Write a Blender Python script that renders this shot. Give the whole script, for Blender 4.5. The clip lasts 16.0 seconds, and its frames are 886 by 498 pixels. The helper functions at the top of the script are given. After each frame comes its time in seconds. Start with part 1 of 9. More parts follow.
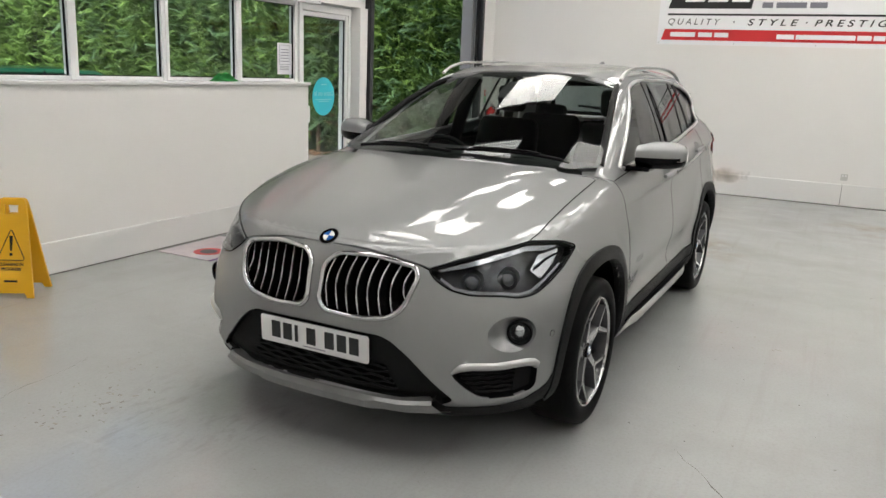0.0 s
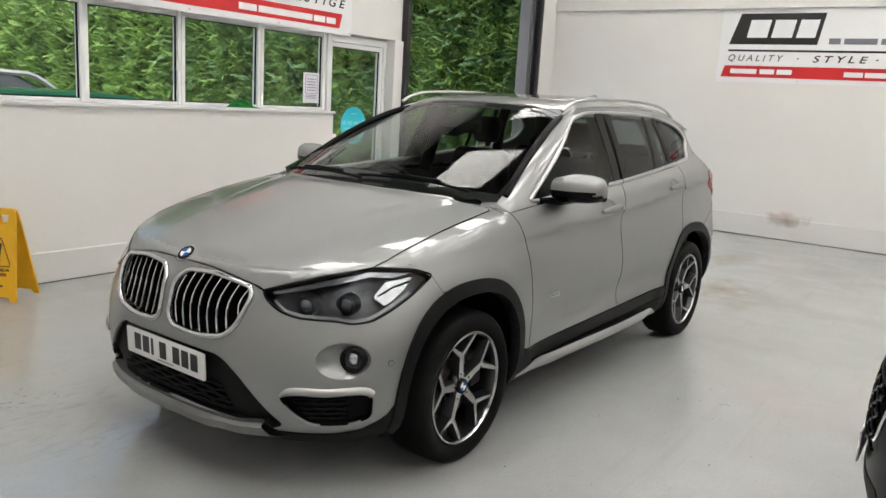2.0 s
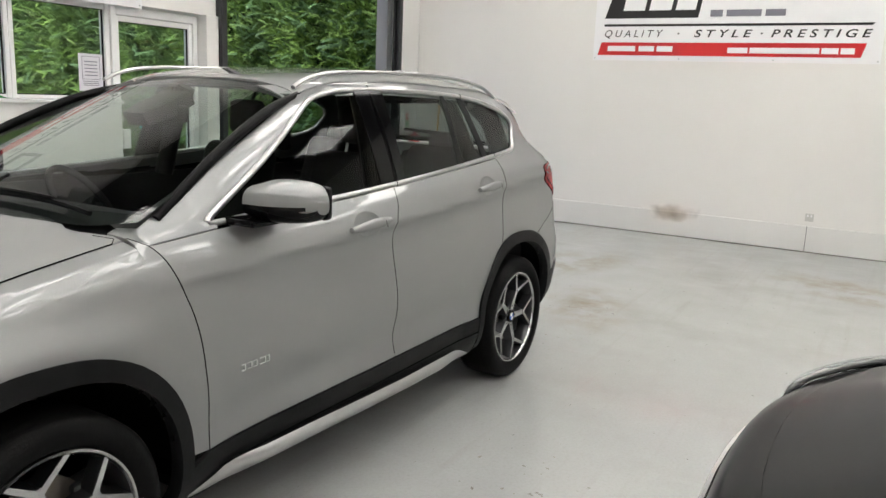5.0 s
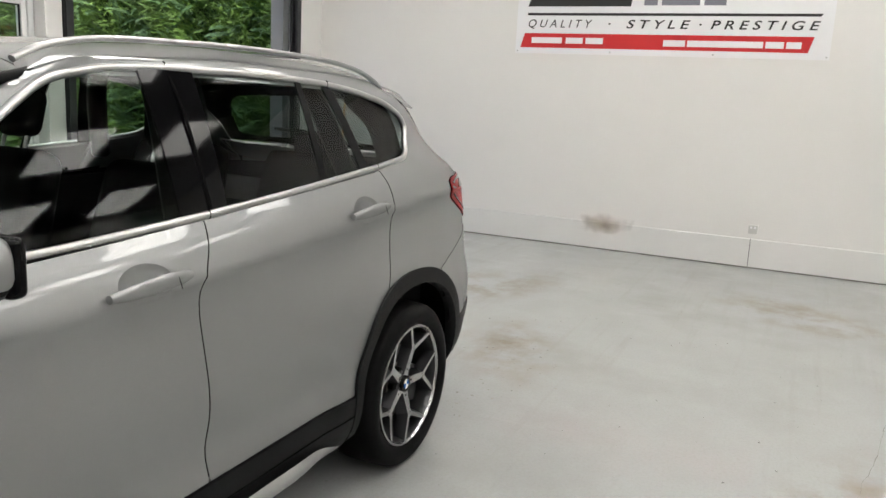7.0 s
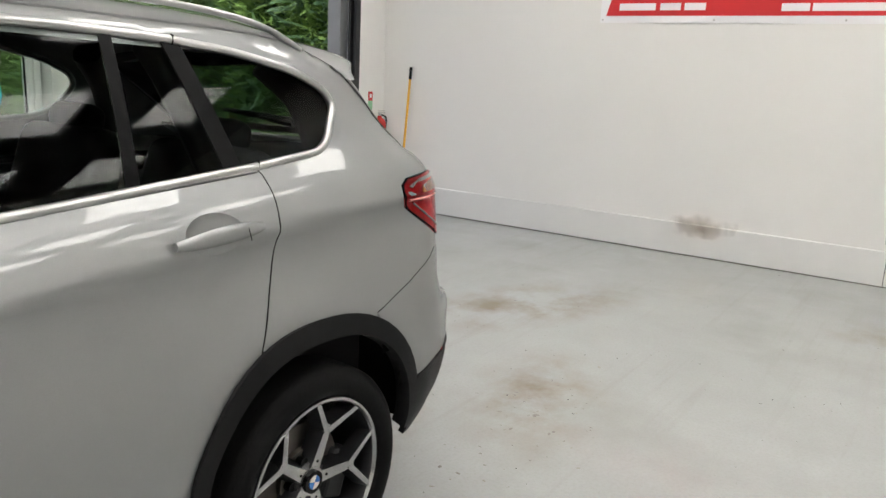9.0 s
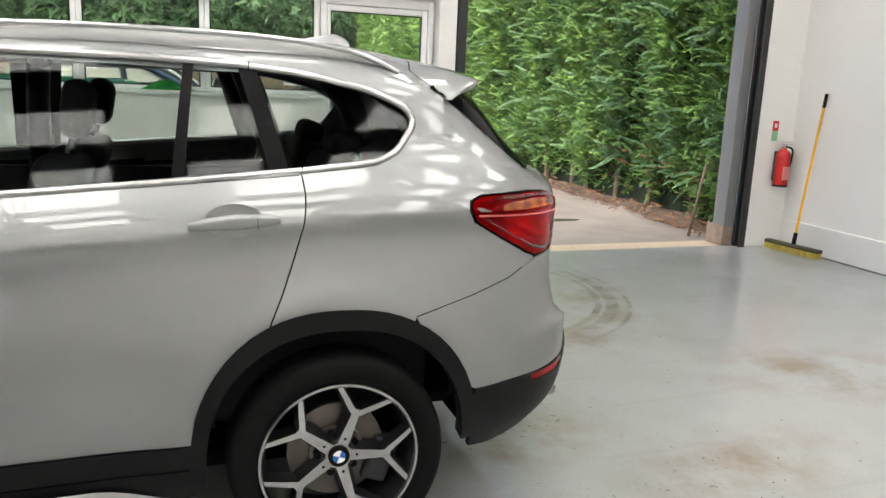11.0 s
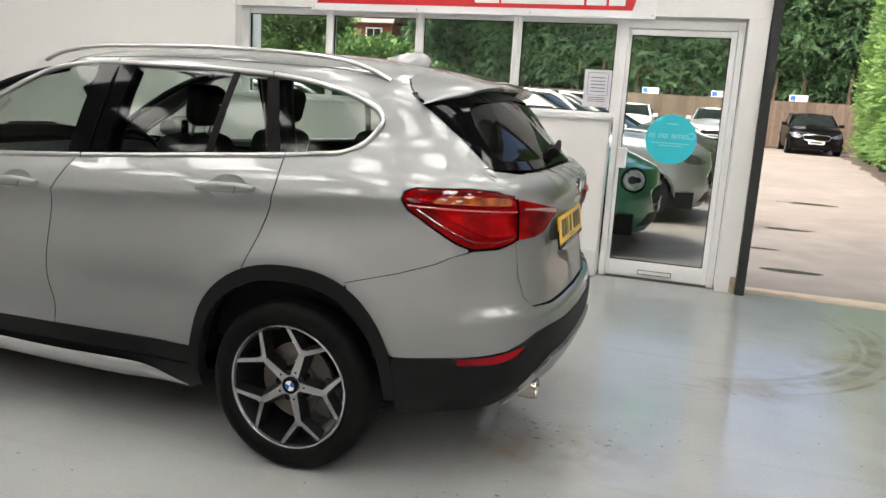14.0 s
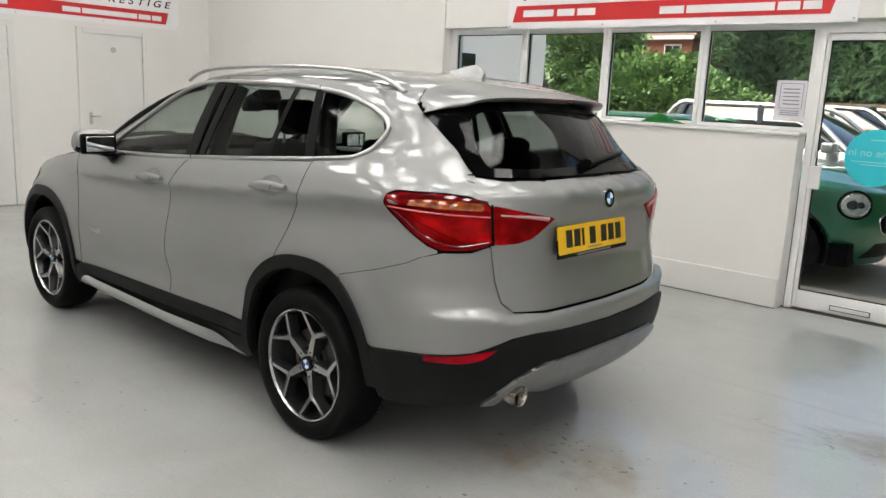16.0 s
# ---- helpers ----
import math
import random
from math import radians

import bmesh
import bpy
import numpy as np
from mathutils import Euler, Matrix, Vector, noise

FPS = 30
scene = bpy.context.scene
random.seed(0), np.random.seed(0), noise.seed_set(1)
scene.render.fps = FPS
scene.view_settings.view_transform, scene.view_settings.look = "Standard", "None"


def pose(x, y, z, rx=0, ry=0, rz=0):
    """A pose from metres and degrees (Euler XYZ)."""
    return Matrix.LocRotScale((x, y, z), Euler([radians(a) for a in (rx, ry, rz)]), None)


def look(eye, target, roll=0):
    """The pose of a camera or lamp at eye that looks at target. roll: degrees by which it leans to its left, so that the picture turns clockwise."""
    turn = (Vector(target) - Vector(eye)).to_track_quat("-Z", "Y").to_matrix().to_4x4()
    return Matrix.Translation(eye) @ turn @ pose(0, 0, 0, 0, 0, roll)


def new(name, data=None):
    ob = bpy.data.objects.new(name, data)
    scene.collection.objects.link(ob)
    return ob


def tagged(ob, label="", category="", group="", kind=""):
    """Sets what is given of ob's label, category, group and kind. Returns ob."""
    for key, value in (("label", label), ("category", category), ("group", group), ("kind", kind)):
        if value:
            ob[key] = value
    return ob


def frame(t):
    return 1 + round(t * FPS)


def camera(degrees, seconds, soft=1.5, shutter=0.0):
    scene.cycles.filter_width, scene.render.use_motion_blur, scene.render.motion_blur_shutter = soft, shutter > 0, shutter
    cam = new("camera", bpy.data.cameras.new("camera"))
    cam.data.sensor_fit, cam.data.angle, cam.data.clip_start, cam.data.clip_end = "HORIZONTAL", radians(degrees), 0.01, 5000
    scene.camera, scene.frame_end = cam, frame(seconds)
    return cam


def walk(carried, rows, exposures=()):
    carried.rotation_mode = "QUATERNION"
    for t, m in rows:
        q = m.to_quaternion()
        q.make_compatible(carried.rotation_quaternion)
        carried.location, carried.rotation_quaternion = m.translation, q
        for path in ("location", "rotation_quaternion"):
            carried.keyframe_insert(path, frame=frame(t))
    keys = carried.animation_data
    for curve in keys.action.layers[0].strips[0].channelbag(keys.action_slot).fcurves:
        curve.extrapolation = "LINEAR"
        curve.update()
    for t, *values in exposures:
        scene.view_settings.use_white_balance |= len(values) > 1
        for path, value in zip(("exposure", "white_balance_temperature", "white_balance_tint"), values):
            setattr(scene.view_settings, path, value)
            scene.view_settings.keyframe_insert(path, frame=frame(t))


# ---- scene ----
cam = camera(59.4, 16.0)
PATH = [
    (0, (-5.929, -0.794, 1.528), (-4.179, 0.063, 1.078), 2.4),
    (0.5, (-5.762, -1.018, 1.511), (-4.074, -0.041, 1.07), 3.0),
    (1, (-5.581, -1.214, 1.532), (-3.942, -0.144, 1.121), 3.6),
    (1.5, (-5.462, -1.516, 1.536), (-3.855, -0.39, 1.15), 4.0),
    (2, (-5.345, -1.663, 1.535), (-3.736, -0.538, 1.157), 3.5),
    (2.5, (-5.123, -1.677, 1.52), (-3.474, -0.605, 1.162), 3.0),
    (3, (-4.842, -1.667, 1.529), (-3.141, -0.674, 1.185), 2.8),
    (3.5, (-4.523, -1.73, 1.521), (-2.812, -0.755, 1.176), 2.8),
    (4, (-4.269, -1.775, 1.514), (-2.572, -0.783, 1.147), 2.4),
    (4.2, (-4.18, -1.765, 1.504), (-2.484, -0.775, 1.128), 2.3),
    (6.3, (-3.043, -1.467, 1.498), (-1.294, -0.569, 1.134), 3.5),
    (6.5, (-2.936, -1.417, 1.482), (-1.169, -0.553, 1.123), 3.3),
    (7, (-2.68, -1.333, 1.467), (-0.889, -0.527, 1.089), 3.0),
    (7.5, (-2.39, -1.289, 1.478), (-0.61, -0.468, 1.082), 2.2),
    (8, (-2.12, -1.266, 1.455), (-0.36, -0.419, 1.025), 2.3),
    (8.2, (-1.979, -1.252, 1.447), (-0.226, -0.391, 1.018), 2.3),
    (10.3, (-0.822, -1.82, 1.438), (0.245, -0.189, 0.986), 2.7),
    (10.5, (-0.726, -1.922, 1.426), (0.22, -0.217, 0.98), 2.3),
    (11, (-0.485, -2.179, 1.467), (0.175, -0.337, 1.054), 2.4),
    (11.5, (-0.193, -2.288, 1.442), (0.278, -0.385, 1.047), 2.6),
    (12, (0.101, -2.366, 1.465), (0.346, -0.422, 1.062), 2.8),
    (12.5, (0.42, -2.516, 1.484), (0.459, -0.561, 1.062), 3.7),
    (13, (0.709, -2.558, 1.453), (0.576, -0.605, 1.043), 3.9),
    (13.5, (1.015, -2.531, 1.486), (0.668, -0.603, 1.081), 4.1),
    (14, (1.355, -2.515, 1.475), (0.768, -0.645, 1.076), 3.4),
    (14.5, (1.639, -2.466, 1.487), (0.834, -0.68, 1.086), 3.0),
    (15, (1.896, -2.312, 1.491), (0.929, -0.609, 1.086), 3.7),
    (15.5, (2.177, -2.186, 1.48), (1.054, -0.582, 1.075), 3.2),
    (16, (2.484, -2.043, 1.501), (1.206, -0.556, 1.109), 2.7),
]
STOPS = [(0.0, 1.48), (1.5, 1.52), (3.0, 1.6), (4.2, 1.63), (7.5, 1.52), (10.5, 1.8), (12.5, 1.98), (13.5, 1.78), (14.5, 1.6), (16.0, 1.62)]
walk(cam, [(t, look(eye, aim, lean)) for t, eye, aim, lean in PATH], STOPS)

# ---- light ----
world = bpy.data.worlds.new("sky")
scene.world = world
world.use_nodes = True
wn = world.node_tree.nodes
sky = wn.new("ShaderNodeTexSky")
sky.sky_type = 'NISHITA'
sky.sun_disc = False
sky.sun_elevation = radians(48)
sky.sun_rotation = radians(200)
sky.air_density, sky.dust_density, sky.ozone_density = 0.7, 8.0, 0.5
wn["Background"].inputs["Strength"].default_value = 0.15
world.node_tree.links.new(sky.outputs[0], wn["Background"].inputs["Color"])
sun = new("sun", bpy.data.lights.new("sun", 'SUN'))
sun.data.energy, sun.data.angle, sun.data.color = 2.7, radians(25), (1.0, 0.96, 0.9)
sun.matrix_world = look((-7, 10, 8), (0, 10.3, 0))
ROOF_GLOW = 1.93

# ---- materials ----
def material(name, base, rough=0.5, metal=0.0, spec=0.5, var=0.0, scale=8.0, var2=0.0, scale2=1.0, bump=0.0, bscale=60.0,
             coat=0.0, rvar=0.0, dark=None, island=0.0, obj=0.0):
    """A Principled material whose colour, gloss and relief vary at two scales."""
    m = bpy.data.materials.new(name)
    m.use_nodes = True
    t, n = m.node_tree, m.node_tree.nodes
    p = n["Principled BSDF"]
    p.inputs["Roughness"].default_value = rough
    p.inputs["Metallic"].default_value = metal
    p.inputs["Specular IOR Level"].default_value = spec
    p.inputs["Coat Weight"].default_value = coat
    p.inputs["Coat Roughness"].default_value = 0.03
    p.inputs["Base Color"].default_value = (*base, 1)
    co = n.new("ShaderNodeTexCoord").outputs["Object"]
    col = None
    def noise_tex(sc, detail=5.0):
        q = n.new("ShaderNodeTexNoise")
        q.inputs["Scale"].default_value = sc
        q.inputs["Detail"].default_value = detail
        t.links.new(co, q.inputs["Vector"])
        return q.outputs["Fac"]
    def shade(fac, amount, src):
        mix = n.new("ShaderNodeMix")
        mix.data_type, mix.blend_type = 'RGBA', 'MIX'
        r = n.new("ShaderNodeMapRange")
        r.inputs["From Min"].default_value, r.inputs["From Max"].default_value = 0.35, 0.68
        r.inputs["To Max"].default_value = amount
        t.links.new(fac, r.inputs["Value"])
        t.links.new(r.outputs["Result"], mix.inputs["Factor"])
        if src is None:
            mix.inputs["A"].default_value = (*base, 1)
        else:
            t.links.new(src, mix.inputs["A"])
        d = dark or tuple(c * 0.35 for c in base)
        mix.inputs["B"].default_value = (*d, 1)
        return mix.outputs["Result"]
    if var:
        col = shade(noise_tex(scale), var, col)
    if var2:
        col = shade(noise_tex(scale2, 8.0), var2, col)
    if island:
        col = shade(n.new("ShaderNodeNewGeometry").outputs["Random Per Island"], island, col)
    if obj:
        col = shade(n.new("ShaderNodeObjectInfo").outputs["Random"], obj, col)
    if col is not None:
        t.links.new(col, p.inputs["Base Color"])
    if rvar:
        r = n.new("ShaderNodeMapRange")
        r.inputs["From Min"].default_value, r.inputs["From Max"].default_value = 0.3, 0.7
        r.inputs["To Min"].default_value, r.inputs["To Max"].default_value = max(rough - rvar, 0.02), rough + rvar
        t.links.new(noise_tex(scale2 * 1.7 + 0.3, 6.0), r.inputs["Value"])
        t.links.new(r.outputs["Result"], p.inputs["Roughness"])
    if bump:
        b = n.new("ShaderNodeBump")
        b.inputs["Strength"].default_value = bump
        b.inputs["Distance"].default_value = 0.004
        t.links.new(noise_tex(bscale), b.inputs["Height"])
        t.links.new(b.outputs["Normal"], p.inputs["Normal"])
    return m


def glass_material(name, tint, rough=0.0, alpha=0.1):
    """A thin pane: mostly clear, tinted, with a real gloss."""
    m = bpy.data.materials.new(name)
    m.use_nodes = True
    t, n = m.node_tree, m.node_tree.nodes
    n.remove(n["Principled BSDF"])
    tr, gl, mix, fr = (n.new("ShaderNodeBsdfTransparent"), n.new("ShaderNodeBsdfGlossy"), n.new("ShaderNodeMixShader"),
                       n.new("ShaderNodeLayerWeight"))
    tr.inputs["Color"].default_value = (*tint, 1)
    gl.inputs["Roughness"].default_value = rough
    fr.inputs["Blend"].default_value = 0.5
    pw, add = n.new("ShaderNodeMath"), n.new("ShaderNodeMath")
    pw.operation, add.operation = 'POWER', 'MULTIPLY_ADD'
    pw.inputs[1].default_value = 5.0
    t.links.new(fr.outputs["Facing"], pw.inputs[0])
    add.inputs[1].default_value, add.inputs[2].default_value = 0.94, 0.014 + alpha * 0.04
    t.links.new(pw.outputs[0], add.inputs[0])
    t.links.new(add.outputs[0], mix.inputs["Fac"])
    t.links.new(tr.outputs[0], mix.inputs[1])
    t.links.new(gl.outputs[0], mix.inputs[2])
    t.links.new(mix.outputs[0], n["Material Output"].inputs["Surface"])
    return m


def glow_material(name, color, strength):
    m = bpy.data.materials.new(name)
    m.use_nodes = True
    p = m.node_tree.nodes["Principled BSDF"]
    p.inputs["Base Color"].default_value = (*color, 1)
    p.inputs["Emission Color"].default_value = (*color, 1)
    p.inputs["Emission Strength"].default_value = strength
    return m


def ribbed_glow(name, color, strength):
    """Daylight through a ribbed translucent sheet: the ribs let through less."""
    m = glow_material(name, color, strength)
    t, n = m.node_tree, m.node_tree.nodes
    co, w, r = n.new("ShaderNodeTexCoord"), n.new("ShaderNodeTexWave"), n.new("ShaderNodeMapRange")
    w.inputs["Scale"].default_value, w.inputs["Distortion"].default_value = 3.4, 0.2
    r.inputs["To Min"].default_value, r.inputs["To Max"].default_value = strength * 0.5, strength * 1.3
    t.links.new(co.outputs["Object"], w.inputs["Vector"])
    t.links.new(w.outputs["Fac"], r.inputs["Value"])
    t.links.new(r.outputs["Result"], n["Principled BSDF"].inputs["Emission Strength"])
    return m


WALL = material("white_wall_paint", (0.78, 0.77, 0.755), 0.75, var=0.06, scale=1.3, var2=0.05, scale2=0.4, bump=0.12, bscale=40, dark=(0.6, 0.57, 0.53))
CEIL = material("dark_grey_sheet_roof", (0.095, 0.095, 0.094), 0.7, var=0.2, scale=2)
SKIRT = material("white_gloss_paint", (0.74, 0.735, 0.725), 0.4, var=0.08, scale=3, bump=0.08, bscale=25, dark=(0.5, 0.48, 0.45))
UPVC = material("white_upvc", (0.82, 0.82, 0.82), 0.3, var=0.05, scale=5, dark=(0.6, 0.6, 0.6))
STEEL = material("dark_grey_steel", (0.035, 0.036, 0.038), 0.45, 0.3, var=0.4, scale=20, dark=(0.015, 0.015, 0.017), bump=0.1)
GALV = material("grey_painted_steel", (0.19, 0.195, 0.2), 0.45, 0.3, var=0.3, scale=9, dark=(0.2, 0.22, 0.24))
BLACK = material("black_plastic", (0.004, 0.004, 0.0045), 0.5, spec=0.1, var=0.2, scale=60, bump=0.15, bscale=300)
GLOSSBLACK = material("gloss_black_plastic", (0.004, 0.004, 0.0045), 0.05, spec=0.12)
RUBBER = material("tyre_rubber", (0.006, 0.006, 0.0062), 0.6, spec=0.07, var=0.3, scale=40, bump=0.2, bscale=120, dark=(0.010, 0.0095, 0.009))
SIGNWHITE = material("sign_white", (0.82, 0.82, 0.84), 0.4, var=0.04, scale=3, dark=(0.7, 0.7, 0.72))
SIGNRED = material("sign_red", (0.6, 0.018, 0.022), 0.4, var=0.05, scale=4)
SIGNBLACK = material("sign_black", (0.012, 0.012, 0.013), 0.35)
BLUE = material("cyan_vinyl", (0.035, 0.58, 0.70), 0.4, var=0.08, scale=8)
YELLOW = material("yellow_plastic", (0.85, 0.46, 0.012), 0.42, var=0.12, scale=12, bump=0.06, dark=(0.6, 0.32, 0.02))
CLEAR = glass_material("clear_glass", (0.9, 0.94, 0.92), 0.0, 0.1)
ROOFLIGHT = ribbed_glow("translucent_rooflight", (0.995, 0.98, 0.945), ROOF_GLOW)


def floor_material():
    """Grey gloss floor paint: broad tone changes, stains, scuffs, tyre marks and uneven sheen."""
    m = bpy.data.materials.new("painted_floor")
    m.use_nodes = True
    t, n = m.node_tree, m.node_tree.nodes
    p = n["Principled BSDF"]
    p.inputs["Specular IOR Level"].default_value = 0.95
    co = n.new("ShaderNodeTexCoord").outputs["Object"]
    def nz(sc, det, stretch=None, rot=0.0):
        q = n.new("ShaderNodeTexNoise")
        q.inputs["Scale"].default_value, q.inputs["Detail"].default_value = sc, det
        q.inputs["Roughness"].default_value = 0.6
        if stretch:
            mp = n.new("ShaderNodeMapping")
            mp.inputs["Scale"].default_value = stretch
            mp.inputs["Rotation"].default_value = (0, 0, rot)
            t.links.new(co, mp.inputs["Vector"])
            t.links.new(mp.outputs[0], q.inputs["Vector"])
        else:
            t.links.new(co, q.inputs["Vector"])
        return q.outputs["Fac"]
    def rng(v, a, b, c, d):
        r = n.new("ShaderNodeMapRange")
        for k, x in zip(("From Min", "From Max", "To Min", "To Max"), (a, b, c, d)):
            r.inputs[k].default_value = x
        t.links.new(v, r.inputs["Value"])
        return r.outputs["Result"]
    def mix(f, a, b):
        x = n.new("ShaderNodeMix")
        x.data_type = 'RGBA'
        t.links.new(f, x.inputs["Factor"])
        for s, v in (("A", a), ("B", b)):
            if isinstance(v, tuple):
                x.inputs[s].default_value = (*v, 1)
            else:
                t.links.new(v, x.inputs[s])
        return x.outputs["Result"]
    def spot(cx, cy, rx, ry, rot, noise_fac):
        """A soft-edged patch, broken up by noise."""
        mp = n.new("ShaderNodeMapping")
        mp.vector_type = 'TEXTURE'
        mp.inputs["Location"].default_value, mp.inputs["Rotation"].default_value, mp.inputs["Scale"].default_value = (cx, cy, 0), (0, 0, rot), (rx, ry, 1)
        t.links.new(co, mp.inputs["Vector"])
        ln = n.new("ShaderNodeVectorMath")
        ln.operation = 'LENGTH'
        t.links.new(mp.outputs[0], ln.inputs[0])
        return mul(rng(ln.outputs["Value"], 0.2, 1.0, 1, 0), noise_fac)
    def arc(cx, cy, r, w, noise_fac):
        """A tyre's curved track."""
        mp = n.new("ShaderNodeMapping")
        mp.inputs["Location"].default_value = (-cx, -cy, 0)
        t.links.new(co, mp.inputs["Vector"])
        ln = n.new("ShaderNodeVectorMath")
        ln.operation = 'LENGTH'
        t.links.new(mp.outputs[0], ln.inputs[0])
        sub = n.new("ShaderNodeMath")
        sub.operation = 'SUBTRACT'
        sub.inputs[1].default_value = r
        t.links.new(ln.outputs["Value"], sub.inputs[0])
        ab = n.new("ShaderNodeMath")
        ab.operation = 'ABSOLUTE'
        t.links.new(sub.outputs[0], ab.inputs[0])
        return mul(rng(ab.outputs[0], w * 0.6, w, 1, 0), noise_fac)
    def mul(a, b):
        x = n.new("ShaderNodeMath")
        x.operation = 'MULTIPLY'
        t.links.new(a, x.inputs[0])
        t.links.new(b, x.inputs[1])
        return x.outputs[0]
    col = mix(rng(nz(0.3, 2), 0.3, 0.7, 0, 1), (0.43, 0.44, 0.441), (0.385, 0.395, 0.395))
    col = mix(rng(nz(2.5, 6), 0.3, 0.8, 0, 0.35), col, (0.31, 0.305, 0.29))
    patchy = rng(nz(3.0, 9), 0.4, 0.68, 0, 1.0)
    for cx, cy, rx, ry, rot in ((1.65, 0.14, 0.8, 0.4, 0.3), (0.95, 0.6, 0.6, 0.3, 0.4), (3.0, 0.9, 1.1, 0.5, -0.4), (3.6, -1.5, 0.9, 0.5, 0.9), (1.4, -2.6, 1.2, 0.6, 0.2), (-3.6, -2.4, 1.2, 0.5, 0.3), (2.4, 2.6, 0.9, 0.35, 1.1), (0.4, -1.6, 0.9, 0.3, -0.3), (2.0, 1.9, 0.6, 0.25, 0.6)):
        col = mix(spot(cx, cy, rx, ry, rot, patchy), col, (0.27, 0.21, 0.155))
    scraped = rng(nz(16.0, 12, (0.5, 1.4, 1), 0.5), 0.5, 0.78, 0, 0.5)
    for cx, cy, rx, ry, rot in ((-3.6, 1.75, 0.6, 0.35, 0.3), (-3.5, 1.3, 0.5, 0.3, -0.2), (1.7, 1.75, 0.5, 0.3, 0.2), (-5.0, 1.2, 0.8, 0.5, 0.0)):
        col = mix(spot(cx, cy, rx, ry, rot, scraped), col, (0.15, 0.145, 0.135))
    fine = rng(nz(5.0, 9), 0.3, 0.6, 0.2, 1.0)
    for cx, cy, r, w in ((1.3, 3.02, 1.30, 0.055), (1.3, 3.02, 1.20, 0.03), (1.3, 3.02, 1.42, 0.02)):
        col = mix(mul(spot(2.35, 2.5, 1.0, 1.35, 0, fine), arc(cx, cy, r, w, fine)), col, (0.23, 0.21, 0.18))
    streak = rng(nz(2.2, 7, (0.25, 5.0, 1), 0.6), 0.56, 0.8, 0, 0.3)
    col = mix(streak, col, (0.28, 0.26, 0.235))
    col = mix(rng(nz(2.6, 6, (6, 0.3, 1), -0.4), 0.6, 0.85, 0, 0.3), col, (0.47, 0.47, 0.465))
    col = mix(rng(nz(26, 3), 0.70, 0.77, 0, 0.6), col, (0.15, 0.13, 0.11))
    col = mix(rng(nz(70, 4), 0.45, 0.75, 0, 0.22), col, (0.26, 0.255, 0.245))
    col = mix(rng(nz(0.9, 9), 0.52, 0.72, 0, 0.4), col, (0.27, 0.265, 0.25))
    t.links.new(col, p.inputs["Base Color"])
    t.links.new(rng(nz(3.2, 10, (1.6, 0.6, 1), 0.35), 0.3, 0.72, 0.04, 0.24), p.inputs["Roughness"])
    b = n.new("ShaderNodeBump")
    b.inputs["Strength"].default_value, b.inputs["Distance"].default_value = 0.12, 0.004
    t.links.new(nz(5, 4), b.inputs["Height"])
    t.links.new(b.outputs["Normal"], p.inputs["Normal"])
    return m


FLOOR = floor_material()
ASPHALT = material("worn_tarmac", (0.225, 0.196, 0.17), 0.75, var=0.5, scale=2.2, var2=0.4, scale2=0.35, bump=0.5, bscale=90, rvar=0.2, dark=(0.125, 0.105, 0.09))
TAN = material("worn_concrete_sill", (0.46, 0.36, 0.26), 0.8, var=0.4, scale=10, bump=0.3, dark=(0.3, 0.24, 0.18))
LITTER = material("leaf_litter", (0.075, 0.055, 0.038), 0.95, var=0.7, scale=25, bump=0.8, bscale=60, dark=(0.035, 0.025, 0.018))
FOLIAGE = material("conifer_green", (0.2, 0.35, 0.06), 0.6, var=0.75, scale=1.6, var2=0.45, scale2=5.0, island=0.55, dark=(0.035, 0.09, 0.022))
# far hedge's own dark green, also painted shade in the near hedge
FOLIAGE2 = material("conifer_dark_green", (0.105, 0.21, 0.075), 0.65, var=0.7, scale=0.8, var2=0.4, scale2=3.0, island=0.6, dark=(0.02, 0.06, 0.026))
FOLIAGE3 = material("bush_green", (0.13, 0.24, 0.05), 0.6, var=0.5, scale=1.4, island=0.7, dark=(0.03, 0.08, 0.025))
DEADLEAF = material("dead_conifer_brown", (0.22, 0.12, 0.065), 0.85, var=0.4, scale=2, island=0.5, dark=(0.15, 0.07, 0.04))
# near-black green: the shade deep in a hedge, put into the colour
HEDGESHADE = material("hedge_inside", (0.018, 0.03, 0.014), 0.95, var=0.5, scale=4, bump=0.9, bscale=9, dark=(0.01, 0.012, 0.008))
BARK = material("bark", (0.12, 0.085, 0.06), 0.9, var=0.5, scale=12, bump=0.8, bscale=30)
TIMBER = material("fence_timber", (0.15, 0.112, 0.08), 0.8, var=0.4, scale=6, obj=0.35, bump=0.3)
BRICK = material("red_brick", (0.3, 0.11, 0.07), 0.85, var=0.4, scale=9, bump=0.4, bscale=30)
ROOFTILE = material("brown_roof_tile", (0.14, 0.08, 0.06), 0.85, var=0.4, scale=8)
RENDERWHITE = material("white_render", (0.85, 0.83, 0.78), 0.8, var=0.1, scale=2)
CLOTH = material("green_microfibre", (0.03, 0.3, 0.06), 0.95, var=0.4, scale=30, bump=0.5, bscale=200)
PAPER = material("paper", (0.7, 0.68, 0.74), 0.7, var=0.05, scale=10)
INK = material("grey_print", (0.2, 0.2, 0.24), 0.6)
CHROME = material("chrome", (0.82, 0.82, 0.83), 0.07, 1.0)
SATIN = material("satin_silver", (0.50, 0.50, 0.50), 0.28, 1.0, var=0.05, scale=20)
EXTRED = material("extinguisher_red", (0.55, 0.015, 0.015), 0.25, coat=0.4)

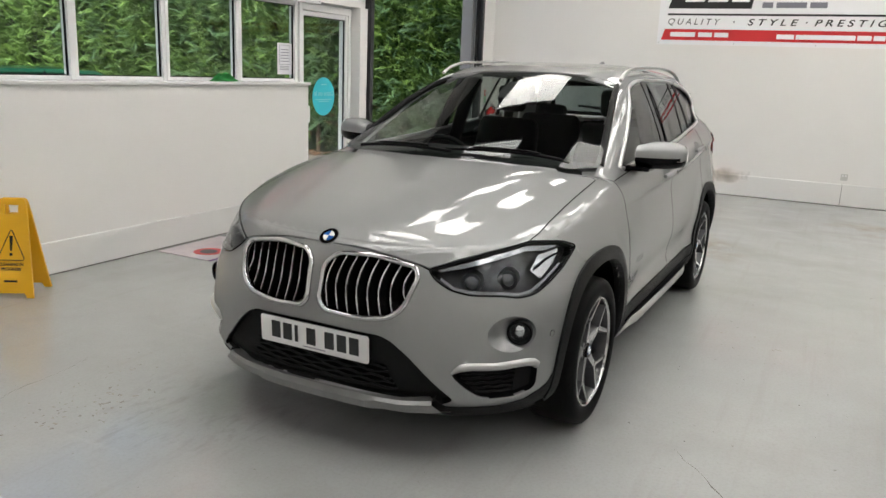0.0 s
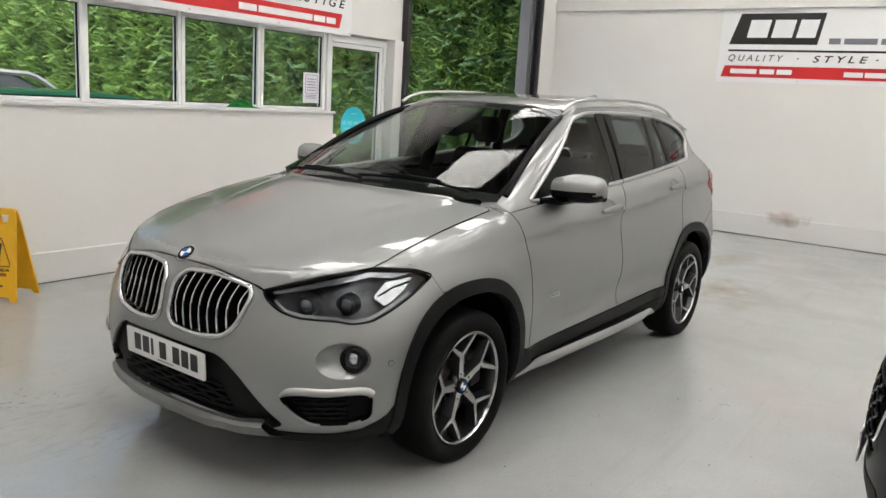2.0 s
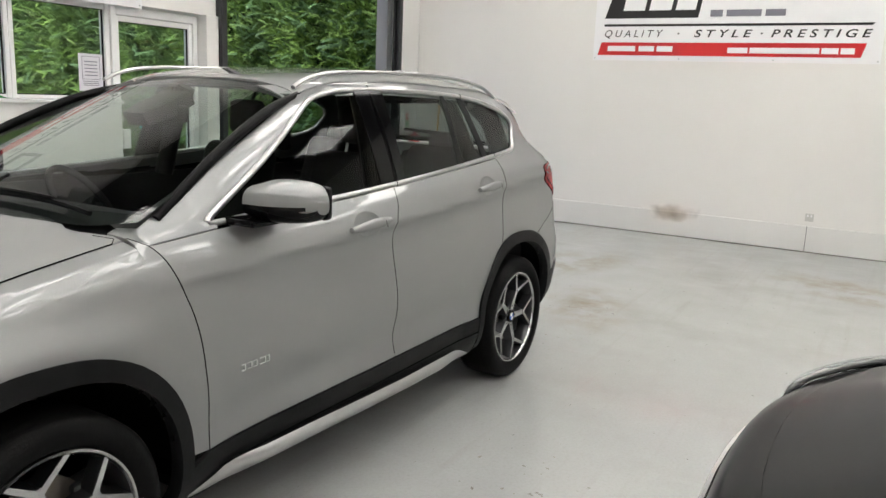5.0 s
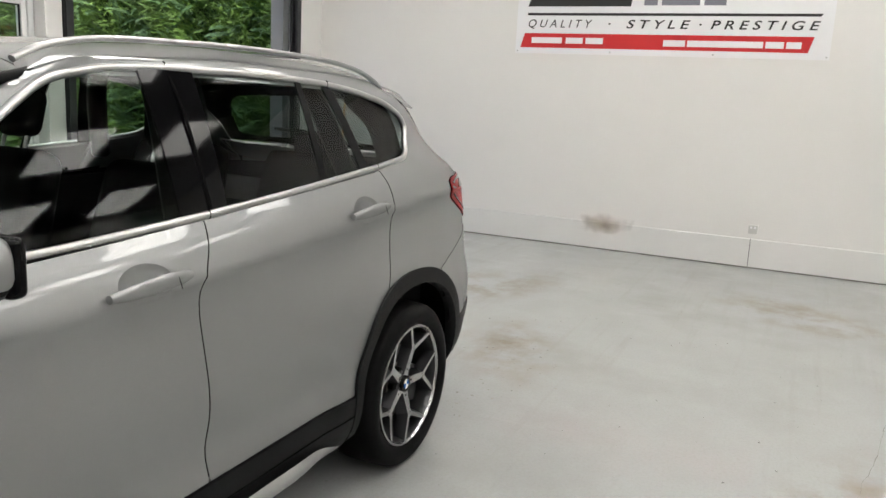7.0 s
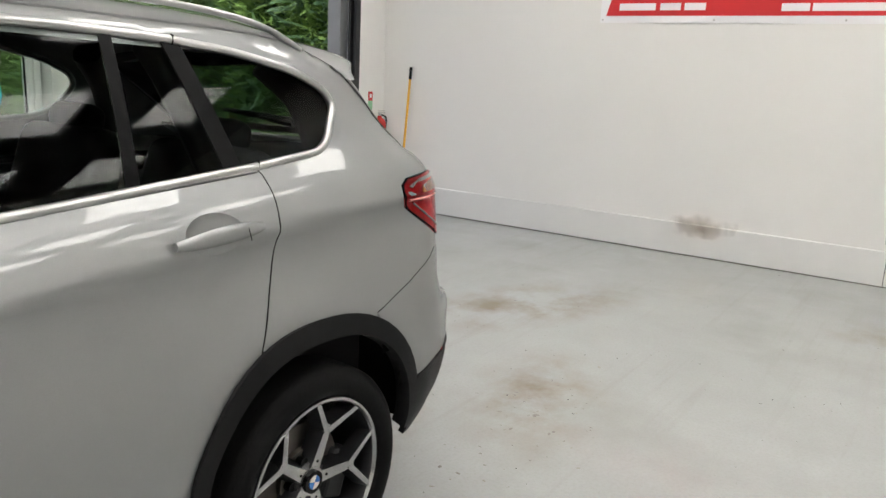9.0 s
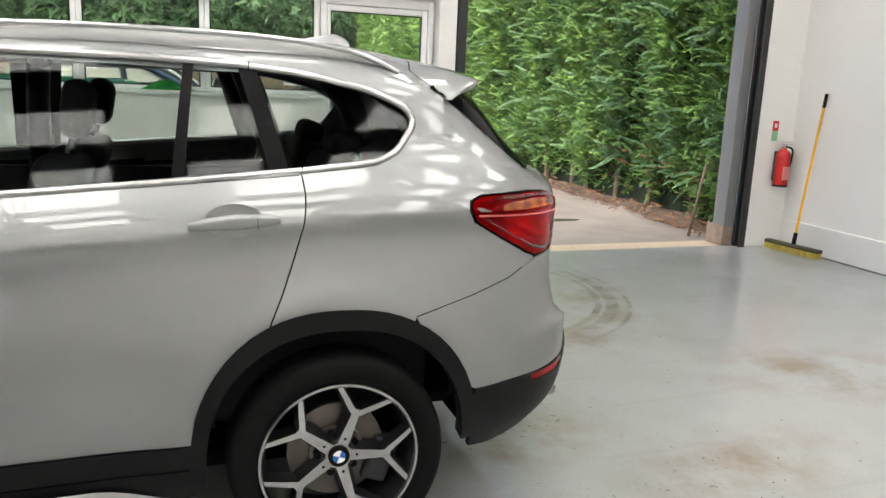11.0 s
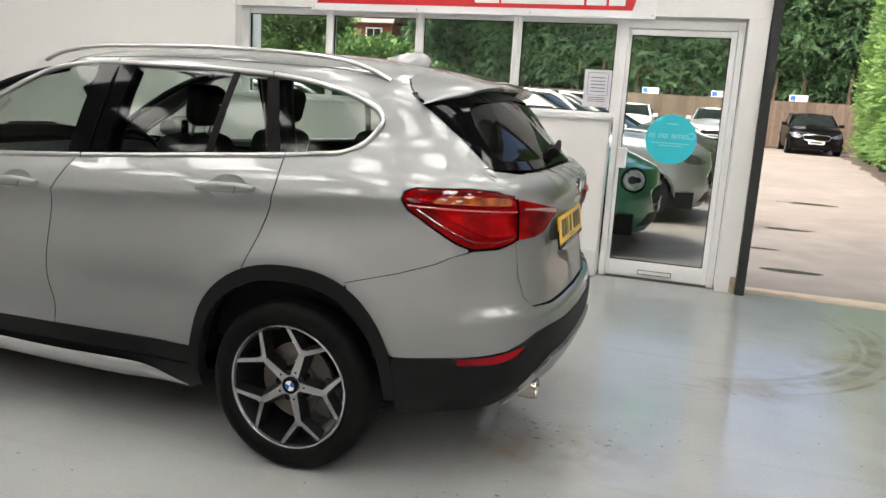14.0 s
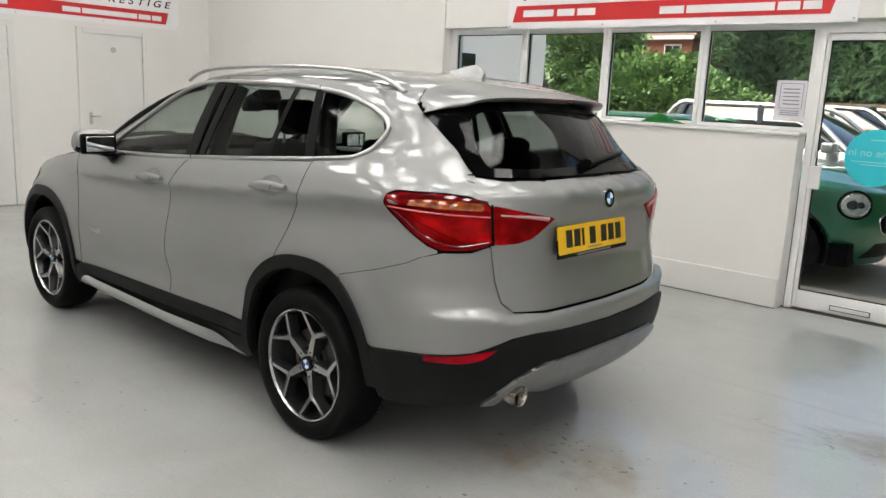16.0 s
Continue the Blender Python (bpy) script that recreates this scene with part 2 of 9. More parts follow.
# ---- building helpers ----
def link(name, bm, mat, parent=None, label="", smooth=False, angle=None):
    """One mesh object out of a bmesh, with its material(s)."""
    me = bpy.data.meshes.new(name)
    bm.to_mesh(me)
    bm.free()
    for m in (mat if isinstance(mat, (list, tuple)) else [mat]):
        me.materials.append(m)
    if smooth:
        me.shade_smooth()
        if angle is not None:
            me.set_sharp_from_angle(angle=radians(angle))
    ob = new(name, me)
    if parent is not None:
        ob.parent = parent
    if label:
        tagged(ob, label)
    return ob


part = link


def box(bm, x0, x1, y0, y1, z0, z1, bevel=0.0, seg=2):
    """Adds a box, its edges rounded when bevel is given."""
    m = Matrix.Translation(((x0 + x1) / 2, (y0 + y1) / 2, (z0 + z1) / 2)) @ Matrix.Diagonal((abs(x1 - x0), abs(y1 - y0), abs(z1 - z0), 1))
    vs = bmesh.ops.create_cube(bm, size=1, matrix=m)["verts"]
    if bevel:
        es = list({e for v in vs for e in v.link_edges})
        bmesh.ops.bevel(bm, geom=es, offset=bevel, segments=seg, affect='EDGES', profile=0.5)
    return bm


def boxed(*a, **k):
    return box(bmesh.new(), *a, **k)


def cyl(bm, p, q, r0, r1=None, n=16, caps=True):
    """Adds a round bar from p to q."""
    p, q = Vector(p), Vector(q)
    d = q - p
    m = Matrix.Translation((p + q) / 2) @ d.to_track_quat('Z', 'Y').to_matrix().to_4x4()
    return bmesh.ops.create_cone(bm, cap_ends=caps, segments=n, radius1=r0, radius2=r0 if r1 is None else r1, depth=d.length, matrix=m)["verts"]


def empty(name, label="", category="", group="", m=None):
    ob = new(name)
    ob.empty_display_size = 0.1
    if m is not None:
        ob.matrix_world = m
    return tagged(ob, label, category, group)


def prism(bm, outline, y0, y1, plane="xz"):
    """A flat outline given thickness: (x, z) pairs between y0 and y1, or in the named plane."""
    def put(a, b, c):
        return {"xz": (a, c, b), "xy": (a, b, c), "yz": (c, a, b)}[plane]
    lo = [bm.verts.new(put(a, b, y0)) for a, b in outline]
    hi = [bm.verts.new(put(a, b, y1)) for a, b in outline]
    n = len(outline)
    bm.faces.new(lo)
    bm.faces.new(hi[::-1])
    for i in range(n):
        bm.faces.new((lo[i], hi[i], hi[(i + 1) % n], lo[(i + 1) % n]))
    bmesh.ops.recalc_face_normals(bm, faces=bm.faces[:])
    return bm


def words(name, text, size, m, mat, parent, shear=0.0, width=None, bold=0.0, depth=0.001):
    """Lettering as a mesh, its lower left corner at m, stretched to the width when given."""
    cu = bpy.data.curves.new(name, 'FONT')
    cu.body, cu.size, cu.shear, cu.extrude, cu.offset = text, size, shear, depth, bold
    ob = bpy.data.objects.new(name, cu)
    scene.collection.objects.link(ob)
    me = bpy.data.meshes.new_from_object(ob.evaluated_get(bpy.context.evaluated_depsgraph_get()))
    bpy.data.objects.remove(ob)
    if width:
        xs = [v.co.x for v in me.vertices]
        k = width / (max(xs) - min(xs))
        x0 = min(xs)
        for v in me.vertices:
            v.co.x = (v.co.x - x0) * k
    # each letter is a piece of its own
    bm = bmesh.new()
    bm.from_mesh(me)
    bmesh.ops.remove_doubles(bm, verts=bm.verts[:], dist=1e-6)
    left = set(bm.verts)
    while left:
        todo, isle = [left.pop()], []
        while todo:
            v = todo.pop()
            isle.append(v)
            for e in v.link_edges:
                o = e.other_vert(v)
                if o in left:
                    left.discard(o)
                    todo.append(o)
        ids = {v: i for i, v in enumerate(isle)}
        faces = {f for v in isle for f in v.link_faces}
        piece = bpy.data.meshes.new("letter")
        piece.from_pydata([tuple(v.co) for v in isle], [], [[ids[v] for v in f.verts] for f in sorted(faces, key=lambda f: f.index)])
        piece.materials.append(mat)
        ob = new("letter", piece)
        ob.parent = parent
        ob.matrix_basis = m
    bm.free()


# ---- the room ----
XL, XR, YS, YN, H = -7.15, 5.4, -6.2, 4.06, 4.9
TH = 0.3
tagged(link("floor", boxed(XL - TH, XR + TH, YS - TH, 4.12, -0.25, 0.0), FLOOR), "grey painted concrete floor, scuffed and stained", "floor", kind="structure")
bm = boxed(XR, XR + TH, YS - TH, YN + 0.3, 0, H)
tagged(link("wall_east", bm, WALL), "plain white painted wall", "wall", kind="structure")
bm = boxed(XL - TH, XL, YS - TH, YN + 0.3, 0, H)
tagged(link("wall_west", bm, WALL), "plain white painted wall", "wall", kind="structure")
bm = boxed(XL, XR, YS - TH, YS, 0, H)
tagged(link("wall_south", bm, WALL), "plain white painted wall", "wall", kind="structure")
# north wall: low wall under the windows, doorway, roller opening
WX = [(-2.80, -1.995), (-1.925, -1.12), (-1.045, -0.235), (-0.16, 0.635)]
WZ0, WZ1, GY = 1.345, 2.09, 4.22
DX0, DX1, DZ = 0.68, 1.62, 2.10
OX0, OX1, OZ = 1.86, 4.93, 3.6
bm = bmesh.new()
box(bm, XL, -2.88, YN, YN + TH, 0, H)
box(bm, -2.88, OX0, YN + 0.02, YN + TH, 2.15, H)
box(bm, OX0, OX1, YN, YN + TH, OZ, H)
box(bm, OX1 + 0.002, XR, YN - 0.02, YN + TH, 0, H)
tagged(link("wall_north", bm, WALL), "white painted wall around windows and a wide opening", "wall", kind="structure")
bm = bmesh.new()
box(bm, -2.88, DX0 - 0.02, YN - 0.03, 4.2, 0, WZ0 - 0.03)
tagged(link("wall_window_side", bm, WALL), "low white wall under a row of windows", "wall", kind="structure")
bm = boxed(-2.90, DX0 - 0.005, YN - 0.055, 4.27, WZ0 - 0.03, WZ0, 0.008)
tagged(link("trim_window_ledge", bm, SKIRT), "white painted window ledge", "ledge", kind="structure")
bm = boxed(DX1 + 0.012, OX0 - 0.075, YN - 0.02, YN + 0.26, 0, 2.15, 0.004)
tagged(link("wall_post", bm, WALL), "white painted post between door and opening", "post", kind="structure")
tagged(link("baseboard_east", boxed(XR - 0.03, XR - 0.001, YS, YN - 0.05, 0.001, 0.285, 0.006), SKIRT), "tall white painted skirting board", "skirting", kind="structure")
tagged(link("baseboard_window_side", boxed(-2.9, DX0 - 0.022, YN - 0.055, YN - 0.032, 0.001, 0.235, 0.006), SKIRT), "tall white painted skirting board", "skirting", kind="structure")
tagged(link("baseboard_north", boxed(XL, -2.901, YN - 0.03, YN - 0.001, 0.001, 0.235, 0.006), SKIRT), "tall white painted skirting board", "skirting", kind="structure")
tagged(link("trim_skirting_joint", boxed(XR - 0.032, XR - 0.029, -0.99, -0.985, 0.001, 0.286), STEEL), "dark joint between two skirting boards", "joint", kind="structure")
GRIME = material("dark_floor_joint", (0.06, 0.055, 0.05), 0.8, var=0.6, scale=8, dark=(0.25, 0.24, 0.22))
tagged(link("trim_joint_east", boxed(XR - 0.0335, XR - 0.031, YS, YN - 0.05, 0.001, 0.009), GRIME), "dark dusty joint at the foot of the skirting", "joint", kind="structure")
tagged(link("trim_joint_window_side", boxed(-2.9, DX0 - 0.022, YN - 0.0585, YN - 0.056, 0.001, 0.008), GRIME), "dark dusty joint at the foot of the skirting", "joint", kind="structure")
tagged(link("trim_rail_east", boxed(XR - 0.05, XR - 0.001, YS, YN - 0.03, 2.915, 3.05, 0.004), SKIRT), "white painted rail along the wall", "rail", kind="structure")

# ceiling: pitched sheet roof kept simple, with ribbed rooflight panels let into it
bm = bmesh.new()
RL = []
RW, RD = 0.9, 1.05
for i in range(6):
    for j in range(5):
        RL.append((-5.6 + i * 1.8, -6.05 + j * 2.0))
xs = sorted({XL - TH, XR + TH} | {a for x, _ in RL for a in (x, x + RW)})
ys = sorted({YS - TH, YN + TH} | {b for _, y in RL for b in (y, y + RD)})
for i in range(len(xs) - 1):
    for j in range(len(ys) - 1):
        if not any(abs(xs[i] - x) < 1e-6 and abs(ys[j] - y) < 1e-6 for x, y in RL):
            box(bm, xs[i], xs[i + 1], ys[j], ys[j + 1], H, H + 0.12)
tagged(link("ceiling", bm, CEIL), "grey sheet ceiling with rooflights", "ceiling", kind="structure")


def rooflight(x, y):
    """A ribbed translucent sheet in its opening."""
    bm = bmesh.new()
    n = 50
    rows = [[bm.verts.new((x + RW * i / n, yy, H + 0.05 + 0.018 * math.sin(i * math.pi / 2.5))) for i in range(n + 1)] for yy in (y, y + RD)]
    for i in range(n):
        bm.faces.new((rows[0][i], rows[1][i], rows[1][i + 1], rows[0][i + 1]))
    bmesh.ops.solidify(bm, geom=bm.faces[:], thickness=0.004)
    return tagged(link("rooflight", bm, ROOFLIGHT, smooth=True), "ribbed translucent rooflight in the ceiling", "rooflight", "rooflights", "structure")


for x, y in RL:
    rooflight(x, y)

# windows in the north wall
frame_ob = None
for k, (a, b) in enumerate(WX):
    w = empty("window_%d" % (k + 1), "white framed window pane in a row above a ledge", "window")
    tagged(w, kind="structure")
    f = 0.035
    bm = bmesh.new()
    l, r = (a - 0.08 if k == 0 else a - 0.036), (b + 0.036 if k < 3 else b + 0.043)
    box(bm, l, a, GY - 0.045, GY + 0.03, WZ0 + 0.001, 2.148, 0.004)
    box(bm, b, r, GY - 0.045, GY + 0.03, WZ0 + 0.001, 2.148, 0.004)
    box(bm, a, b, GY - 0.04, GY + 0.03, WZ1, 2.148, 0.003)
    box(bm, a, b, GY - 0.04, GY + 0.03, WZ0 + 0.001, WZ0 + 0.03, 0.003)
    part("window_frame", bm, UPVC, w)
    bm = bmesh.new()
    for s in ((a, a + 0.008, WZ0 + 0.03, WZ1), (b - 0.008, b, WZ0 + 0.03, WZ1), (a + 0.008, b - 0.008, WZ1 - 0.008, WZ1), (a + 0.008, b - 0.008, WZ0 + 0.03, WZ0 + 0.038)):
        box(bm, s[0], s[1], GY - 0.02, GY - 0.004, s[2], s[3])
    part("gasket", bm, BLACK, w, "black rubber gasket")
    p = part("pane", boxed(a + 0.001, b - 0.001, GY - 0.003, GY + 0.003, WZ0 + 0.03, WZ1), CLEAR, w)
    p.visible_shadow = False

# glazed door
d = tagged(empty("door_1", "white framed full glass door, closed", "door"), kind="structure")
FY = YN + 0.09
bm = bmesh.new()
box(bm, DX0, DX0 + 0.05, FY, FY + 0.09, 0, 2.13, 0.004)
box(bm, DX1 - 0.05, DX1, FY, FY + 0.09, 0, 2.13, 0.004)
box(bm, DX0 + 0.05, DX1 - 0.05, FY, FY + 0.09, 2.06, 2.13, 0.004)
part("frame", bm, UPVC, d)
lx0, lx1 = DX0 + 0.053, DX1 - 0.053
bm = bmesh.new()
GX0, GX1, GZ0, GZ1 = 0.762, 1.522, 0.148, 2.008
box(bm, lx0, GX0, FY + 0.012, FY + 0.075, 0.012, 2.055, 0.005)
box(bm, GX1, lx1, FY + 0.012, FY + 0.075, 0.012, 2.055, 0.005)
box(bm, GX0, GX1, FY + 0.014, FY + 0.073, GZ1, 2.055, 0.005)
box(bm, GX0, GX1, FY + 0.014, FY + 0.073, 0.012, GZ0, 0.006)
part("leaf_frame", bm, UPVC, d)
bm = bmesh.new()
for s in ((GX0, GX0 + 0.008, GZ0, GZ1), (GX1 - 0.008, GX1, GZ0, GZ1), (GX0 + 0.008, GX1 - 0.008, GZ1 - 0.008, GZ1), (GX0 + 0.008, GX1 - 0.008, GZ0, GZ0 + 0.008)):
    box(bm, s[0], s[1], FY + 0.026, FY + 0.040, s[2], s[3])
part("gasket", bm, BLACK, d, "black rubber gasket")
p = part("pane", boxed(GX0 + 0.001, GX1 - 0.001, FY + 0.041, FY + 0.047, GZ0, GZ1), CLEAR, d)
p.visible_shadow = False
bm = boxed(1.0, 1.29, FY + 0.004, FY + 0.0135, 0.035, 0.085, 0.003)
lb = part("letterbox", bm, UPVC, d)
part("flap_surround", boxed(1.006, 1.284, FY + 0.0022, FY + 0.0039, 0.040, 0.081), STEEL, lb)
part("flap", boxed(1.012, 1.278, FY + 0.000, FY + 0.0020, 0.046, 0.075), SKIRT, lb)
part("lock_box", boxed(lx0 + 0.005, lx0 + 0.085, FY - 0.03, FY + 0.0115, 0.93, 1.10, 0.008), UPVC, d, "white plastic lock cover")
part("keyhole_plate", boxed(lx0 + 0.022, lx0 + 0.04, FY + 0.003, FY + 0.0115, 1.16, 1.21, 0.003), SATIN, d, "small metal lock plate")
for z in (0.35, 1.05, 1.75):
    bm = bmesh.new()
    cyl(bm, (DX1 - 0.05, FY + 0.004, z), (DX1 - 0.05, FY + 0.004, z + 0.1), 0.009)
    part("hinge", bm, UPVC, d)

# round vinyl sticker on the glass, read from outside
s = empty("door_sticker", "round cyan vinyl sticker on the glass door, its words reversed", "sticker")
bm = bmesh.new()
cyl(bm, (1.153, FY + 0.0385, 1.19), (1.153, FY + 0.0405, 1.19), 0.203, n=48)
part("disc", bm, BLUE, s)
LETTERPALE = material("pale_print", (0.28, 0.7, 0.78), 0.5)
words("lettering", "Come on in", 0.075, Matrix.Translation((1.345, FY + 0.0375, 1.2)) @ Matrix.Rotation(radians(90), 4, 'X') @ Matrix.Diagonal((-1, 1, 1, 1)), LETTERPALE, s, width=0.37, bold=0.0015, depth=0.0004)
for x0, x1, z0, z1 in ((1.0, 1.3, 1.155, 1.163), (1.06, 1.25, 1.135, 1.143), (1.11, 1.20, 1.312, 1.322)):
    part("small_print_bar", boxed(x0, x1, FY + 0.0365, FY + 0.038, z0, z1), LETTERPALE, s)

# notice on the last window
s = empty("notice", "white paper notice with a printed frame, taped to the window", "notice")
part("sheet", boxed(0.40, 0.63, GY - 0.0065, GY - 0.0045, 1.415, 1.72), PAPER, s)
bm = bmesh.new()
for j in range(5):
    box(bm, 0.455, 0.575, GY - 0.008, GY - 0.0067, 1.54 + j * 0.028, 1.548 + j * 0.028)
for a, b, c, e in ((0.43, 0.60, 1.51, 1.514), (0.43, 0.60, 1.695, 1.699), (0.43, 0.434, 1.515, 1.694), (0.596, 0.60, 1.515, 1.694)):
    box(bm, a, b, GY - 0.008, GY - 0.0067, c, e)
for z in (1.49, 1.475, 1.46):
    box(bm, 0.44, 0.585, GY - 0.008, GY - 0.0067, z, z + 0.006)
part("print", bm, INK, s)

# roller door opening: steel guide channels, head, sill
for nm, x0, x1 in (("trim_guide_a", OX0 - 0.07, OX0), ("trim_guide_b", OX1 - 0.07, OX1)):
    bm = bmesh.new()
    box(bm, x0, x1, YN - 0.06, YN - 0.035, 0, OZ, 0.004)
    box(bm, x0, x1, YN + 0.02, YN + 0.045, 0, OZ, 0.004)
    s0 = x0 if nm.endswith("a") else x1 - 0.02
    box(bm, s0, s0 + 0.02, YN - 0.034, YN + 0.019, 0, OZ)
    tagged(link(nm, bm, STEEL), "dark steel roller door guide", "door guide", kind="structure")
bm = boxed(OX1 - 0.19, OX1 - 0.072, YN + 0.05, YN + 0.22, 0.001, OZ, 0.006)
tagged(link("trim_jamb_column", bm, GALV), "grey painted steel column beside the opening", "column", kind="structure")
bm = bmesh.new()
box(bm, OX1 - 0.20, OX1 - 0.074, YN + 0.045, YN + 0.3, 0.002, 0.20, 0.01)
tagged(link("trim_column_foot", bm, material("worn_brown_concrete", (0.27, 0.2, 0.155), 0.85, var=0.5, scale=15, bump=0.4)), "worn concrete column foot", "footing", kind="structure")
bm = boxed(OX0 - 0.12, OX0 - 0.072, YN - 0.03, YN + 0.03, 0.001, 0.14, 0.012)
tagged(link("trim_post_foot", bm, material("chipped_plaster", (0.42, 0.33, 0.25), 0.9, var=0.6, scale=30, bump=0.5)), "chipped foot of the post", "footing", kind="structure")
tagged(link("trim_roller_box", boxed(OX0, OX1, YN - 0.35, YN - 0.002, OZ, OZ + 0.4, 0.01), GALV), "rolled up shutter housing above the opening", "shutter box", kind="structure")
tagged(link("trim_sill", boxed(OX0 - 0.1, OX1, 4.121, 4.40, -0.2, -0.004, 0.006), TAN), "worn tan concrete threshold", "threshold", kind="structure")


# white flush doors in the west wall
def flush_door(name, y0, y1):
    d = tagged(empty(name, "plain white painted flush door, closed", "door"), kind="structure")
    x = XL
    bm = bmesh.new()
    box(bm, x, x + 0.035, y0 - 0.07, y0, 0, 2.09, 0.006)
    box(bm, x, x + 0.035, y1, y1 + 0.07, 0, 2.09, 0.006)
    box(bm, x, x + 0.035, y0, y1, 2.02, 2.09, 0.006)
    part("architrave", bm, SKIRT, d)
    part("leaf", boxed(x, x + 0.02, y0 + 0.004, y1 - 0.004, 0.008, 2.015, 0.002), SKIRT, d)
    hd = part("handle_plate", boxed(x + 0.02, x + 0.027, y0 + 0.05, y0 + 0.09, 0.93, 1.08, 0.003), SATIN, d, "satin steel back plate")
    bm = bmesh.new()
    cyl(bm, (x + 0.027, y0 + 0.07, 1.03), (x + 0.06, y0 + 0.07, 1.03), 0.008)
    cyl(bm, (x + 0.058, y0 + 0.066, 1.03), (x + 0.058, y0 + 0.18, 1.03), 0.008)
    part("lever", bm, SATIN, hd, "satin steel lever", True)
    for z in (0.3, 1.7):
        bm = bmesh.new()
        cyl(bm, (x + 0.026, y1 - 0.002, z), (x + 0.026, y1 - 0.002, z + 0.08), 0.006)
        part("hinge", bm, SATIN, d)
    return d


d2 = flush_door("door_2", 2.33, 3.09)
bm = bmesh.new()
cyl(bm, (XL + 0.02, 2.71, 1.84), (XL + 0.025, 2.71, 1.84), 0.035, n=24)
part("door_disc", bm, SATIN, d2, "round brushed metal sign disc")
flush_door("door_3", 0.74, 1.49)
tagged(link("baseboard_west", boxed(XL + 0.001, XL + 0.03, 3.162, YN - 0.05, 0.001, 0.12, 0.005), SKIRT), "white painted skirting board", "skirting", kind="structure")


# ---- banner signs ----
def banner(m):
    """White wall banner with a black slanted block, grey and black lines of lettering and a red slanted bar."""
    b = empty("wall_sign", "white wall banner with a black logo block and a red bar", "sign", "wall banners", m)
    W, T = 3.03, 0.96
    part("board", prism(bmesh.new(), [(-W / 2, 0), (W / 2, 0), (W / 2, T), (-W / 2, T)], 0.0, -0.006), SIGNWHITE, b)
    part("logo_block", prism(bmesh.new(), [(-1.40, 0.475), (-0.33, 0.475), (-0.265, 0.86), (-1.28, 0.86)], -0.0062, -0.008), SIGNBLACK, b, "black slanted logo block")
    # plain white slanted bars stand in for the emblem
    sh = 0.17
    for x, w in ((-1.20, 0.25), (-0.90, 0.25), (-0.60, 0.22)):
        z, h = 0.56, 0.22
        part("logo_bar", prism(bmesh.new(), [(x + (z - 0.475) * sh, z), (x + w + (z - 0.475) * sh, z), (x + w + (z + h - 0.475) * sh, z + h), (x + (z + h - 0.475) * sh, z + h)], -0.0082, -0.0095), SIGNWHITE, b)
    for x, w in ((-0.2, 0.13), (-0.03, 0.36), (0.37, 0.2)):
        part("name_bar", prism(bmesh.new(), [(x, 0.485), (x + w, 0.485), (x + w, 0.555), (x, 0.555)], -0.0062, -0.008), INK, b)
    part("black_line", prism(bmesh.new(), [(-1.40, 0.385), (1.40, 0.385), (1.42, 0.41), (-1.40, 0.41)], -0.0062, -0.008), SIGNBLACK, b)
    turn = Matrix.Rotation(radians(90), 4, 'X')
    for text, x, w in (("Q U A L I T Y", -1.385, 0.68), ("\u00b7", -0.54, 0.024), ("S T Y L E", -0.355, 0.615), ("\u00b7", 0.345, 0.024), ("P R E S T I G E", 0.452, 0.955)):
        words("lettering", text, 0.115, Matrix.Translation((x, -0.0085, 0.265)) @ turn, SIGNBLACK, b, shear=0.25, width=w, bold=0.0 if "Q" in text else 0.0015)
    part("red_bar", prism(bmesh.new(), [(-1.46, 0.06), (1.33, 0.06), (1.37, 0.205), (-1.42, 0.205)], -0.0062, -0.008), SIGNRED, b)
    for x, w in ((-1.34, 0.33), (-0.97, 0.18), (-0.76, 0.18)):
        part("contact_bar", boxed(x, x + w, -0.0095, -0.0082, 0.105, 0.165), SIGNWHITE, b)
    for x, w in ((0.02, 0.21), (0.25, 0.69), (0.96, 0.16), (1.14, 0.13)):
        part("contact_bar", boxed(x, x + w, -0.0095, -0.0082, 0.095, 0.155), SIGNWHITE, b)
    for x in (-1.49, -0.5, 0.5, 1.49):
        for z in (0.025, 0.935):
            bm = bmesh.new()
            cyl(bm, (x, -0.006, z), (x, -0.010, z), 0.008, n=10)
            part("screw", bm, SATIN, b)
    return b


banner(Matrix.Translation((XR - 0.002, 0.06, 1.995)) @ Matrix.Rotation(radians(-90), 4, 'Z'))
banner(Matrix.Translation((-0.58, YN + 0.018, 2.125)))
banner(Matrix.Translation((XL + 0.002, 2.1, 2.15)) @ Matrix.Rotation(radians(90), 4, 'Z'))
banner(Matrix.Translation((-0.2, YS + 0.002, 2.0)) @ Matrix.Rotation(radians(180), 4, 'Z'))

# ---- the place outside ----
tagged(link("ground", boxed(-90, 90, 4.401, 120, -0.3, -0.012), ASPHALT), "worn patchy grey tarmac yard and drive", "ground", kind="structure")

# ---- car bodywork tools ----
from mathutils.bvhtree import BVHTree
from mathutils.geometry import delaunay_2d_cdt


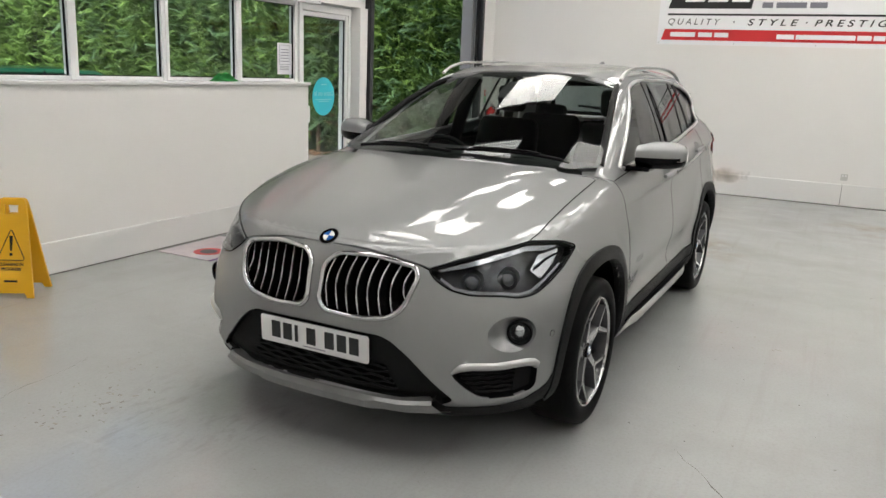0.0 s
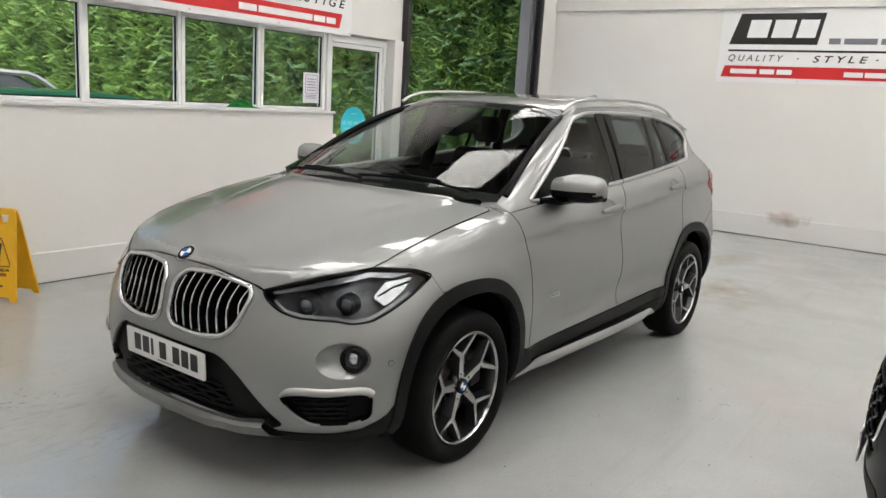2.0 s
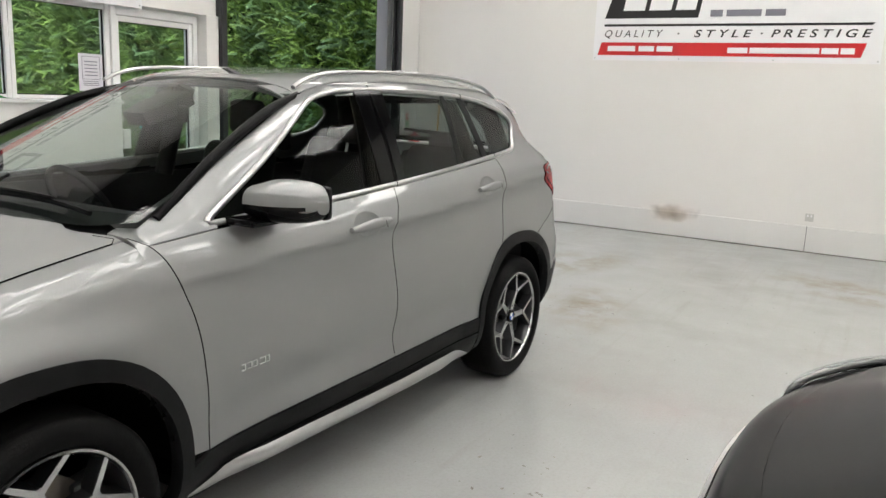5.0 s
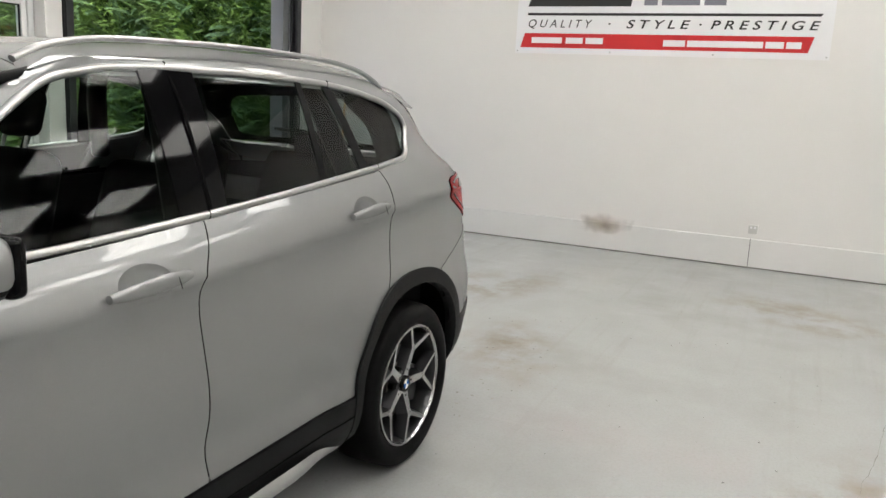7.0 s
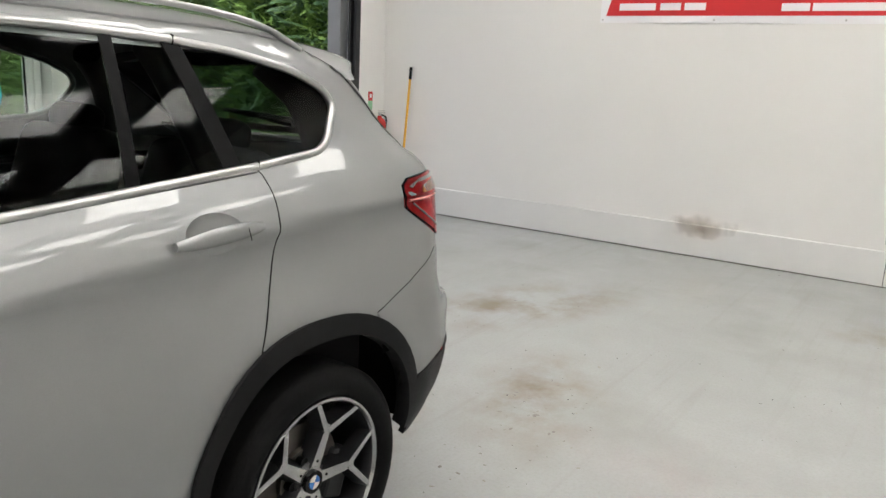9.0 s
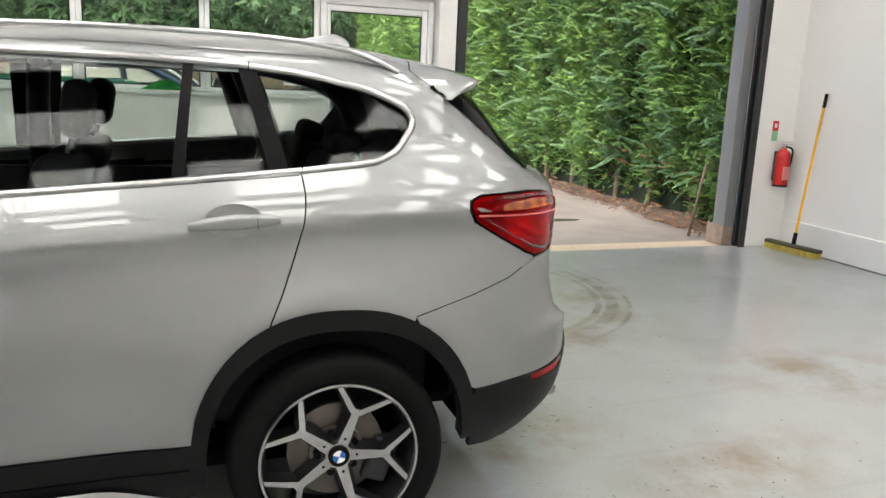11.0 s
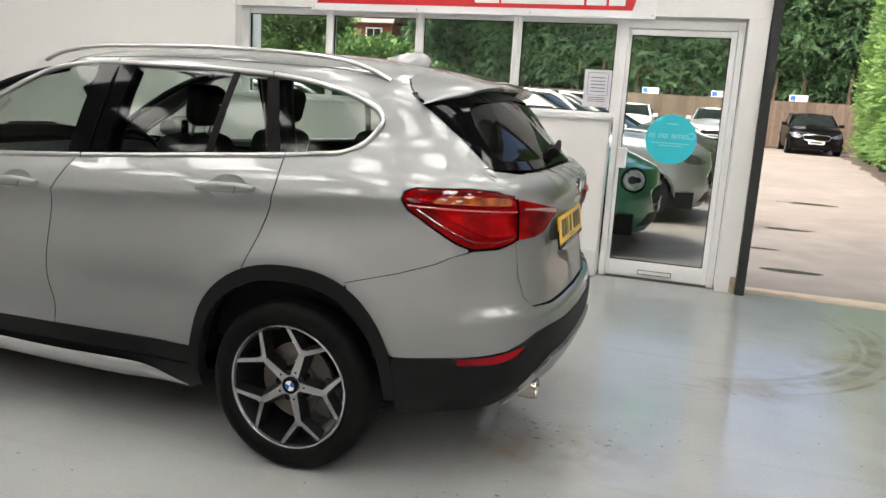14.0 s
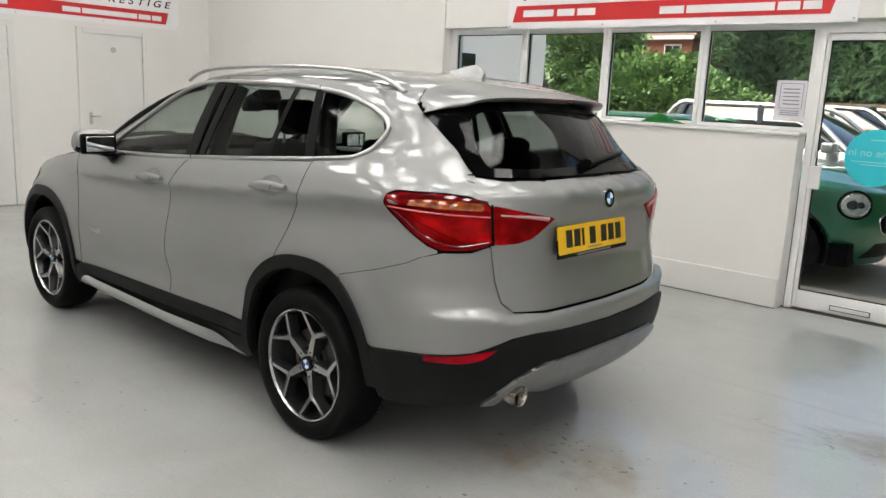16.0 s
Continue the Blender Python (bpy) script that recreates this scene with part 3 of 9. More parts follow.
def spline(pts, n=8, closed=False):
    """A smooth curve through the points (chord-length Catmull-Rom)."""
    P = [np.array(p, float) for p in pts]
    m = len(P)
    out = []
    for i in range(m if closed else m - 1):
        p1, p2 = P[i], P[(i + 1) % m]
        p0 = P[(i - 1) % m] if closed or i else 2 * p1 - p2
        p3 = P[(i + 2) % m] if closed or i + 2 < m else 2 * p2 - p1
        d1, d0, d2 = (max(np.linalg.norm(b - a), 1e-6) ** 0.5 for a, b in ((p1, p2), (p0, p1), (p2, p3)))
        t1 = (p1 - p0) / d0 - (p2 - p0) / (d0 + d1) + (p2 - p1) / d1
        t2 = (p2 - p1) / d1 - (p3 - p1) / (d1 + d2) + (p3 - p2) / d2
        t1, t2 = t1 * d1, t2 * d1
        for k in range(n):
            t = k / n
            out.append((2 * t ** 3 - 3 * t ** 2 + 1) * p1 + (t ** 3 - 2 * t ** 2 + t) * t1 + (-2 * t ** 3 + 3 * t ** 2) * p2 + (t ** 3 - t ** 2) * t2)
    if not closed:
        out.append(P[-1])
    return out


def dense(pts, step=0.02, closed=True):
    """Straight-edged outline with points every step."""
    P = [np.array(p, float) for p in pts]
    out = []
    for i in range(len(P) if closed else len(P) - 1):
        a, b = P[i], P[(i + 1) % len(P)]
        k = max(1, int(np.ceil(np.linalg.norm(b - a) / step)))
        out += [a + (b - a) * j / k for j in range(k)]
    if not closed:
        out.append(P[-1])
    return out


def round_corners(pts, r, n=5):
    """The outline with its corners rounded by about r."""
    P = [np.array(p, float) for p in pts]
    out = []
    for i in range(len(P)):
        a, b, c = P[i - 1], P[i], P[(i + 1) % len(P)]
        u, v = a - b, c - b
        lu, lv = np.linalg.norm(u), np.linalg.norm(v)
        k = min(r, lu * 0.45, lv * 0.45)
        s, e = b + u / lu * k, b + v / lv * k
        for j in range(n + 1):
            t = j / n
            out.append((1 - t) ** 2 * s + 2 * t * (1 - t) * b + t * t * e)
    return out


def inside(pts, loops):
    """Even-odd test of many points against closed loops."""
    pts = np.asarray(pts)
    res = np.zeros(len(pts), bool)
    for lp in loops:
        L = np.asarray(lp)
        x1, y1 = L[:, 0], L[:, 1]
        x2, y2 = np.roll(x1, -1), np.roll(y1, -1)
        for a, b, c, d in zip(x1, y1, x2, y2):
            if b == d:
                continue
            hit = ((b > pts[:, 1]) != (d > pts[:, 1])) & (pts[:, 0] < (c - a) * (pts[:, 1] - b) / (d - b) + a)
            res ^= hit
    return res


def curve_of(*pairs):
    """A smooth function through (x, value) pairs."""
    xs, vs = zip(*sorted(pairs))
    def f(x):
        i = int(np.searchsorted(xs, x))
        if i <= 0:
            return vs[0]
        if i >= len(xs):
            return vs[-1]
        t = (x - xs[i - 1]) / (xs[i] - xs[i - 1])
        def slope(k):
            if k == 0:
                return (vs[1] - vs[0]) / (xs[1] - xs[0])
            if k == len(xs) - 1:
                return (vs[-1] - vs[-2]) / (xs[-1] - xs[-2])
            return (vs[k + 1] - vs[k - 1]) / (xs[k + 1] - xs[k - 1])
        h = xs[i] - xs[i - 1]
        return ((2 * t ** 3 - 3 * t ** 2 + 1) * vs[i - 1] + (t ** 3 - 2 * t ** 2 + t) * h * slope(i - 1)
                + (-2 * t ** 3 + 3 * t ** 2) * vs[i] + (t ** 3 - t ** 2) * h * slope(i))
    return f


NF, NS, NR = 26, 56, 26


def ring(xf, xr, w, z, cf, cr, nf=3.0, nr=3.0, bowf=0.1, bowr=0.06, wf=None, wr=None):
    """Half of a level line round the car, from nose to tail: two superellipse quarters and a side that tapers to wf, wr."""
    wf, wr = wf or w, wr or w
    out = []
    for i in range(NF):
        a = math.pi / 2 * i / NF
        c, s = math.cos(a) ** (2 / nf), math.sin(a) ** (2 / nf)
        out.append((cf + (xf - cf) * c - bowf * s * s, wf * s))
    for i in range(NS + 1):
        t = i / NS
        x = (cf - bowf) * (1 - t) + (cr + bowr) * t
        k = 16 * (t * (1 - t)) ** 2
        y = (wf * (1 - t) + wr * t) * (1 - k) + w * k
        out.append((x, y))
    for i in range(NR - 1, -1, -1):
        a = math.pi / 2 * i / NR
        c, s = math.cos(a) ** (2 / nr), math.sin(a) ** (2 / nr)
        out.append((cr + (xr - cr) * c + bowr * s * s, wr * s))
    return [np.array((x, y, z(x))) for x, y in out]


def columns(rings, n):
    """Points of the surface through the rings, one row for each station."""
    return [spline([r[i] for r in rings], n) for i in range(len(rings[0]))]


class Shell:
    """The smooth outer skin, on which all panels are laid."""
    def __init__(self):
        self.v, self.f = [], []

    def grid(self, rows, flip=False):
        b, m = len(self.v), len(rows[0])
        A = np.array([[np.array(p) for p in r] for r in rows])
        d1, d2 = A[1:, 1:] - A[:-1, :-1], A[:-1, 1:] - A[1:, :-1]
        out = (A[1:, 1:] + A[:-1, :-1]) / 2 - np.array((1.3, 0, 0.7))
        flip = (np.cross(d1, d2) * out).sum() > 0
        for r in rows:
            self.v += [tuple(p) for p in r]
        for i in range(len(rows) - 1):
            for j in range(m - 1):
                q = (b + i * m + j, b + i * m + j + 1, b + (i + 1) * m + j + 1, b + (i + 1) * m + j)
                self.f.append(q[::-1] if flip else q)

    def close(self):
        n = len(self.v)
        self.v += [(x, -y, z) for x, y, z in self.v]
        self.f += [tuple(i + n for i in q[::-1]) for q in self.f]
        V = np.array(self.v)
        N = np.zeros_like(V)
        for q in self.f:
            a = np.cross(V[q[2]] - V[q[0]], V[q[3]] - V[q[1]])
            for i in q:
                N[i] += a
        # shared border points take one normal
        keys = {}
        for i, p in enumerate(np.round(V, 4)):
            keys.setdefault(tuple(p), []).append(i)
        for ids in keys.values():
            if len(ids) > 1:
                N[ids] = N[ids].sum(axis=0)
        self.n = N / np.maximum(np.linalg.norm(N, axis=1), 1e-12)[:, None]
        self.tree = BVHTree.FromPolygons(self.v, self.f)
        self.V = V

    def at(self, face, p):
        """The smooth normal at a point of a face."""
        q = list(self.f[face])
        A, B, C, D = self.V[q]
        e1, e2 = ((B - A) + (C - D)) / 2, ((D - A) + (C - B)) / 2
        r = np.array(p) - (A + B + C + D) / 4
        g = np.array(((e1 @ e1, e1 @ e2), (e1 @ e2, e2 @ e2)))
        h = np.array((r @ e1, r @ e2))
        det = g[0, 0] * g[1, 1] - g[0, 1] ** 2
        u, v = ((g[1, 1] * h[0] - g[0, 1] * h[1]) / det, (g[0, 0] * h[1] - g[0, 1] * h[0]) / det) if det > 1e-14 else (0.0, 0.0)
        u, v = min(max(u + 0.5, 0.0), 1.0), min(max(v + 0.5, 0.0), 1.0)
        N = self.n[q]
        nn = N[0] * (1 - u) * (1 - v) + N[1] * u * (1 - v) + N[2] * u * v + N[3] * (1 - u) * v
        return nn / (np.linalg.norm(nn) + 1e-12)

    def cast(self, o, d):
        p, n, i, _ = self.tree.ray_cast(Vector(o), Vector(d))
        if p is None:
            p, n, i, _ = self.tree.find_nearest(Vector(o) + Vector(d) * 0.9)
        return np.array(p), self.at(i, p)

    def side(self, a, b):
        return self.cast((a, 1.6, b), (0, -1, 0))

    def front(self, a, b):
        return self.cast((4.6, a, b), (-1, 0, 0))

    def rear(self, a, b):
        return self.cast((-2.0, a, b), (1, 0, 0))

    def top(self, a, b):
        return self.cast((a, b, 2.6), (0, 0, -1))

    def nose(self, a, b):
        c, s = math.cos(radians(a)), math.sin(radians(a))
        return self.cast((2.6 + 1.6 * c, 1.6 * s, b), (-c, -s, 0))

    def tail(self, a, b):
        c, s = math.cos(radians(a)), math.sin(radians(a))
        return self.cast((-0.1 - 1.6 * c, 1.6 * s, b), (c, -s, 0))


def lay(loops, proj, step=0.03, lift=0.0, rim=0.012, aspect=1.0, dish=None):
    """A panel cut to its outline and laid on the skin: points, faces and normals. aspect: metres per unit of the first axis."""
    loops = [[(float(a), float(b)) for a, b in lp] for lp in loops]
    pts, edges = [], []
    for lp in loops:
        b = len(pts)
        pts += lp
        edges += [(b + i, b + (i + 1) % len(lp)) for i in range(len(lp))]
    nb = len(pts)
    A = np.array(pts)
    lo, hi = A.min(axis=0), A.max(axis=0)
    sa, sb = step / aspect, step
    gx, gy = np.arange(lo[0] + sa / 2, hi[0], sa), np.arange(lo[1] + sb / 2, hi[1], sb)
    G = np.array([(x + (0.5 * sa if k % 2 else 0), y) for k, y in enumerate(gy) for x in gx]) if len(gx) and len(gy) else np.zeros((0, 2))
    if len(G):
        G = G[inside(G, loops)]
    if len(G):
        S = np.array((aspect, 1.0))
        far = np.ones(len(G), bool)
        for q in A:
            far &= (((G - q) * S) ** 2).sum(axis=1) > (0.5 * step) ** 2
        G = G[far]
    scale = Vector((aspect, 1.0))
    co = [Vector((a * aspect, b)) for a, b in pts] + [Vector((a * aspect, b)) for a, b in G]
    vo, _, fo, _, _, _ = delaunay_2d_cdt(co, edges, [], 0, 1e-7)
    flat = np.array([(v.x / aspect, v.y) for v in vo])
    cen = np.array([flat[list(f)].mean(axis=0) for f in fo])
    keep = inside(cen, loops)
    faces = [list(f) for f, k in zip(fo, keep) if k]
    P, N = [], []
    for a, b in flat:
        p, n = proj(a, b)
        d = lift + (dish(a, b) if dish else 0.0)
        P.append(p + n * d)
        N.append(n)
    # orient outwards
    out = []
    for f in faces:
        g = np.cross(P[f[1]] - P[f[0]], P[f[2]] - P[f[0]])
        out.append(f if g @ (N[f[0]] + N[f[1]] + N[f[2]]) > 0 else f[::-1])
    if dish:
        M = np.zeros((len(P), 3))
        for f in out:
            M[f] += np.cross(P[f[1]] - P[f[0]], P[f[2]] - P[f[0]])
        M /= np.linalg.norm(M, axis=1)[:, None] + 1e-12
        N = [m if np.linalg.norm(m) > 0.5 else n for m, n in zip(M, N)]
    if rim:
        cnt = {}
        for f in out:
            for i in range(3):
                e = (f[i], f[(i + 1) % 3])
                cnt[e] = 1
        border = [e for e in cnt if (e[1], e[0]) not in cnt]
        for a, b in border:
            k = len(P)
            t = P[b] - P[a]
            side = np.cross(t, N[a])
            side = side / (np.linalg.norm(side) + 1e-12)
            for q in (a, b):
                P.append(P[q])
                N.append((side + 0.6 * N[q]) / np.linalg.norm(side + 0.6 * N[q]))
            for q in (a, b):
                P.append(P[q] - N[q] * rim)
                N.append(side)
            out.append([k + 1, k, k + 2, k + 3])
    return P, out, N


def sheet(name, laid, mat, parent, label=""):
    """The laid panels as one mesh object with its true normals."""
    V, F, N = [], [], []
    for P, f, n in (laid if isinstance(laid, list) else [laid]):
        b = len(V)
        V += [tuple(p) for p in P]
        F += [tuple(i + b for i in q) for q in f]
        N += [tuple(q) for q in n]
    me = bpy.data.meshes.new(name)
    me.from_pydata(V, [], F)
    me.shade_smooth()
    me.normals_split_custom_set_from_vertices(N)
    me.materials.append(mat)
    ob = new(name, me)
    ob.parent = parent
    return tagged(ob, label)


def mirror(ob):
    """The same part on the other side of its thing."""
    made = ob.copy()
    scene.collection.objects.link(made)
    made.parent = ob.parent
    made.matrix_basis = Matrix.Diagonal((1, -1, 1, 1)) @ ob.matrix_basis
    for c in ob.children:
        k = c.copy()
        scene.collection.objects.link(k)
        k.parent = made
        k.matrix_basis = c.matrix_basis
    return made


def bead(name, pts, r, mat, parent, label="", closed=False, flat=1.0, n=8):
    """A moulding of round or flattened section along the points."""
    P = [Vector(p) for p in pts]
    bm = bmesh.new()
    rows = []
    m = len(P)
    for i, p in enumerate(P):
        a = P[i - 1] if i or closed else p
        b = P[(i + 1) % m] if i + 1 < m or closed else p
        t = (b - a).normalized()
        u = t.cross(Vector((0, 0, 1)))
        u = u.normalized() if u.length > 1e-4 else Vector((0, 1, 0))
        w = t.cross(u)
        rr = r(i / (m - 1)) if callable(r) else r
        rows.append([bm.verts.new(p + u * math.cos(2 * math.pi * k / n) * rr * flat + w * math.sin(2 * math.pi * k / n) * rr) for k in range(n)])
    for i in range(m if closed else m - 1):
        for k in range(n):
            bm.faces.new((rows[i][k], rows[i][(k + 1) % n], rows[(i + 1) % m][(k + 1) % n], rows[(i + 1) % m][k]))
    if not closed:
        bm.faces.new(rows[0])
        bm.faces.new(rows[-1])
    bmesh.ops.recalc_face_normals(bm, faces=bm.faces[:])
    return part(name, bm, mat, parent, label, True, 50)


# ---- the silver car: skin ----
def flat_z(v):
    return lambda x: v


def silver_skin():
    s = Shell()
    belt = curve_of((3.41, 0.862), (3.3, 0.872), (3.14, 0.893), (2.9, 0.945), (2.6, 1.005), (2.3, 1.05), (2.05, 1.066), (1.4, 1.100), (1.06, 1.122), (0.6, 1.158), (0.1, 1.196), (-0.2, 1.222), (-0.5, 1.21), (-0.86, 1.178))
    should = curve_of((3.46, 0.838), (3.2, 0.852), (2.9, 0.88), (2.6, 0.908), (2.2, 0.935), (1.5, 0.968), (0.9, 0.998), (0.5, 1.025), (0.08, 1.056), (-0.4, 1.085), (-0.9, 1.08))
    R = [
        ring(3.44, -0.80, 0.835, curve_of((3.5, 0.205), (3.0, 0.215), (2.2, 0.24), (0.4, 0.24), (-0.5, 0.3), (-0.9, 0.34)), 2.72, -0.15, 3.35, 4.0),
        ring(3.515, -0.885, 0.875, curve_of((3.5, 0.29), (3.0, 0.3), (2.2, 0.32), (0.4, 0.32), (-0.5, 0.4), (-0.9, 0.43)), 2.74, -0.14, 3.35, 4.0),
        ring(3.535, -0.915, 0.895, curve_of((3.5, 0.45), (2.2, 0.5), (0.4, 0.5), (-0.5, 0.54), (-0.9, 0.55)), 2.74, -0.13, 3.35, 4.0),
        ring(3.535, -0.905, 0.905, curve_of((3.5, 0.60), (2.2, 0.68), (0.4, 0.7), (-0.9, 0.68)), 2.70, -0.12, 3.15, 4.0, wf=0.898, wr=0.9),
        ring(3.512, -0.875, 0.886, curve_of((3.5, 0.74), (2.9, 0.77), (2.2, 0.84), (0.4, 0.88), (-0.9, 0.86)), 2.64, -0.10, 2.8, 4.0, wf=0.888, wr=0.885),
        ring(3.46, -0.895, 0.872, should, 2.55, -0.06, 2.8, 4.0, wf=0.864, wr=0.848, bowr=0.06),
    ]
    R2 = [R[-1],
          ring(3.44, -0.885, 0.84, lambda x: 0.5 * belt(x) + 0.5 * should(x) + 0.01, 2.5, -0.05, 3.0, 4.0, wf=0.845, wr=0.812, bowr=0.06),
          ring(3.405, -0.835, 0.795, belt, 2.5, -0.04, 3.4, 4.2, wf=0.815, wr=0.765, bowr=0.06)]
    low = columns(R, 14)
    crease = lambda x: should(x) - 0.004
    for col in low:
        for p in col:
            # tucked-in lower door
            zc = 0.47 + 0.05 * (2.2 - p[0]) / 1.8
            k = max(0.0, min(1.0, (2.25 - p[0]) / 0.35)) * max(0.0, min(1.0, (p[0] - 0.25) / 0.4))
            p[1] -= 0.026 * k * math.exp(-((p[2] - zc) / 0.09) ** 2)
            # crease along the doors under the handles
            d = crease(p[0]) - p[2]
            kc = max(0.0, min(1.0, (2.45 - p[0]) / 0.6)) * max(0.0, min(1.0, (p[0] + 0.6) / 0.15))
            if d > 0:
                p[1] -= 0.030 * kc * (1 - math.exp(-d / 0.03)) * math.exp(-(d / 0.32) ** 2)
            # swelling over the wheel arches
            if p[1] > 0.8:
                for cx in (2.67, 0.0):
                    rr_ = math.hypot(p[0] - cx, p[2] - 0.333)
                    q = max(0.0, min(1.0, (0.60 - rr_) / 0.10))
                    p[1] += 0.010 * q * q * (3 - 2 * q)
    s.grid(low)
    s.grid(columns(R2, 5))
    # bonnet: crowned across between the two belt lines
    edge = [p for p in R2[-1] if p[0] > 2.05]
    xs = [p[0] for p in edge][::-1]
    ys = [p[1] for p in edge][::-1]
    mid = curve_of((3.405, 0.862), (3.36, 0.892), (3.28, 0.918), (3.1, 0.962), (2.9, 1.005), (2.7, 1.045), (2.5, 1.082), (2.3, 1.11), (2.05, 1.14))
    rows = []
    for i in range(61):
        t = i / 60
        x = 3.405 - (3.405 - 2.06) * t ** 1.6
        ye = float(np.interp(x, xs, ys))
        ze, zc = belt(x), mid(x)
        row = []
        for j in range(25):
            q = math.sin(math.pi / 2 * j / 24)
            z = zc + (ze - zc) * q ** 2.6
            y = ye * q
            # raised centre bounded by two soft creases running to the grille
            yc = 0.30 + 0.26 * min(1.0, (3.4 - x) / 1.0)
            z += 0.012 * min(1.0, (3.4 - x) / 0.3) / (1 + math.exp((abs(y) - yc) / 0.011))
            row.append(np.array((x, y, z)))
        rows.append(row)
    s.grid(rows, True)
    # glasshouse
    zt = curve_of((1.6, 1.515), (1.2, 1.528), (0.7, 1.538), (0.3, 1.532), (-0.1, 1.518), (-0.35, 1.497), (-0.6, 1.46))
    G = [
        ring(2.50, -0.80, 0.79, lambda x: belt(min(x, 2.1)) - 0.005 if x < 2.05 else 1.06 + 0.03 * min(1, (x - 2.05) / 0.3), 2.12, -0.10, 2.6, 4.6, bowf=0.06, wf=0.775, wr=0.755),
        ring(2.035, -0.712, 0.725, flat_z(1.28), 1.74, -0.02, 2.7, 4.6, bowf=0.05, wf=0.70, wr=0.698),
        ring(1.62, -0.575, 0.652, flat_z(1.44), 1.40, 0.02, 2.8, 4.2, bowf=0.05, wf=0.628, wr=0.645),
        ring(1.41, -0.46, 0.588, zt, 1.22, 0.06, 3.0, 3.6, bowf=0.05, wf=0.565, wr=0.588),
    ]
    s.grid(columns(G, 8))
    # roof: crown over the last ring
    roof = curve_of((1.41, 1.528), (1.3, 1.553), (1.1, 1.582), (0.7, 1.607), (0.2, 1.605), (-0.1, 1.588), (-0.46, 1.54))
    top = [G[-1]]
    for q in (0.985, 0.96, 0.92, 0.86, 0.76, 0.6, 0.4, 0.2, 0.0):
        row = []
        for p in G[-1]:
            xm = 0.45
            x = p[0] if abs(p[1]) > 1e-9 else p[0]
            zz = roof(x)
            row.append(np.array((x, p[1] * q, p[2] + (zz - p[2]) * (1 - q ** 5) * min(1.0, p[1] / 0.3))))
        top.append(row)
    s.grid([list(c) for c in zip(*top)])
    s.close()
    return s


SKIN = silver_skin()

def paint_material(name, base, rough=0.3, metal=0.75, coat_ior=1.55, flop=1.0):
    """Metallic car paint: fine flake under a clear coat."""
    m = bpy.data.materials.new(name)
    m.use_nodes = True
    t, n = m.node_tree, m.node_tree.nodes
    p = n["Principled BSDF"]
    p.inputs["Metallic"].default_value = metal
    p.inputs["Roughness"].default_value = rough
    p.inputs["Coat Weight"].default_value, p.inputs["Coat Roughness"].default_value = 1.0, 0.004
    p.inputs["Coat IOR"].default_value = coat_ior
    p.inputs["Specular Tint"].default_value = (flop, flop, flop, 1)
    co = n.new("ShaderNodeTexCoord").outputs["Object"]
    v = n.new("ShaderNodeTexNoise")
    v.inputs["Scale"].default_value, v.inputs["Detail"].default_value = 900.0, 2.0
    t.links.new(co, v.inputs["Vector"])
    mix = n.new("ShaderNodeMix")
    mix.data_type = 'RGBA'
    mix.inputs["A"].default_value = (*[c * 0.85 for c in base], 1)
    mix.inputs["B"].default_value = (*[min(c * 1.15, 1) for c in base], 1)
    t.links.new(v.outputs["Fac"], mix.inputs["Factor"])
    t.links.new(mix.outputs["Result"], p.inputs["Base Color"])
    return m


SILVER = paint_material("silver_metallic_paint", (0.288, 0.291, 0.297), 0.49, 0.78, 1.46, 0.5)
CLAD = material("grained_black_cladding", (0.0075, 0.0075, 0.008), 0.5, spec=0.14, var=0.25, scale=30, bump=0.2, bscale=400)
INNER = material("dark_underbody", (0.002, 0.002, 0.002), 0.9, spec=0.1)
PRIVACY = glass_material("tinted_glass", (0.66, 0.71, 0.68), 0.0, 0.15)
REARGLASS = glass_material("dark_rear_glass", (0.26, 0.3, 0.29), 0.0, 0.1)
SCREEN = glass_material("windscreen_glass", (0.74, 0.8, 0.77), 0.0, 0.1)
LAMPGLASS = glass_material("lamp_glass", (0.9, 0.92, 0.94), 0.0, 0.0)
LAMPGREY = material("lamp_grey_reflector", (0.075, 0.075, 0.08), 0.28, 0.75, var=0.7, scale=22, bump=0.6, bscale=35, dark=(0.02, 0.02, 0.022))
LAMPCHROME = material("lamp_chrome", (0.36, 0.36, 0.38), 0.2, 1.0, bump=0.25, bscale=30)
REDLENS = material("red_lamp_lens", (0.42, 0.0, 0.007), 0.04, spec=0.25, var=0.7, scale=9, var2=0.4, scale2=3.0, dark=(0.12, 0.0, 0.003))
LENSRED = glass_material("red_lens_glass", (0.95, 0.012, 0.02), 0.0, 0.0)
LAMPBOWL = material("lamp_bowl_silver", (0.55, 0.53, 0.52), 0.35, 0.2, var=0.9, scale=8, var2=0.5, scale2=20.0, dark=(0.08, 0.07, 0.07))
DARKRED = material("dark_red_lamp_lens", (0.12, 0.003, 0.006), 0.05, coat=1.0)
AMBER = material("amber_lamp_lens", (0.42, 0.085, 0.006), 0.06, var=0.8, scale=24, dark=(0.10, 0.006, 0.002), coat=0.5)
GUIDEWHITE = material("clear_light_guide", (0.6, 0.36, 0.36), 0.12, 0.2)
PALELINE = material("pale_red_light_guide", (0.6, 0.1, 0.1), 0.15)
PLATEWHITE = material("plate_white", (0.75, 0.75, 0.75), 0.3)
PLATEYELLOW = material("plate_yellow", (0.85, 0.5, 0.02), 0.3)
ALLOYDARK = material("alloy_grey", (0.035, 0.035, 0.038), 0.3, 0.7, coat=0.5)
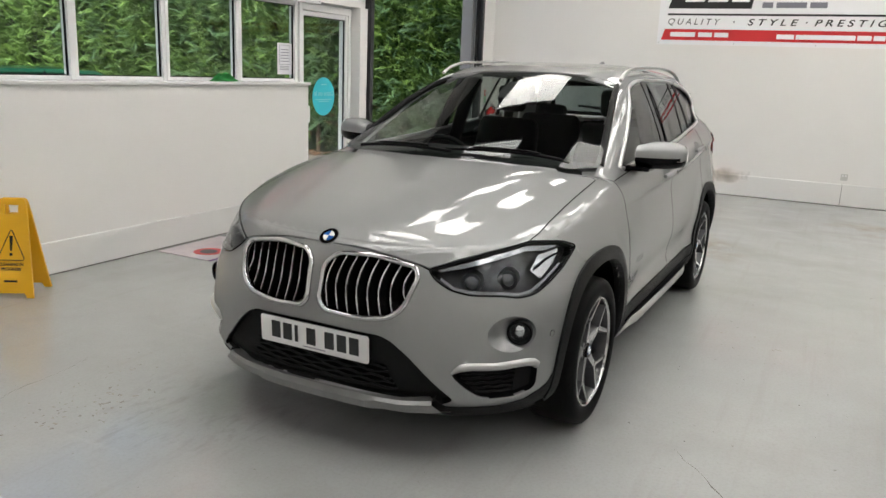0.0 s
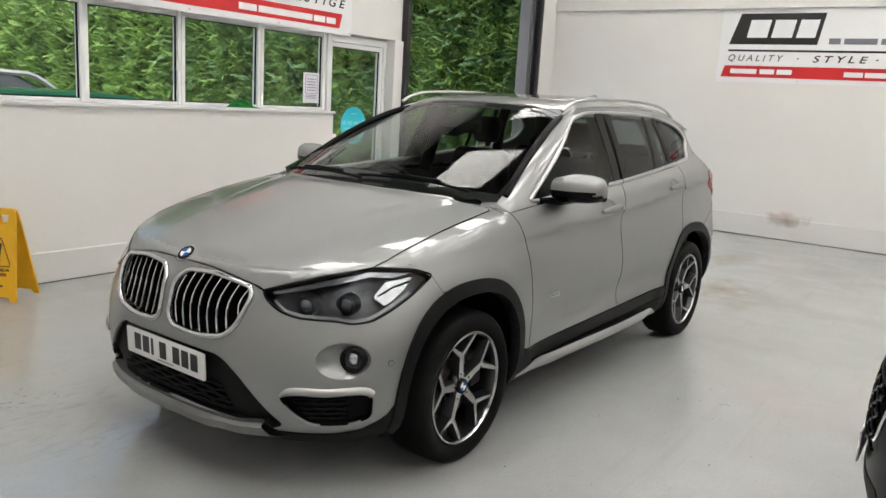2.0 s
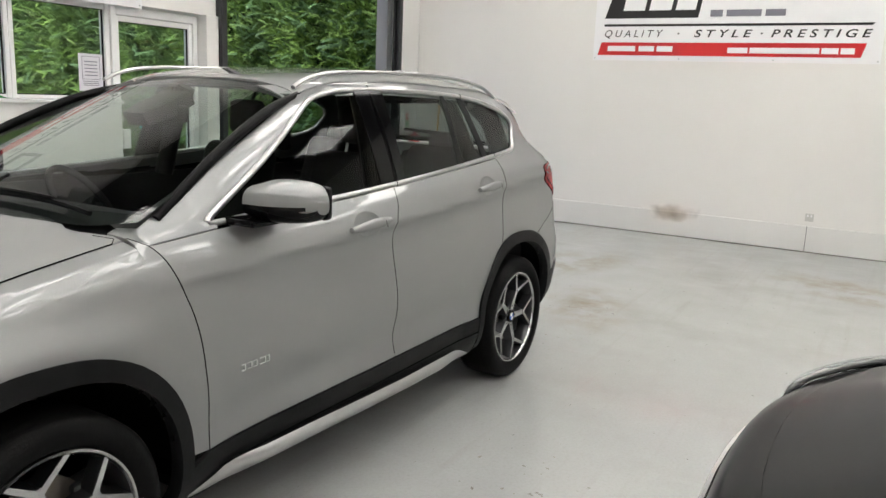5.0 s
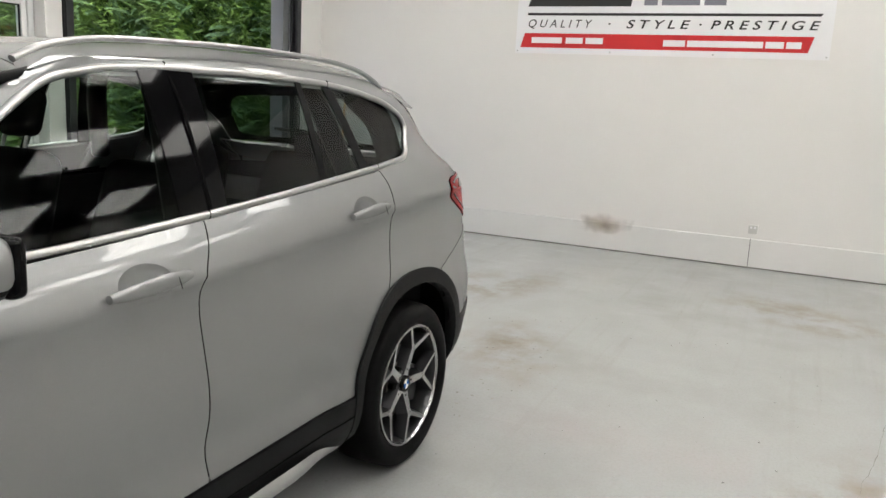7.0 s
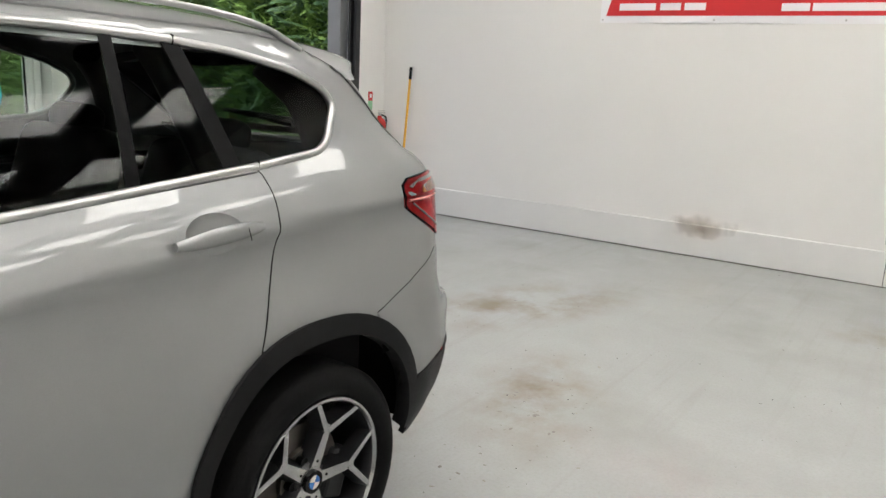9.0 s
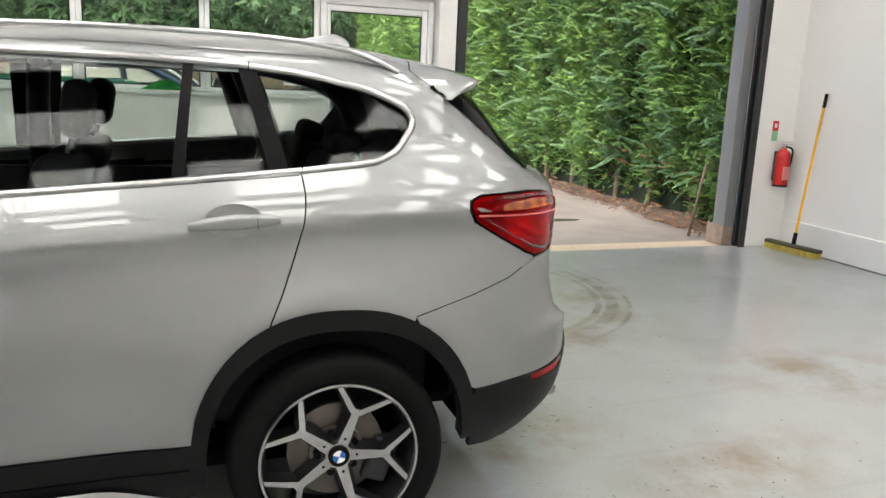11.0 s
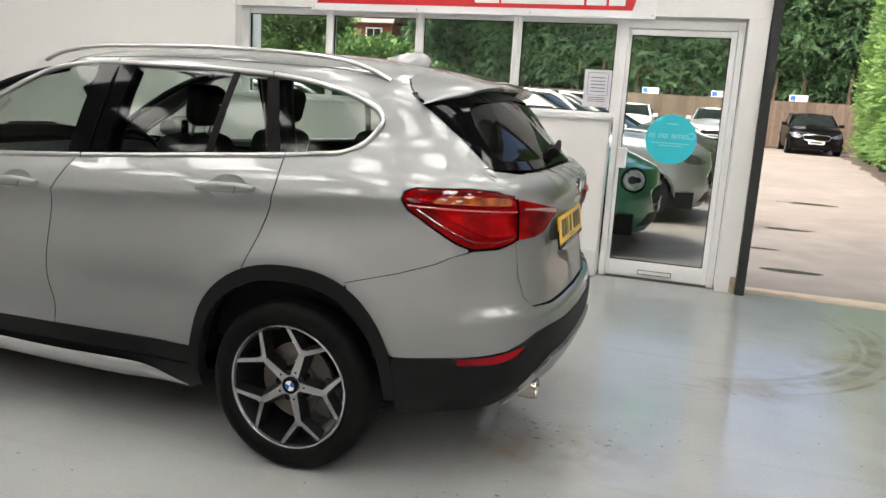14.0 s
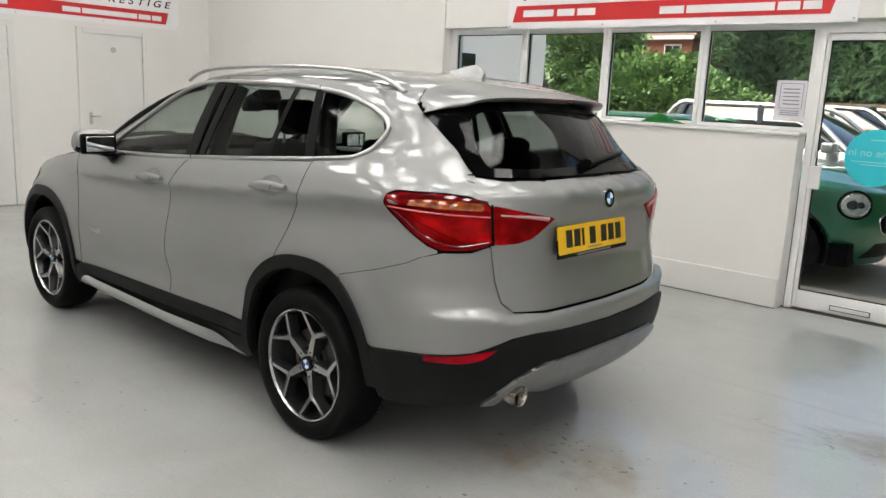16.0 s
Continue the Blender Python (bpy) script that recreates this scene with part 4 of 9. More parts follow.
ALLOYCUT = material("alloy_machined", (0.44, 0.44, 0.44), 0.2, 1.0, var=0.1, scale=60)
DISCIRON = material("brake_iron", (0.16, 0.14, 0.125), 0.45, 0.8, var=0.4, scale=15)
LEATHER = material("dark_seat_cloth", (0.008, 0.008, 0.009), 0.7, spec=0.12, var=0.3, scale=30, bump=0.2, bscale=150)
BADGEBLUE = material("enamel_blue", (0.02, 0.12, 0.42), 0.15, coat=0.6)

CAR = Matrix.Translation((0, 0.868, 0)) @ Matrix.Rotation(radians(180 - 1.07), 4, 'Z')
car = empty("car", "silver metallic crossover car parked on the showroom floor", "car", m=CAR)

# outlines in side view (x along the car from the rear axle, z up)
AXF, AXR, RZ = 2.67, 0.0, 0.333


def arch(cx, r, sq=2.35, a0=-14, a1=194, n=36, up=1.06):
    """Squared-off wheel arch outline from rear foot to front foot."""
    out = []
    for i in range(n + 1):
        a = radians(a0 + (a1 - a0) * i / n)
        c, s = math.cos(a), math.sin(a)
        k = (abs(c) ** sq + abs(s) ** sq) ** (-1 / sq)
        out.append((cx + r * k * c, RZ + r * up * k * s))
    return out[::-1]


GAP = 0.0025
door_front = spline([(2.315, 1.062), (2.275, 1.02), (2.22, 0.90), (2.185, 0.78), (2.168, 0.6), (2.163, 0.43), (2.162, 0.398)], 6)
door_mid = spline([(1.062, 1.122), (1.095, 1.06), (1.138, 0.97), (1.15, 0.8), (1.148, 0.6), (1.135, 0.43)], 6)
door_rear = spline([(0.103, 1.196), (0.098, 1.13), (0.108, 1.05), (0.155, 0.90), (0.207, 0.775)], 6)
belt_side = curve_of((2.4, 1.04), (2.05, 1.062), (1.4, 1.096), (1.06, 1.118), (0.6, 1.153), (0.1, 1.19), (-0.2, 1.214), (-0.4, 1.222))
sill_top = curve_of((2.3, 0.395), (1.15, 0.415), (0.4, 0.432))
archR = arch(AXR, 0.43)
archF = arch(AXF, 0.43)


def shifted(pts, dx):
    return [(p[0] + dx, p[1]) for p in pts]


def line_x(f, x0, x1, n=20, dz=0.0):
    return [(x0 + (x1 - x0) * i / n, f(x0 + (x1 - x0) * i / n) + dz) for i in range(n + 1)]


def clip_arch(poly, cx, r, up=1.06, sq=2.35):
    """Pushes outline points that fall inside an arch out to its edge."""
    out = []
    for x, z in poly:
        u, v = (x - cx) / r, (z - RZ) / (r * up)
        k = (abs(u) ** sq + abs(v) ** sq) ** (1 / sq)
        if k < 1 and k > 1e-6:
            x, z = cx + u / k * r, RZ + v / k * r * up
        out.append((x, z))
    return out


# front door, rear door
fd = dense([tuple(p) for p in shifted(door_front, -GAP)] + line_x(sill_top, 2.158, 1.14, 14) + [tuple(p) for p in shifted(door_mid, GAP)][::-1] + line_x(belt_side, 1.07, 2.3, 18), 0.03)
HANDLES = {"f": (1.325, 1.0), "r": (0.30, 1.068)}
def cup_loop(x0, z0):
    return [(x0 + 0.082 * math.cos(a), z0 + 0.002 + 0.046 * math.sin(a)) for a in np.linspace(0, 2 * math.pi, 41)[:-1]]


front_door = sheet("front_door", lay([fd, cup_loop(*HANDLES["f"])], SKIN.side, 0.02, rim=0.008), SILVER, car)
mid = [tuple(p) for p in shifted(door_mid, -GAP)]
rear_arch_front = [p for p in archR if p[0] > 0.2 and p[1] > 0.435]
rd = mid + line_x(sill_top, 1.13, 0.43, 12) + sorted([p for p in archR if p[0] > 0.215 and p[1] > 0.43], key=lambda p: p[1]) + [tuple(p) for p in shifted(door_rear, GAP)][::-1] + line_x(belt_side, 0.11, 1.055, 14)
rear_door = sheet("rear_door", lay([dense(rd, 0.03), cup_loop(*HANDLES["r"])], SKIN.side, 0.02, rim=0.008), SILVER, car)
# front wing: side and its rolled-over top
wing_arch = sorted([p for p in archF if p[1] > 0.40 and p[0] < AXF], key=lambda p: p[1]) + sorted([p for p in archF if p[1] > 0.765 and p[0] >= AXF], key=lambda p: p[0])
wing = [tuple(p) for p in shifted(door_front, GAP)][::-1]
top_edge = [(2.34, 1.04), (2.5, 1.015), (2.7, 0.978), (2.85, 0.945), (2.98, 0.912)]
wg = wing[:1] + wing_arch + [(2.864, 0.785), (2.878, 0.81), (2.895, 0.848), (2.93, 0.872), (2.98, 0.898)] + top_edge[::-1][1:] + wing[::-1][:-1]
front_wing = sheet("front_wing", [lay([dense(wg, 0.03)], SKIN.side, 0.03),
                                  lay([dense([(2.335, 0.748), (2.5, 0.748), (2.8, 0.742), (3.0, 0.735)] + [tuple(SKIN.nose(a, b)[0][:2]) for a, b in ((55.0, 0.893), (58.0, 0.890), (62.0, 0.885), (66.0, 0.879), (69.0, 0.866))] + [(x, float(SKIN.side(x, z - 0.008)[0][1])) for x, z in top_edge[-2::-1]], 0.015)], SKIN.top, 0.02, -0.0015, rim=0.0)], SILVER, car)
# rear quarter and D-pillar up to the roof
# body side: A-pillar, roof side and rear quarter are one pressing around the side windows
DLO = round_corners([(2.075, 1.072), (1.4, 1.104), (1.06, 1.126), (0.6, 1.16), (0.1, 1.2), (-0.135, 1.226), (-0.205, 1.262), (-0.262, 1.345), (-0.235, 1.39), (-0.13, 1.438), (0.06, 1.478), (0.274, 1.5), (0.56, 1.511), (0.95, 1.512), (1.2, 1.502), (1.37, 1.47), (1.5, 1.40), (1.75, 1.25)], 0.06, 5)
roof_line = curve_of((1.45, 1.508), (1.2, 1.53), (0.7, 1.542), (0.3, 1.538), (-0.1, 1.523), (-0.28, 1.515))
rear_edge = [(-0.285, 1.512), (-0.32, 1.475), (-0.385, 1.425), (-0.46, 1.372), (-0.56, 1.295), (-0.635, 1.232), (-0.675, 1.20), (-0.70, 1.18)]
lo_ = [(69.5, 1.09), (69.0, 1.118), (66.5, 1.134), (54.0, 1.139), (48.0, 1.131), (43.2, 1.106), (42.4, 0.955), (47.0, 0.934), (53.8, 0.930), (57.0, 0.948), (63.0, 1.005), (68.0, 1.055)]


def side_of(a, b):
    """Side-view place of a point of the tail given by its bearing."""
    p = SKIN.tail(a, b)[0]
    return (float(p[0]), float(p[2]))


_tb = lambda z: math.degrees(math.atan2(0.652, -0.1 - SKIN.rear(0.652, z)[0][0])) + 0.35
lamp_front = [side_of(_tb(z), z) for z in (1.19, 1.16, 1.13, 1.114)] + [side_of(a, b) for a, b in ((48.0, 1.136), (54.0, 1.143), (66.6, 1.138), (69.4, 1.12), (70.0, 1.09), (68.4, 1.051), (63.3, 1.001), (57.3, 0.944), (55.0, 0.931))]
bump_line = [side_of(54.8, 0.922), (-0.60, 0.902), (-0.548, 0.874), (-0.417, 0.829), (-0.228, 0.777)]
q = [tuple(p) for p in shifted(door_rear, -GAP)]
arch_back = sorted([p for p in archR if p[0] > -0.228 and p[0] < 0.20 and p[1] > 0.7], key=lambda p: p[0])
WS = [(1.42, 0.555), (1.66, 0.615), (1.88, 0.66), (2.1, 0.70), (2.265, 0.725)]
pillar_edge = [(x, float(SKIN.top(x, y - 0.008)[0][2])) for x, y in [(float(np.interp(t, range(5), [w[0] for w in WS])), float(np.interp(t, range(5), [w[1] for w in WS]))) for t in np.linspace(4, 0.15, 16)]]
outer = ([(2.33, 1.07)] + pillar_edge + line_x(roof_line, 1.40, -0.26, 22) + rear_edge + lamp_front + bump_line
         + arch_back + q[::-1] + line_x(belt_side, 0.11, 2.3, 30, 0.004))
body_side = sheet("body_side", lay([dense(outer, 0.03), [tuple(p) for p in DLO]], SKIN.side, 0.03), SILVER, car)

# side glass and black pillars
def within_dlo(a_top, a_bot, b_top, b_bot, inset=0.004):
    """The strip of the side window between two leaning lines."""
    from_z, to_z = 1.04, 1.53
    D = np.array(DLO)
    out = []
    def xa(t, b, z):
        return b + (t - b) * (z - 1.10) / 0.41
    for x, z in dense([(xa(a_top, a_bot, from_z), from_z), (xa(a_top, a_bot, to_z), to_z), (xa(b_top, b_bot, to_z), to_z), (xa(b_top, b_bot, from_z), from_z)], 0.01):
        out.append((x, z))
    keep = inside(out, [DLO])
    pts = [p for p, k in zip(out, keep) if k]
    def left(p):
        return xa(a_top, a_bot, p[1]) >= p[0] >= xa(b_top, b_bot, p[1])
    pts += [tuple(p) for p in dense(DLO, 0.012) if left(p)]
    c = np.mean(pts, axis=0)
    # order round the outline by walking: sort by angle about the middle works for these convex strips
    pts.sort(key=lambda p: math.atan2((p[1] - c[1]) * 2.0, p[0] - c[0]))
    return pts


def smooth_side():
    """An even, slightly bowed surface through the side windows: y from x and z."""
    pts = [SKIN.side(x, z)[0] for x in np.linspace(-0.2, 2.0, 45) for z in np.linspace(1.09, 1.49, 14) if inside([(x, z)], [DLO])[0]]
    A = np.array([(1, x, z, x * x, x * z, z * z, x ** 3) for x, _, z in pts])
    k = np.linalg.lstsq(A, np.array([p[1] for p in pts]), rcond=None)[0]
    def f(x, z):
        y = k @ np.array((1, x, z, x * x, x * z, z * z, x ** 3))
        n = np.array((-(k[1] + 2 * k[3] * x + k[4] * z + 3 * k[6] * x * x), 1.0, -(k[2] + k[4] * x + 2 * k[5] * z)))
        return np.array((x, y, z)), n / np.linalg.norm(n)
    return f


SIDEGLASS = smooth_side()
strips = [("window_glass", 2.2, 2.3, 1.10, 1.13, PRIVACY, 0.0, "tinted front door glass"), ("pillar_trim", 1.10, 1.13, 0.905, 0.955, GLOSSBLACK, 0.0035, "gloss black pillar cover"),
          ("window_glass", 0.905, 0.955, 0.425, 0.475, PRIVACY, 0.0, "tinted rear door glass"), ("divider_bar", 0.425, 0.475, 0.395, 0.44, BLACK, 0.003, "black window divider"),
          ("window_glass", 0.395, 0.44, 0.275, 0.165, PRIVACY, 0.0, "small fixed door glass"), ("pillar_trim", 0.275, 0.165, 0.225, 0.105, BLACK, 0.003, "black pillar strip"),
          ("window_glass", 0.225, 0.105, -0.5, -0.6, PRIVACY, 0.0, "tinted rear quarter glass")]
side_parts = [front_door, rear_door, front_wing, body_side]
for nm, a, b, c, d, mt, li, lb in strips:
    ob = sheet(nm, lay([within_dlo(a, b, c, d)], SIDEGLASS, 0.05, li - 0.004, 0.004), mt, car, lb)
    ob.visible_shadow = mt is not PRIVACY
    side_parts.append(ob)
loop = [SKIN.side(x, z) for x, z in dense(DLO, 0.02)]
side_parts.append(bead("window_trim", [p + n * 0.002 for p, n in loop], 0.0115, SATIN, car, "satin chrome window surround", True, n=10))
# rear edge gap at the middle of the pillar cover
bars = dense([(1.02, 1.13), (0.997, 1.50)], 0.03, False)
side_parts.append(bead("pillar_gap", [SKIN.side(x, z)[0] + np.array((0, 0.002, 0)) for x, z in bars], 0.004, INNER, car))

# seams where the window surround passes from door to door
for x, z in ((1.04, 1.126), (1.0, 1.512), (0.10, 1.2), (0.24, 1.494)):
    p, nr = SKIN.side(x, z)
    side_parts.append(bead("trim_seam", [p + nr * 0.004 + np.array((0, 0, dz)) + nr * 0.010 * k for dz, k in ((-0.014, 0.1), (-0.006, 0.95), (0.006, 0.95), (0.014, 0.1))], 0.0022, INNER, car, n=6))

# shut lines round the doors: near-black beads added as the gaps' shade
for ln in (door_front, door_mid, door_rear, bump_line[1:]):
    side_parts.append(bead("shut_line", [SKIN.side(float(x), float(z))[0] - SKIN.side(float(x), float(z))[1] * 0.0006 for x, z in dense(ln, 0.02, False)], 0.0018, INNER, car, n=6))

# sill: black cladding, silver insert
cl = line_x(sill_top, 2.172, 0.42, 24, -0.006) + sorted([p for p in archR if p[0] > 0.3 and p[1] < 0.425 and p[1] > 0.245], key=lambda p: -p[1]) + [(0.46, 0.225), (1.2, 0.225), (2.18, 0.215)] + sorted([p for p in archF if p[0] < AXF and 0.22 < p[1] < 0.40], key=lambda p: p[1])
side_parts.append(sheet("sill_cladding", lay([dense(cl, 0.03)], SKIN.side, 0.03, 0.008, 0.02), CLAD, car, "black plastic sill cladding"))
side_parts.append(bead("cladding_step", [SKIN.side(x, sill_top(x) - 0.072)[0] + SKIN.side(x, sill_top(x) - 0.072)[1] * 0.009 for x in np.linspace(2.12, 0.42, 36)], 0.0028, INNER, car, n=6))
top_s = curve_of((2.24, 0.262), (2.1, 0.325), (1.9, 0.33), (1.13, 0.318), (0.75, 0.325), (0.64, 0.315), (0.47, 0.250))
low_s = curve_of((2.24, 0.255), (2.1, 0.258), (1.13, 0.238), (0.8, 0.242), (0.6, 0.248), (0.47, 0.245))
n = 40
rows = []
bm = bmesh.new()
for i in range(n + 1):
    x = 2.24 + (0.47 - 2.24) * i / n
    za, zb = top_s(x), low_s(x)
    fade = min(1.0, 6 * i / n, 6 * (n - i) / n)
    row = []
    for k in range(9):
        t = k / 8
        z = za + (zb - za) * t
        y = SKIN.side(x, z)[0][1] + 0.01 + 0.045 * fade * math.sin(math.pi * min(1.0, t * 0.75 + 0.12)) ** 0.7
        row.append(bm.verts.new((x, y, z)))
    row.append(bm.verts.new((x, row[-1].co.y - 0.08, zb + 0.005)))
    rows.append(row)
for i in range(n):
    for k in range(9):
        bm.faces.new((rows[i][k], rows[i + 1][k], rows[i + 1][k + 1], rows[i][k + 1]))
bmesh.ops.recalc_face_normals(bm, faces=bm.faces[:])
SILLSILVER = material("satin_silver_plastic", (0.42, 0.42, 0.42), 0.3, 0.75, var=0.05, scale=20)
side_parts.append(part("sill_insert", bm, SILLSILVER, car, "satin silver sill strip", True, 60))

# wheel arch cladding
def arch_band(cx, foot_front, foot_rear):
    o = [p for p in arch(cx, 0.438, up=1.085) if p[1] > (foot_front if p[0] > cx else foot_rear)]
    i = [p for p in arch(cx, 0.393, up=1.06) if p[1] > (foot_front if p[0] > cx else foot_rear)]
    return [o + i[::-1]]


def flare(cx):
    def f(x, z):
        return 0.012
    return f


side_parts.append(sheet("wheel_arch_trim", lay(arch_band(AXR, 0.24, 0.32), SKIN.side, 0.03, 0.012, 0.05), CLAD, car, "black plastic wheel arch trim"))
side_parts.append(sheet("wheel_arch_trim", lay(arch_band(AXF, 0.23, 0.23), SKIN.side, 0.03, 0.012, 0.05), CLAD, car, "black plastic wheel arch trim"))

# door handles, badge strokes
def handle(x0, z0, tilt):
    """Pull handle standing off a shallow cup."""
    p, nrm = SKIN.side(x0, z0)
    bm = bmesh.new()
    rows = []
    for i in range(17):
        t = i / 16
        x = x0 + 0.125 - 0.25 * t
        z = z0 + tilt * (x0 - x) + 0.006 * math.sin(math.pi * t)
        out = 0.008 + 0.03 * math.sin(math.pi * min(max(t, 0.02), 0.98)) ** 0.45
        hh = 0.006 + 0.015 * math.sin(math.pi * min(max(t, 0.03), 0.97)) ** 0.5
        y = SKIN.side(x, z)[0][1] + out
        rows.append([bm.verts.new((x, y + 0.011 * math.cos(2 * math.pi * k / 12), z + hh * math.sin(2 * math.pi * k / 12))) for k in range(12)])
    for i in range(16):
        for k in range(12):
            bm.faces.new((rows[i][k], rows[i + 1][k], rows[i + 1][(k + 1) % 12], rows[i][(k + 1) % 12]))
    bm.faces.new(rows[0])
    bm.faces.new(rows[-1][::-1])
    bmesh.ops.recalc_face_normals(bm, faces=bm.faces[:])
    return bm


for door, x0, z0 in ((front_door, 1.325, 1.0), (rear_door, 0.30, 1.068)):
    def hollow(a, b, x0=x0, z0=z0):
        return -0.0115 * max(0.0, 1 - ((a - x0) / 0.082) ** 2 - ((b - z0 - 0.002) / 0.046) ** 2) ** 0.7
    laid = lay([cup_loop(x0, z0)], SKIN.side, 0.009, 0.0, 0, dish=hollow)
    # true normals of the hollow
    V, F = np.array(laid[0]), laid[1]
    N = np.zeros_like(V)
    for f in F:
        N[f] += np.cross(V[f[1]] - V[f[0]], V[f[2]] - V[f[0]])
    N /= np.linalg.norm(N, axis=1)[:, None] + 1e-12
    sheet("handle_cup", (laid[0], F, list(N)), SILVER, door)
    hd = part("handle", handle(x0, z0, 0.06), SILVER, door, "silver pull handle", True, 60)
    lockline = [SKIN.side(x0 - 0.06, z0 + dz)[0] + np.array((0, 0.046, 0)) for dz in (-0.013, 0.0, 0.016)]
    bead("seam", lockline, 0.0009, INNER, door)
bm = bmesh.new()
for i, (dx, w) in enumerate(((0, 0.02), (0.026, 0.022), (0.052, 0.02), (0.082, 0.03), (0.118, 0.012))):
    x = 2.03 - dx
    p = SKIN.side(x, 0.62)[0]
    box(bm, x - w, x, p[1] - 0.001, p[1] + 0.004, 0.613, 0.617)
    box(bm, x - w, x - w + 0.005, p[1] - 0.001, p[1] + 0.004, 0.617, 0.632)
    box(bm, x - w, x, p[1] - 0.001, p[1] + 0.004, 0.632, 0.636)
side_parts.append(part("model_badge", bm, CHROME, front_door, "chrome bars of a model badge"))
side_parts.pop()

# mirrors: painted cap over a black lower shell
def cap_line(c):
    return 1.128 + 0.10 * (c.x - 1.85)


bm = bmesh.new()
rows = []
for i in range(13):
    t = i / 12
    y = 0.815 + 0.235 * t
    k = max(0.0, 1 - t ** 5) ** 0.5 * 0.55 + 0.45
    w = (0.075 + 0.01 * t) * (0.75 + 0.25 * math.sin(math.pi * t * 0.9 + 0.3)) * k
    h = 0.080 * k * (0.72 + 0.28 * min(1, t * 3))
    cx, cz = 1.865 - 0.05 * t, 1.135 + 0.005 * t
    ring_v = []
    for j in range(20):
        a = 2 * math.pi * j / 20
        c, s_ = math.cos(a), math.sin(a)
        e = 0.75
        px = math.copysign(abs(c) ** e, c) * w * (1.25 if c > 0 else 0.8)
        pz = math.copysign(abs(s_) ** e, s_) * h * (1.0 if s_ > 0 else 0.78)
        ring_v.append(bm.verts.new((cx + px, y, cz + pz)))
    rows.append(ring_v)
for i in range(12):
    for j in range(20):
        f = bm.faces.new((rows[i][j], rows[i][(j + 1) % 20], rows[i + 1][(j + 1) % 20], rows[i + 1][j]))
        zc = f.calc_center_median().z
        f.material_index = 1 if zc < cap_line(f.calc_center_median()) else 0
bm.faces.new(rows[0][::-1])
bm.faces.new(rows[-1])
bmesh.ops.recalc_face_normals(bm, faces=bm.faces[:])
mir = part("door_mirror", bm, [SILVER, GLOSSBLACK], car, "silver door mirror with black base", True, 50)
bm = bmesh.new()
box(bm, 1.752, 1.757, 0.855, 1.012, 1.10, 1.182, 0.002)
for v in bm.verts:
    v.co.x -= 0.045 * (v.co.y - 0.85)
part("mirror_glass", bm, material("mirror", (0.8, 0.82, 0.85), 0.02, 1.0), mir, "mirror glass")
bm = bmesh.new()
box(bm, 1.758, 1.80, 0.835, 1.035, 1.085, 1.197, 0.015, 3)
for v in bm.verts:
    v.co.x -= 0.045 * (v.co.y - 0.85)
part("mirror_rim", bm, GLOSSBLACK, mir, "black mirror rim", True, 50)
bm = bmesh.new()
box(bm, 1.78, 1.98, 0.755, 0.90, 1.068, 1.09, 0.008)
part("mirror_foot", bm, GLOSSBLACK, mir, "gloss black mirror foot")
ind = [(1.865 - 0.05 * t + 0.088 * (0.55 * max(0.0, 1 - t ** 5) ** 0.5 + 0.45) * (0.97 - 0.06 * t), 0.815 + 0.235 * t, 1.124) for t in np.linspace(0.3, 0.96, 12)]
bead("indicator_strip", ind, lambda t: 0.0065 * math.sin(math.pi * (0.1 + 0.8 * t)), material("smoked_indicator_lens", (0.18, 0.17, 0.16), 0.15, coat=1.0), mir, "slim clear indicator strip", n=8)
side_parts.append(mir)

# roof rails
rail = [(1.43, 0.568, 1.508), (1.36, 0.566, 1.54), (1.22, 0.562, 1.57), (0.9, 0.556, 1.588), (0.5, 0.553, 1.595), (0.1, 0.553, 1.582), (-0.08, 0.556, 1.558), (-0.17, 0.56, 1.530), (-0.235, 0.562, 1.499)]
rr = bead("roof_rail", spline(rail, 6), 0.0088, SATIN, car, "satin aluminium roof rail", flat=1.3, n=10)
side_parts.append(rr)

# ---- front ----
def nz(y, z):
    p = SKIN.front(y, z)[0]
    return (math.degrees(math.atan2(p[1], p[0] - 2.6)), z)


def np3(x, y, z):
    return (math.degrees(math.atan2(y, x - 2.6)), z)


AS = 0.0157
KID = round_corners([(0.028, 0.63), (0.03, 0.775), (0.075, 0.818), (0.22, 0.828), (0.395, 0.80), (0.415, 0.762), (0.385, 0.66), (0.335, 0.612), (0.20, 0.592), (0.06, 0.600)], 0.05, 5)
kid_nose = [nz(y, z) for y, z in dense(KID, 0.02)]
low_mid = [(0.0, 0.285), (0.53, 0.275), (0.575, 0.30), (0.41, 0.47), (0.345, 0.52), (0.30, 0.538), (0.0, 0.545)]
LOWM = low_mid + [(-y, z) for y, z in low_mid[1:-1][::-1]]
lamp = [np3(3.385, 0.424, 0.795), (30.0, 0.762), (33.5, 0.727), (37.5, 0.711), (46.0, 0.704), (49.0, 0.694), (53.5, 0.701), (58.0, 0.733), (64.0, 0.785), (70.9, 0.852), (66.0, 0.875), (55.0, 0.888), (44.0, 0.858), (35.0, 0.825)]
LAMP = [tuple(p) for p in dense(round_corners([(a * AS, b) for a, b in lamp], 0.02, 3), 0.02)]
LAMP = [(a / AS, b) for a, b in LAMP]
FOGC = (47.4, 0.563)
FOG = [(FOGC[0] + 0.092 / AS * math.cos(a), FOGC[1] + 0.068 * math.sin(a)) for a in np.linspace(0, 2 * math.pi, 29)[:-1]]
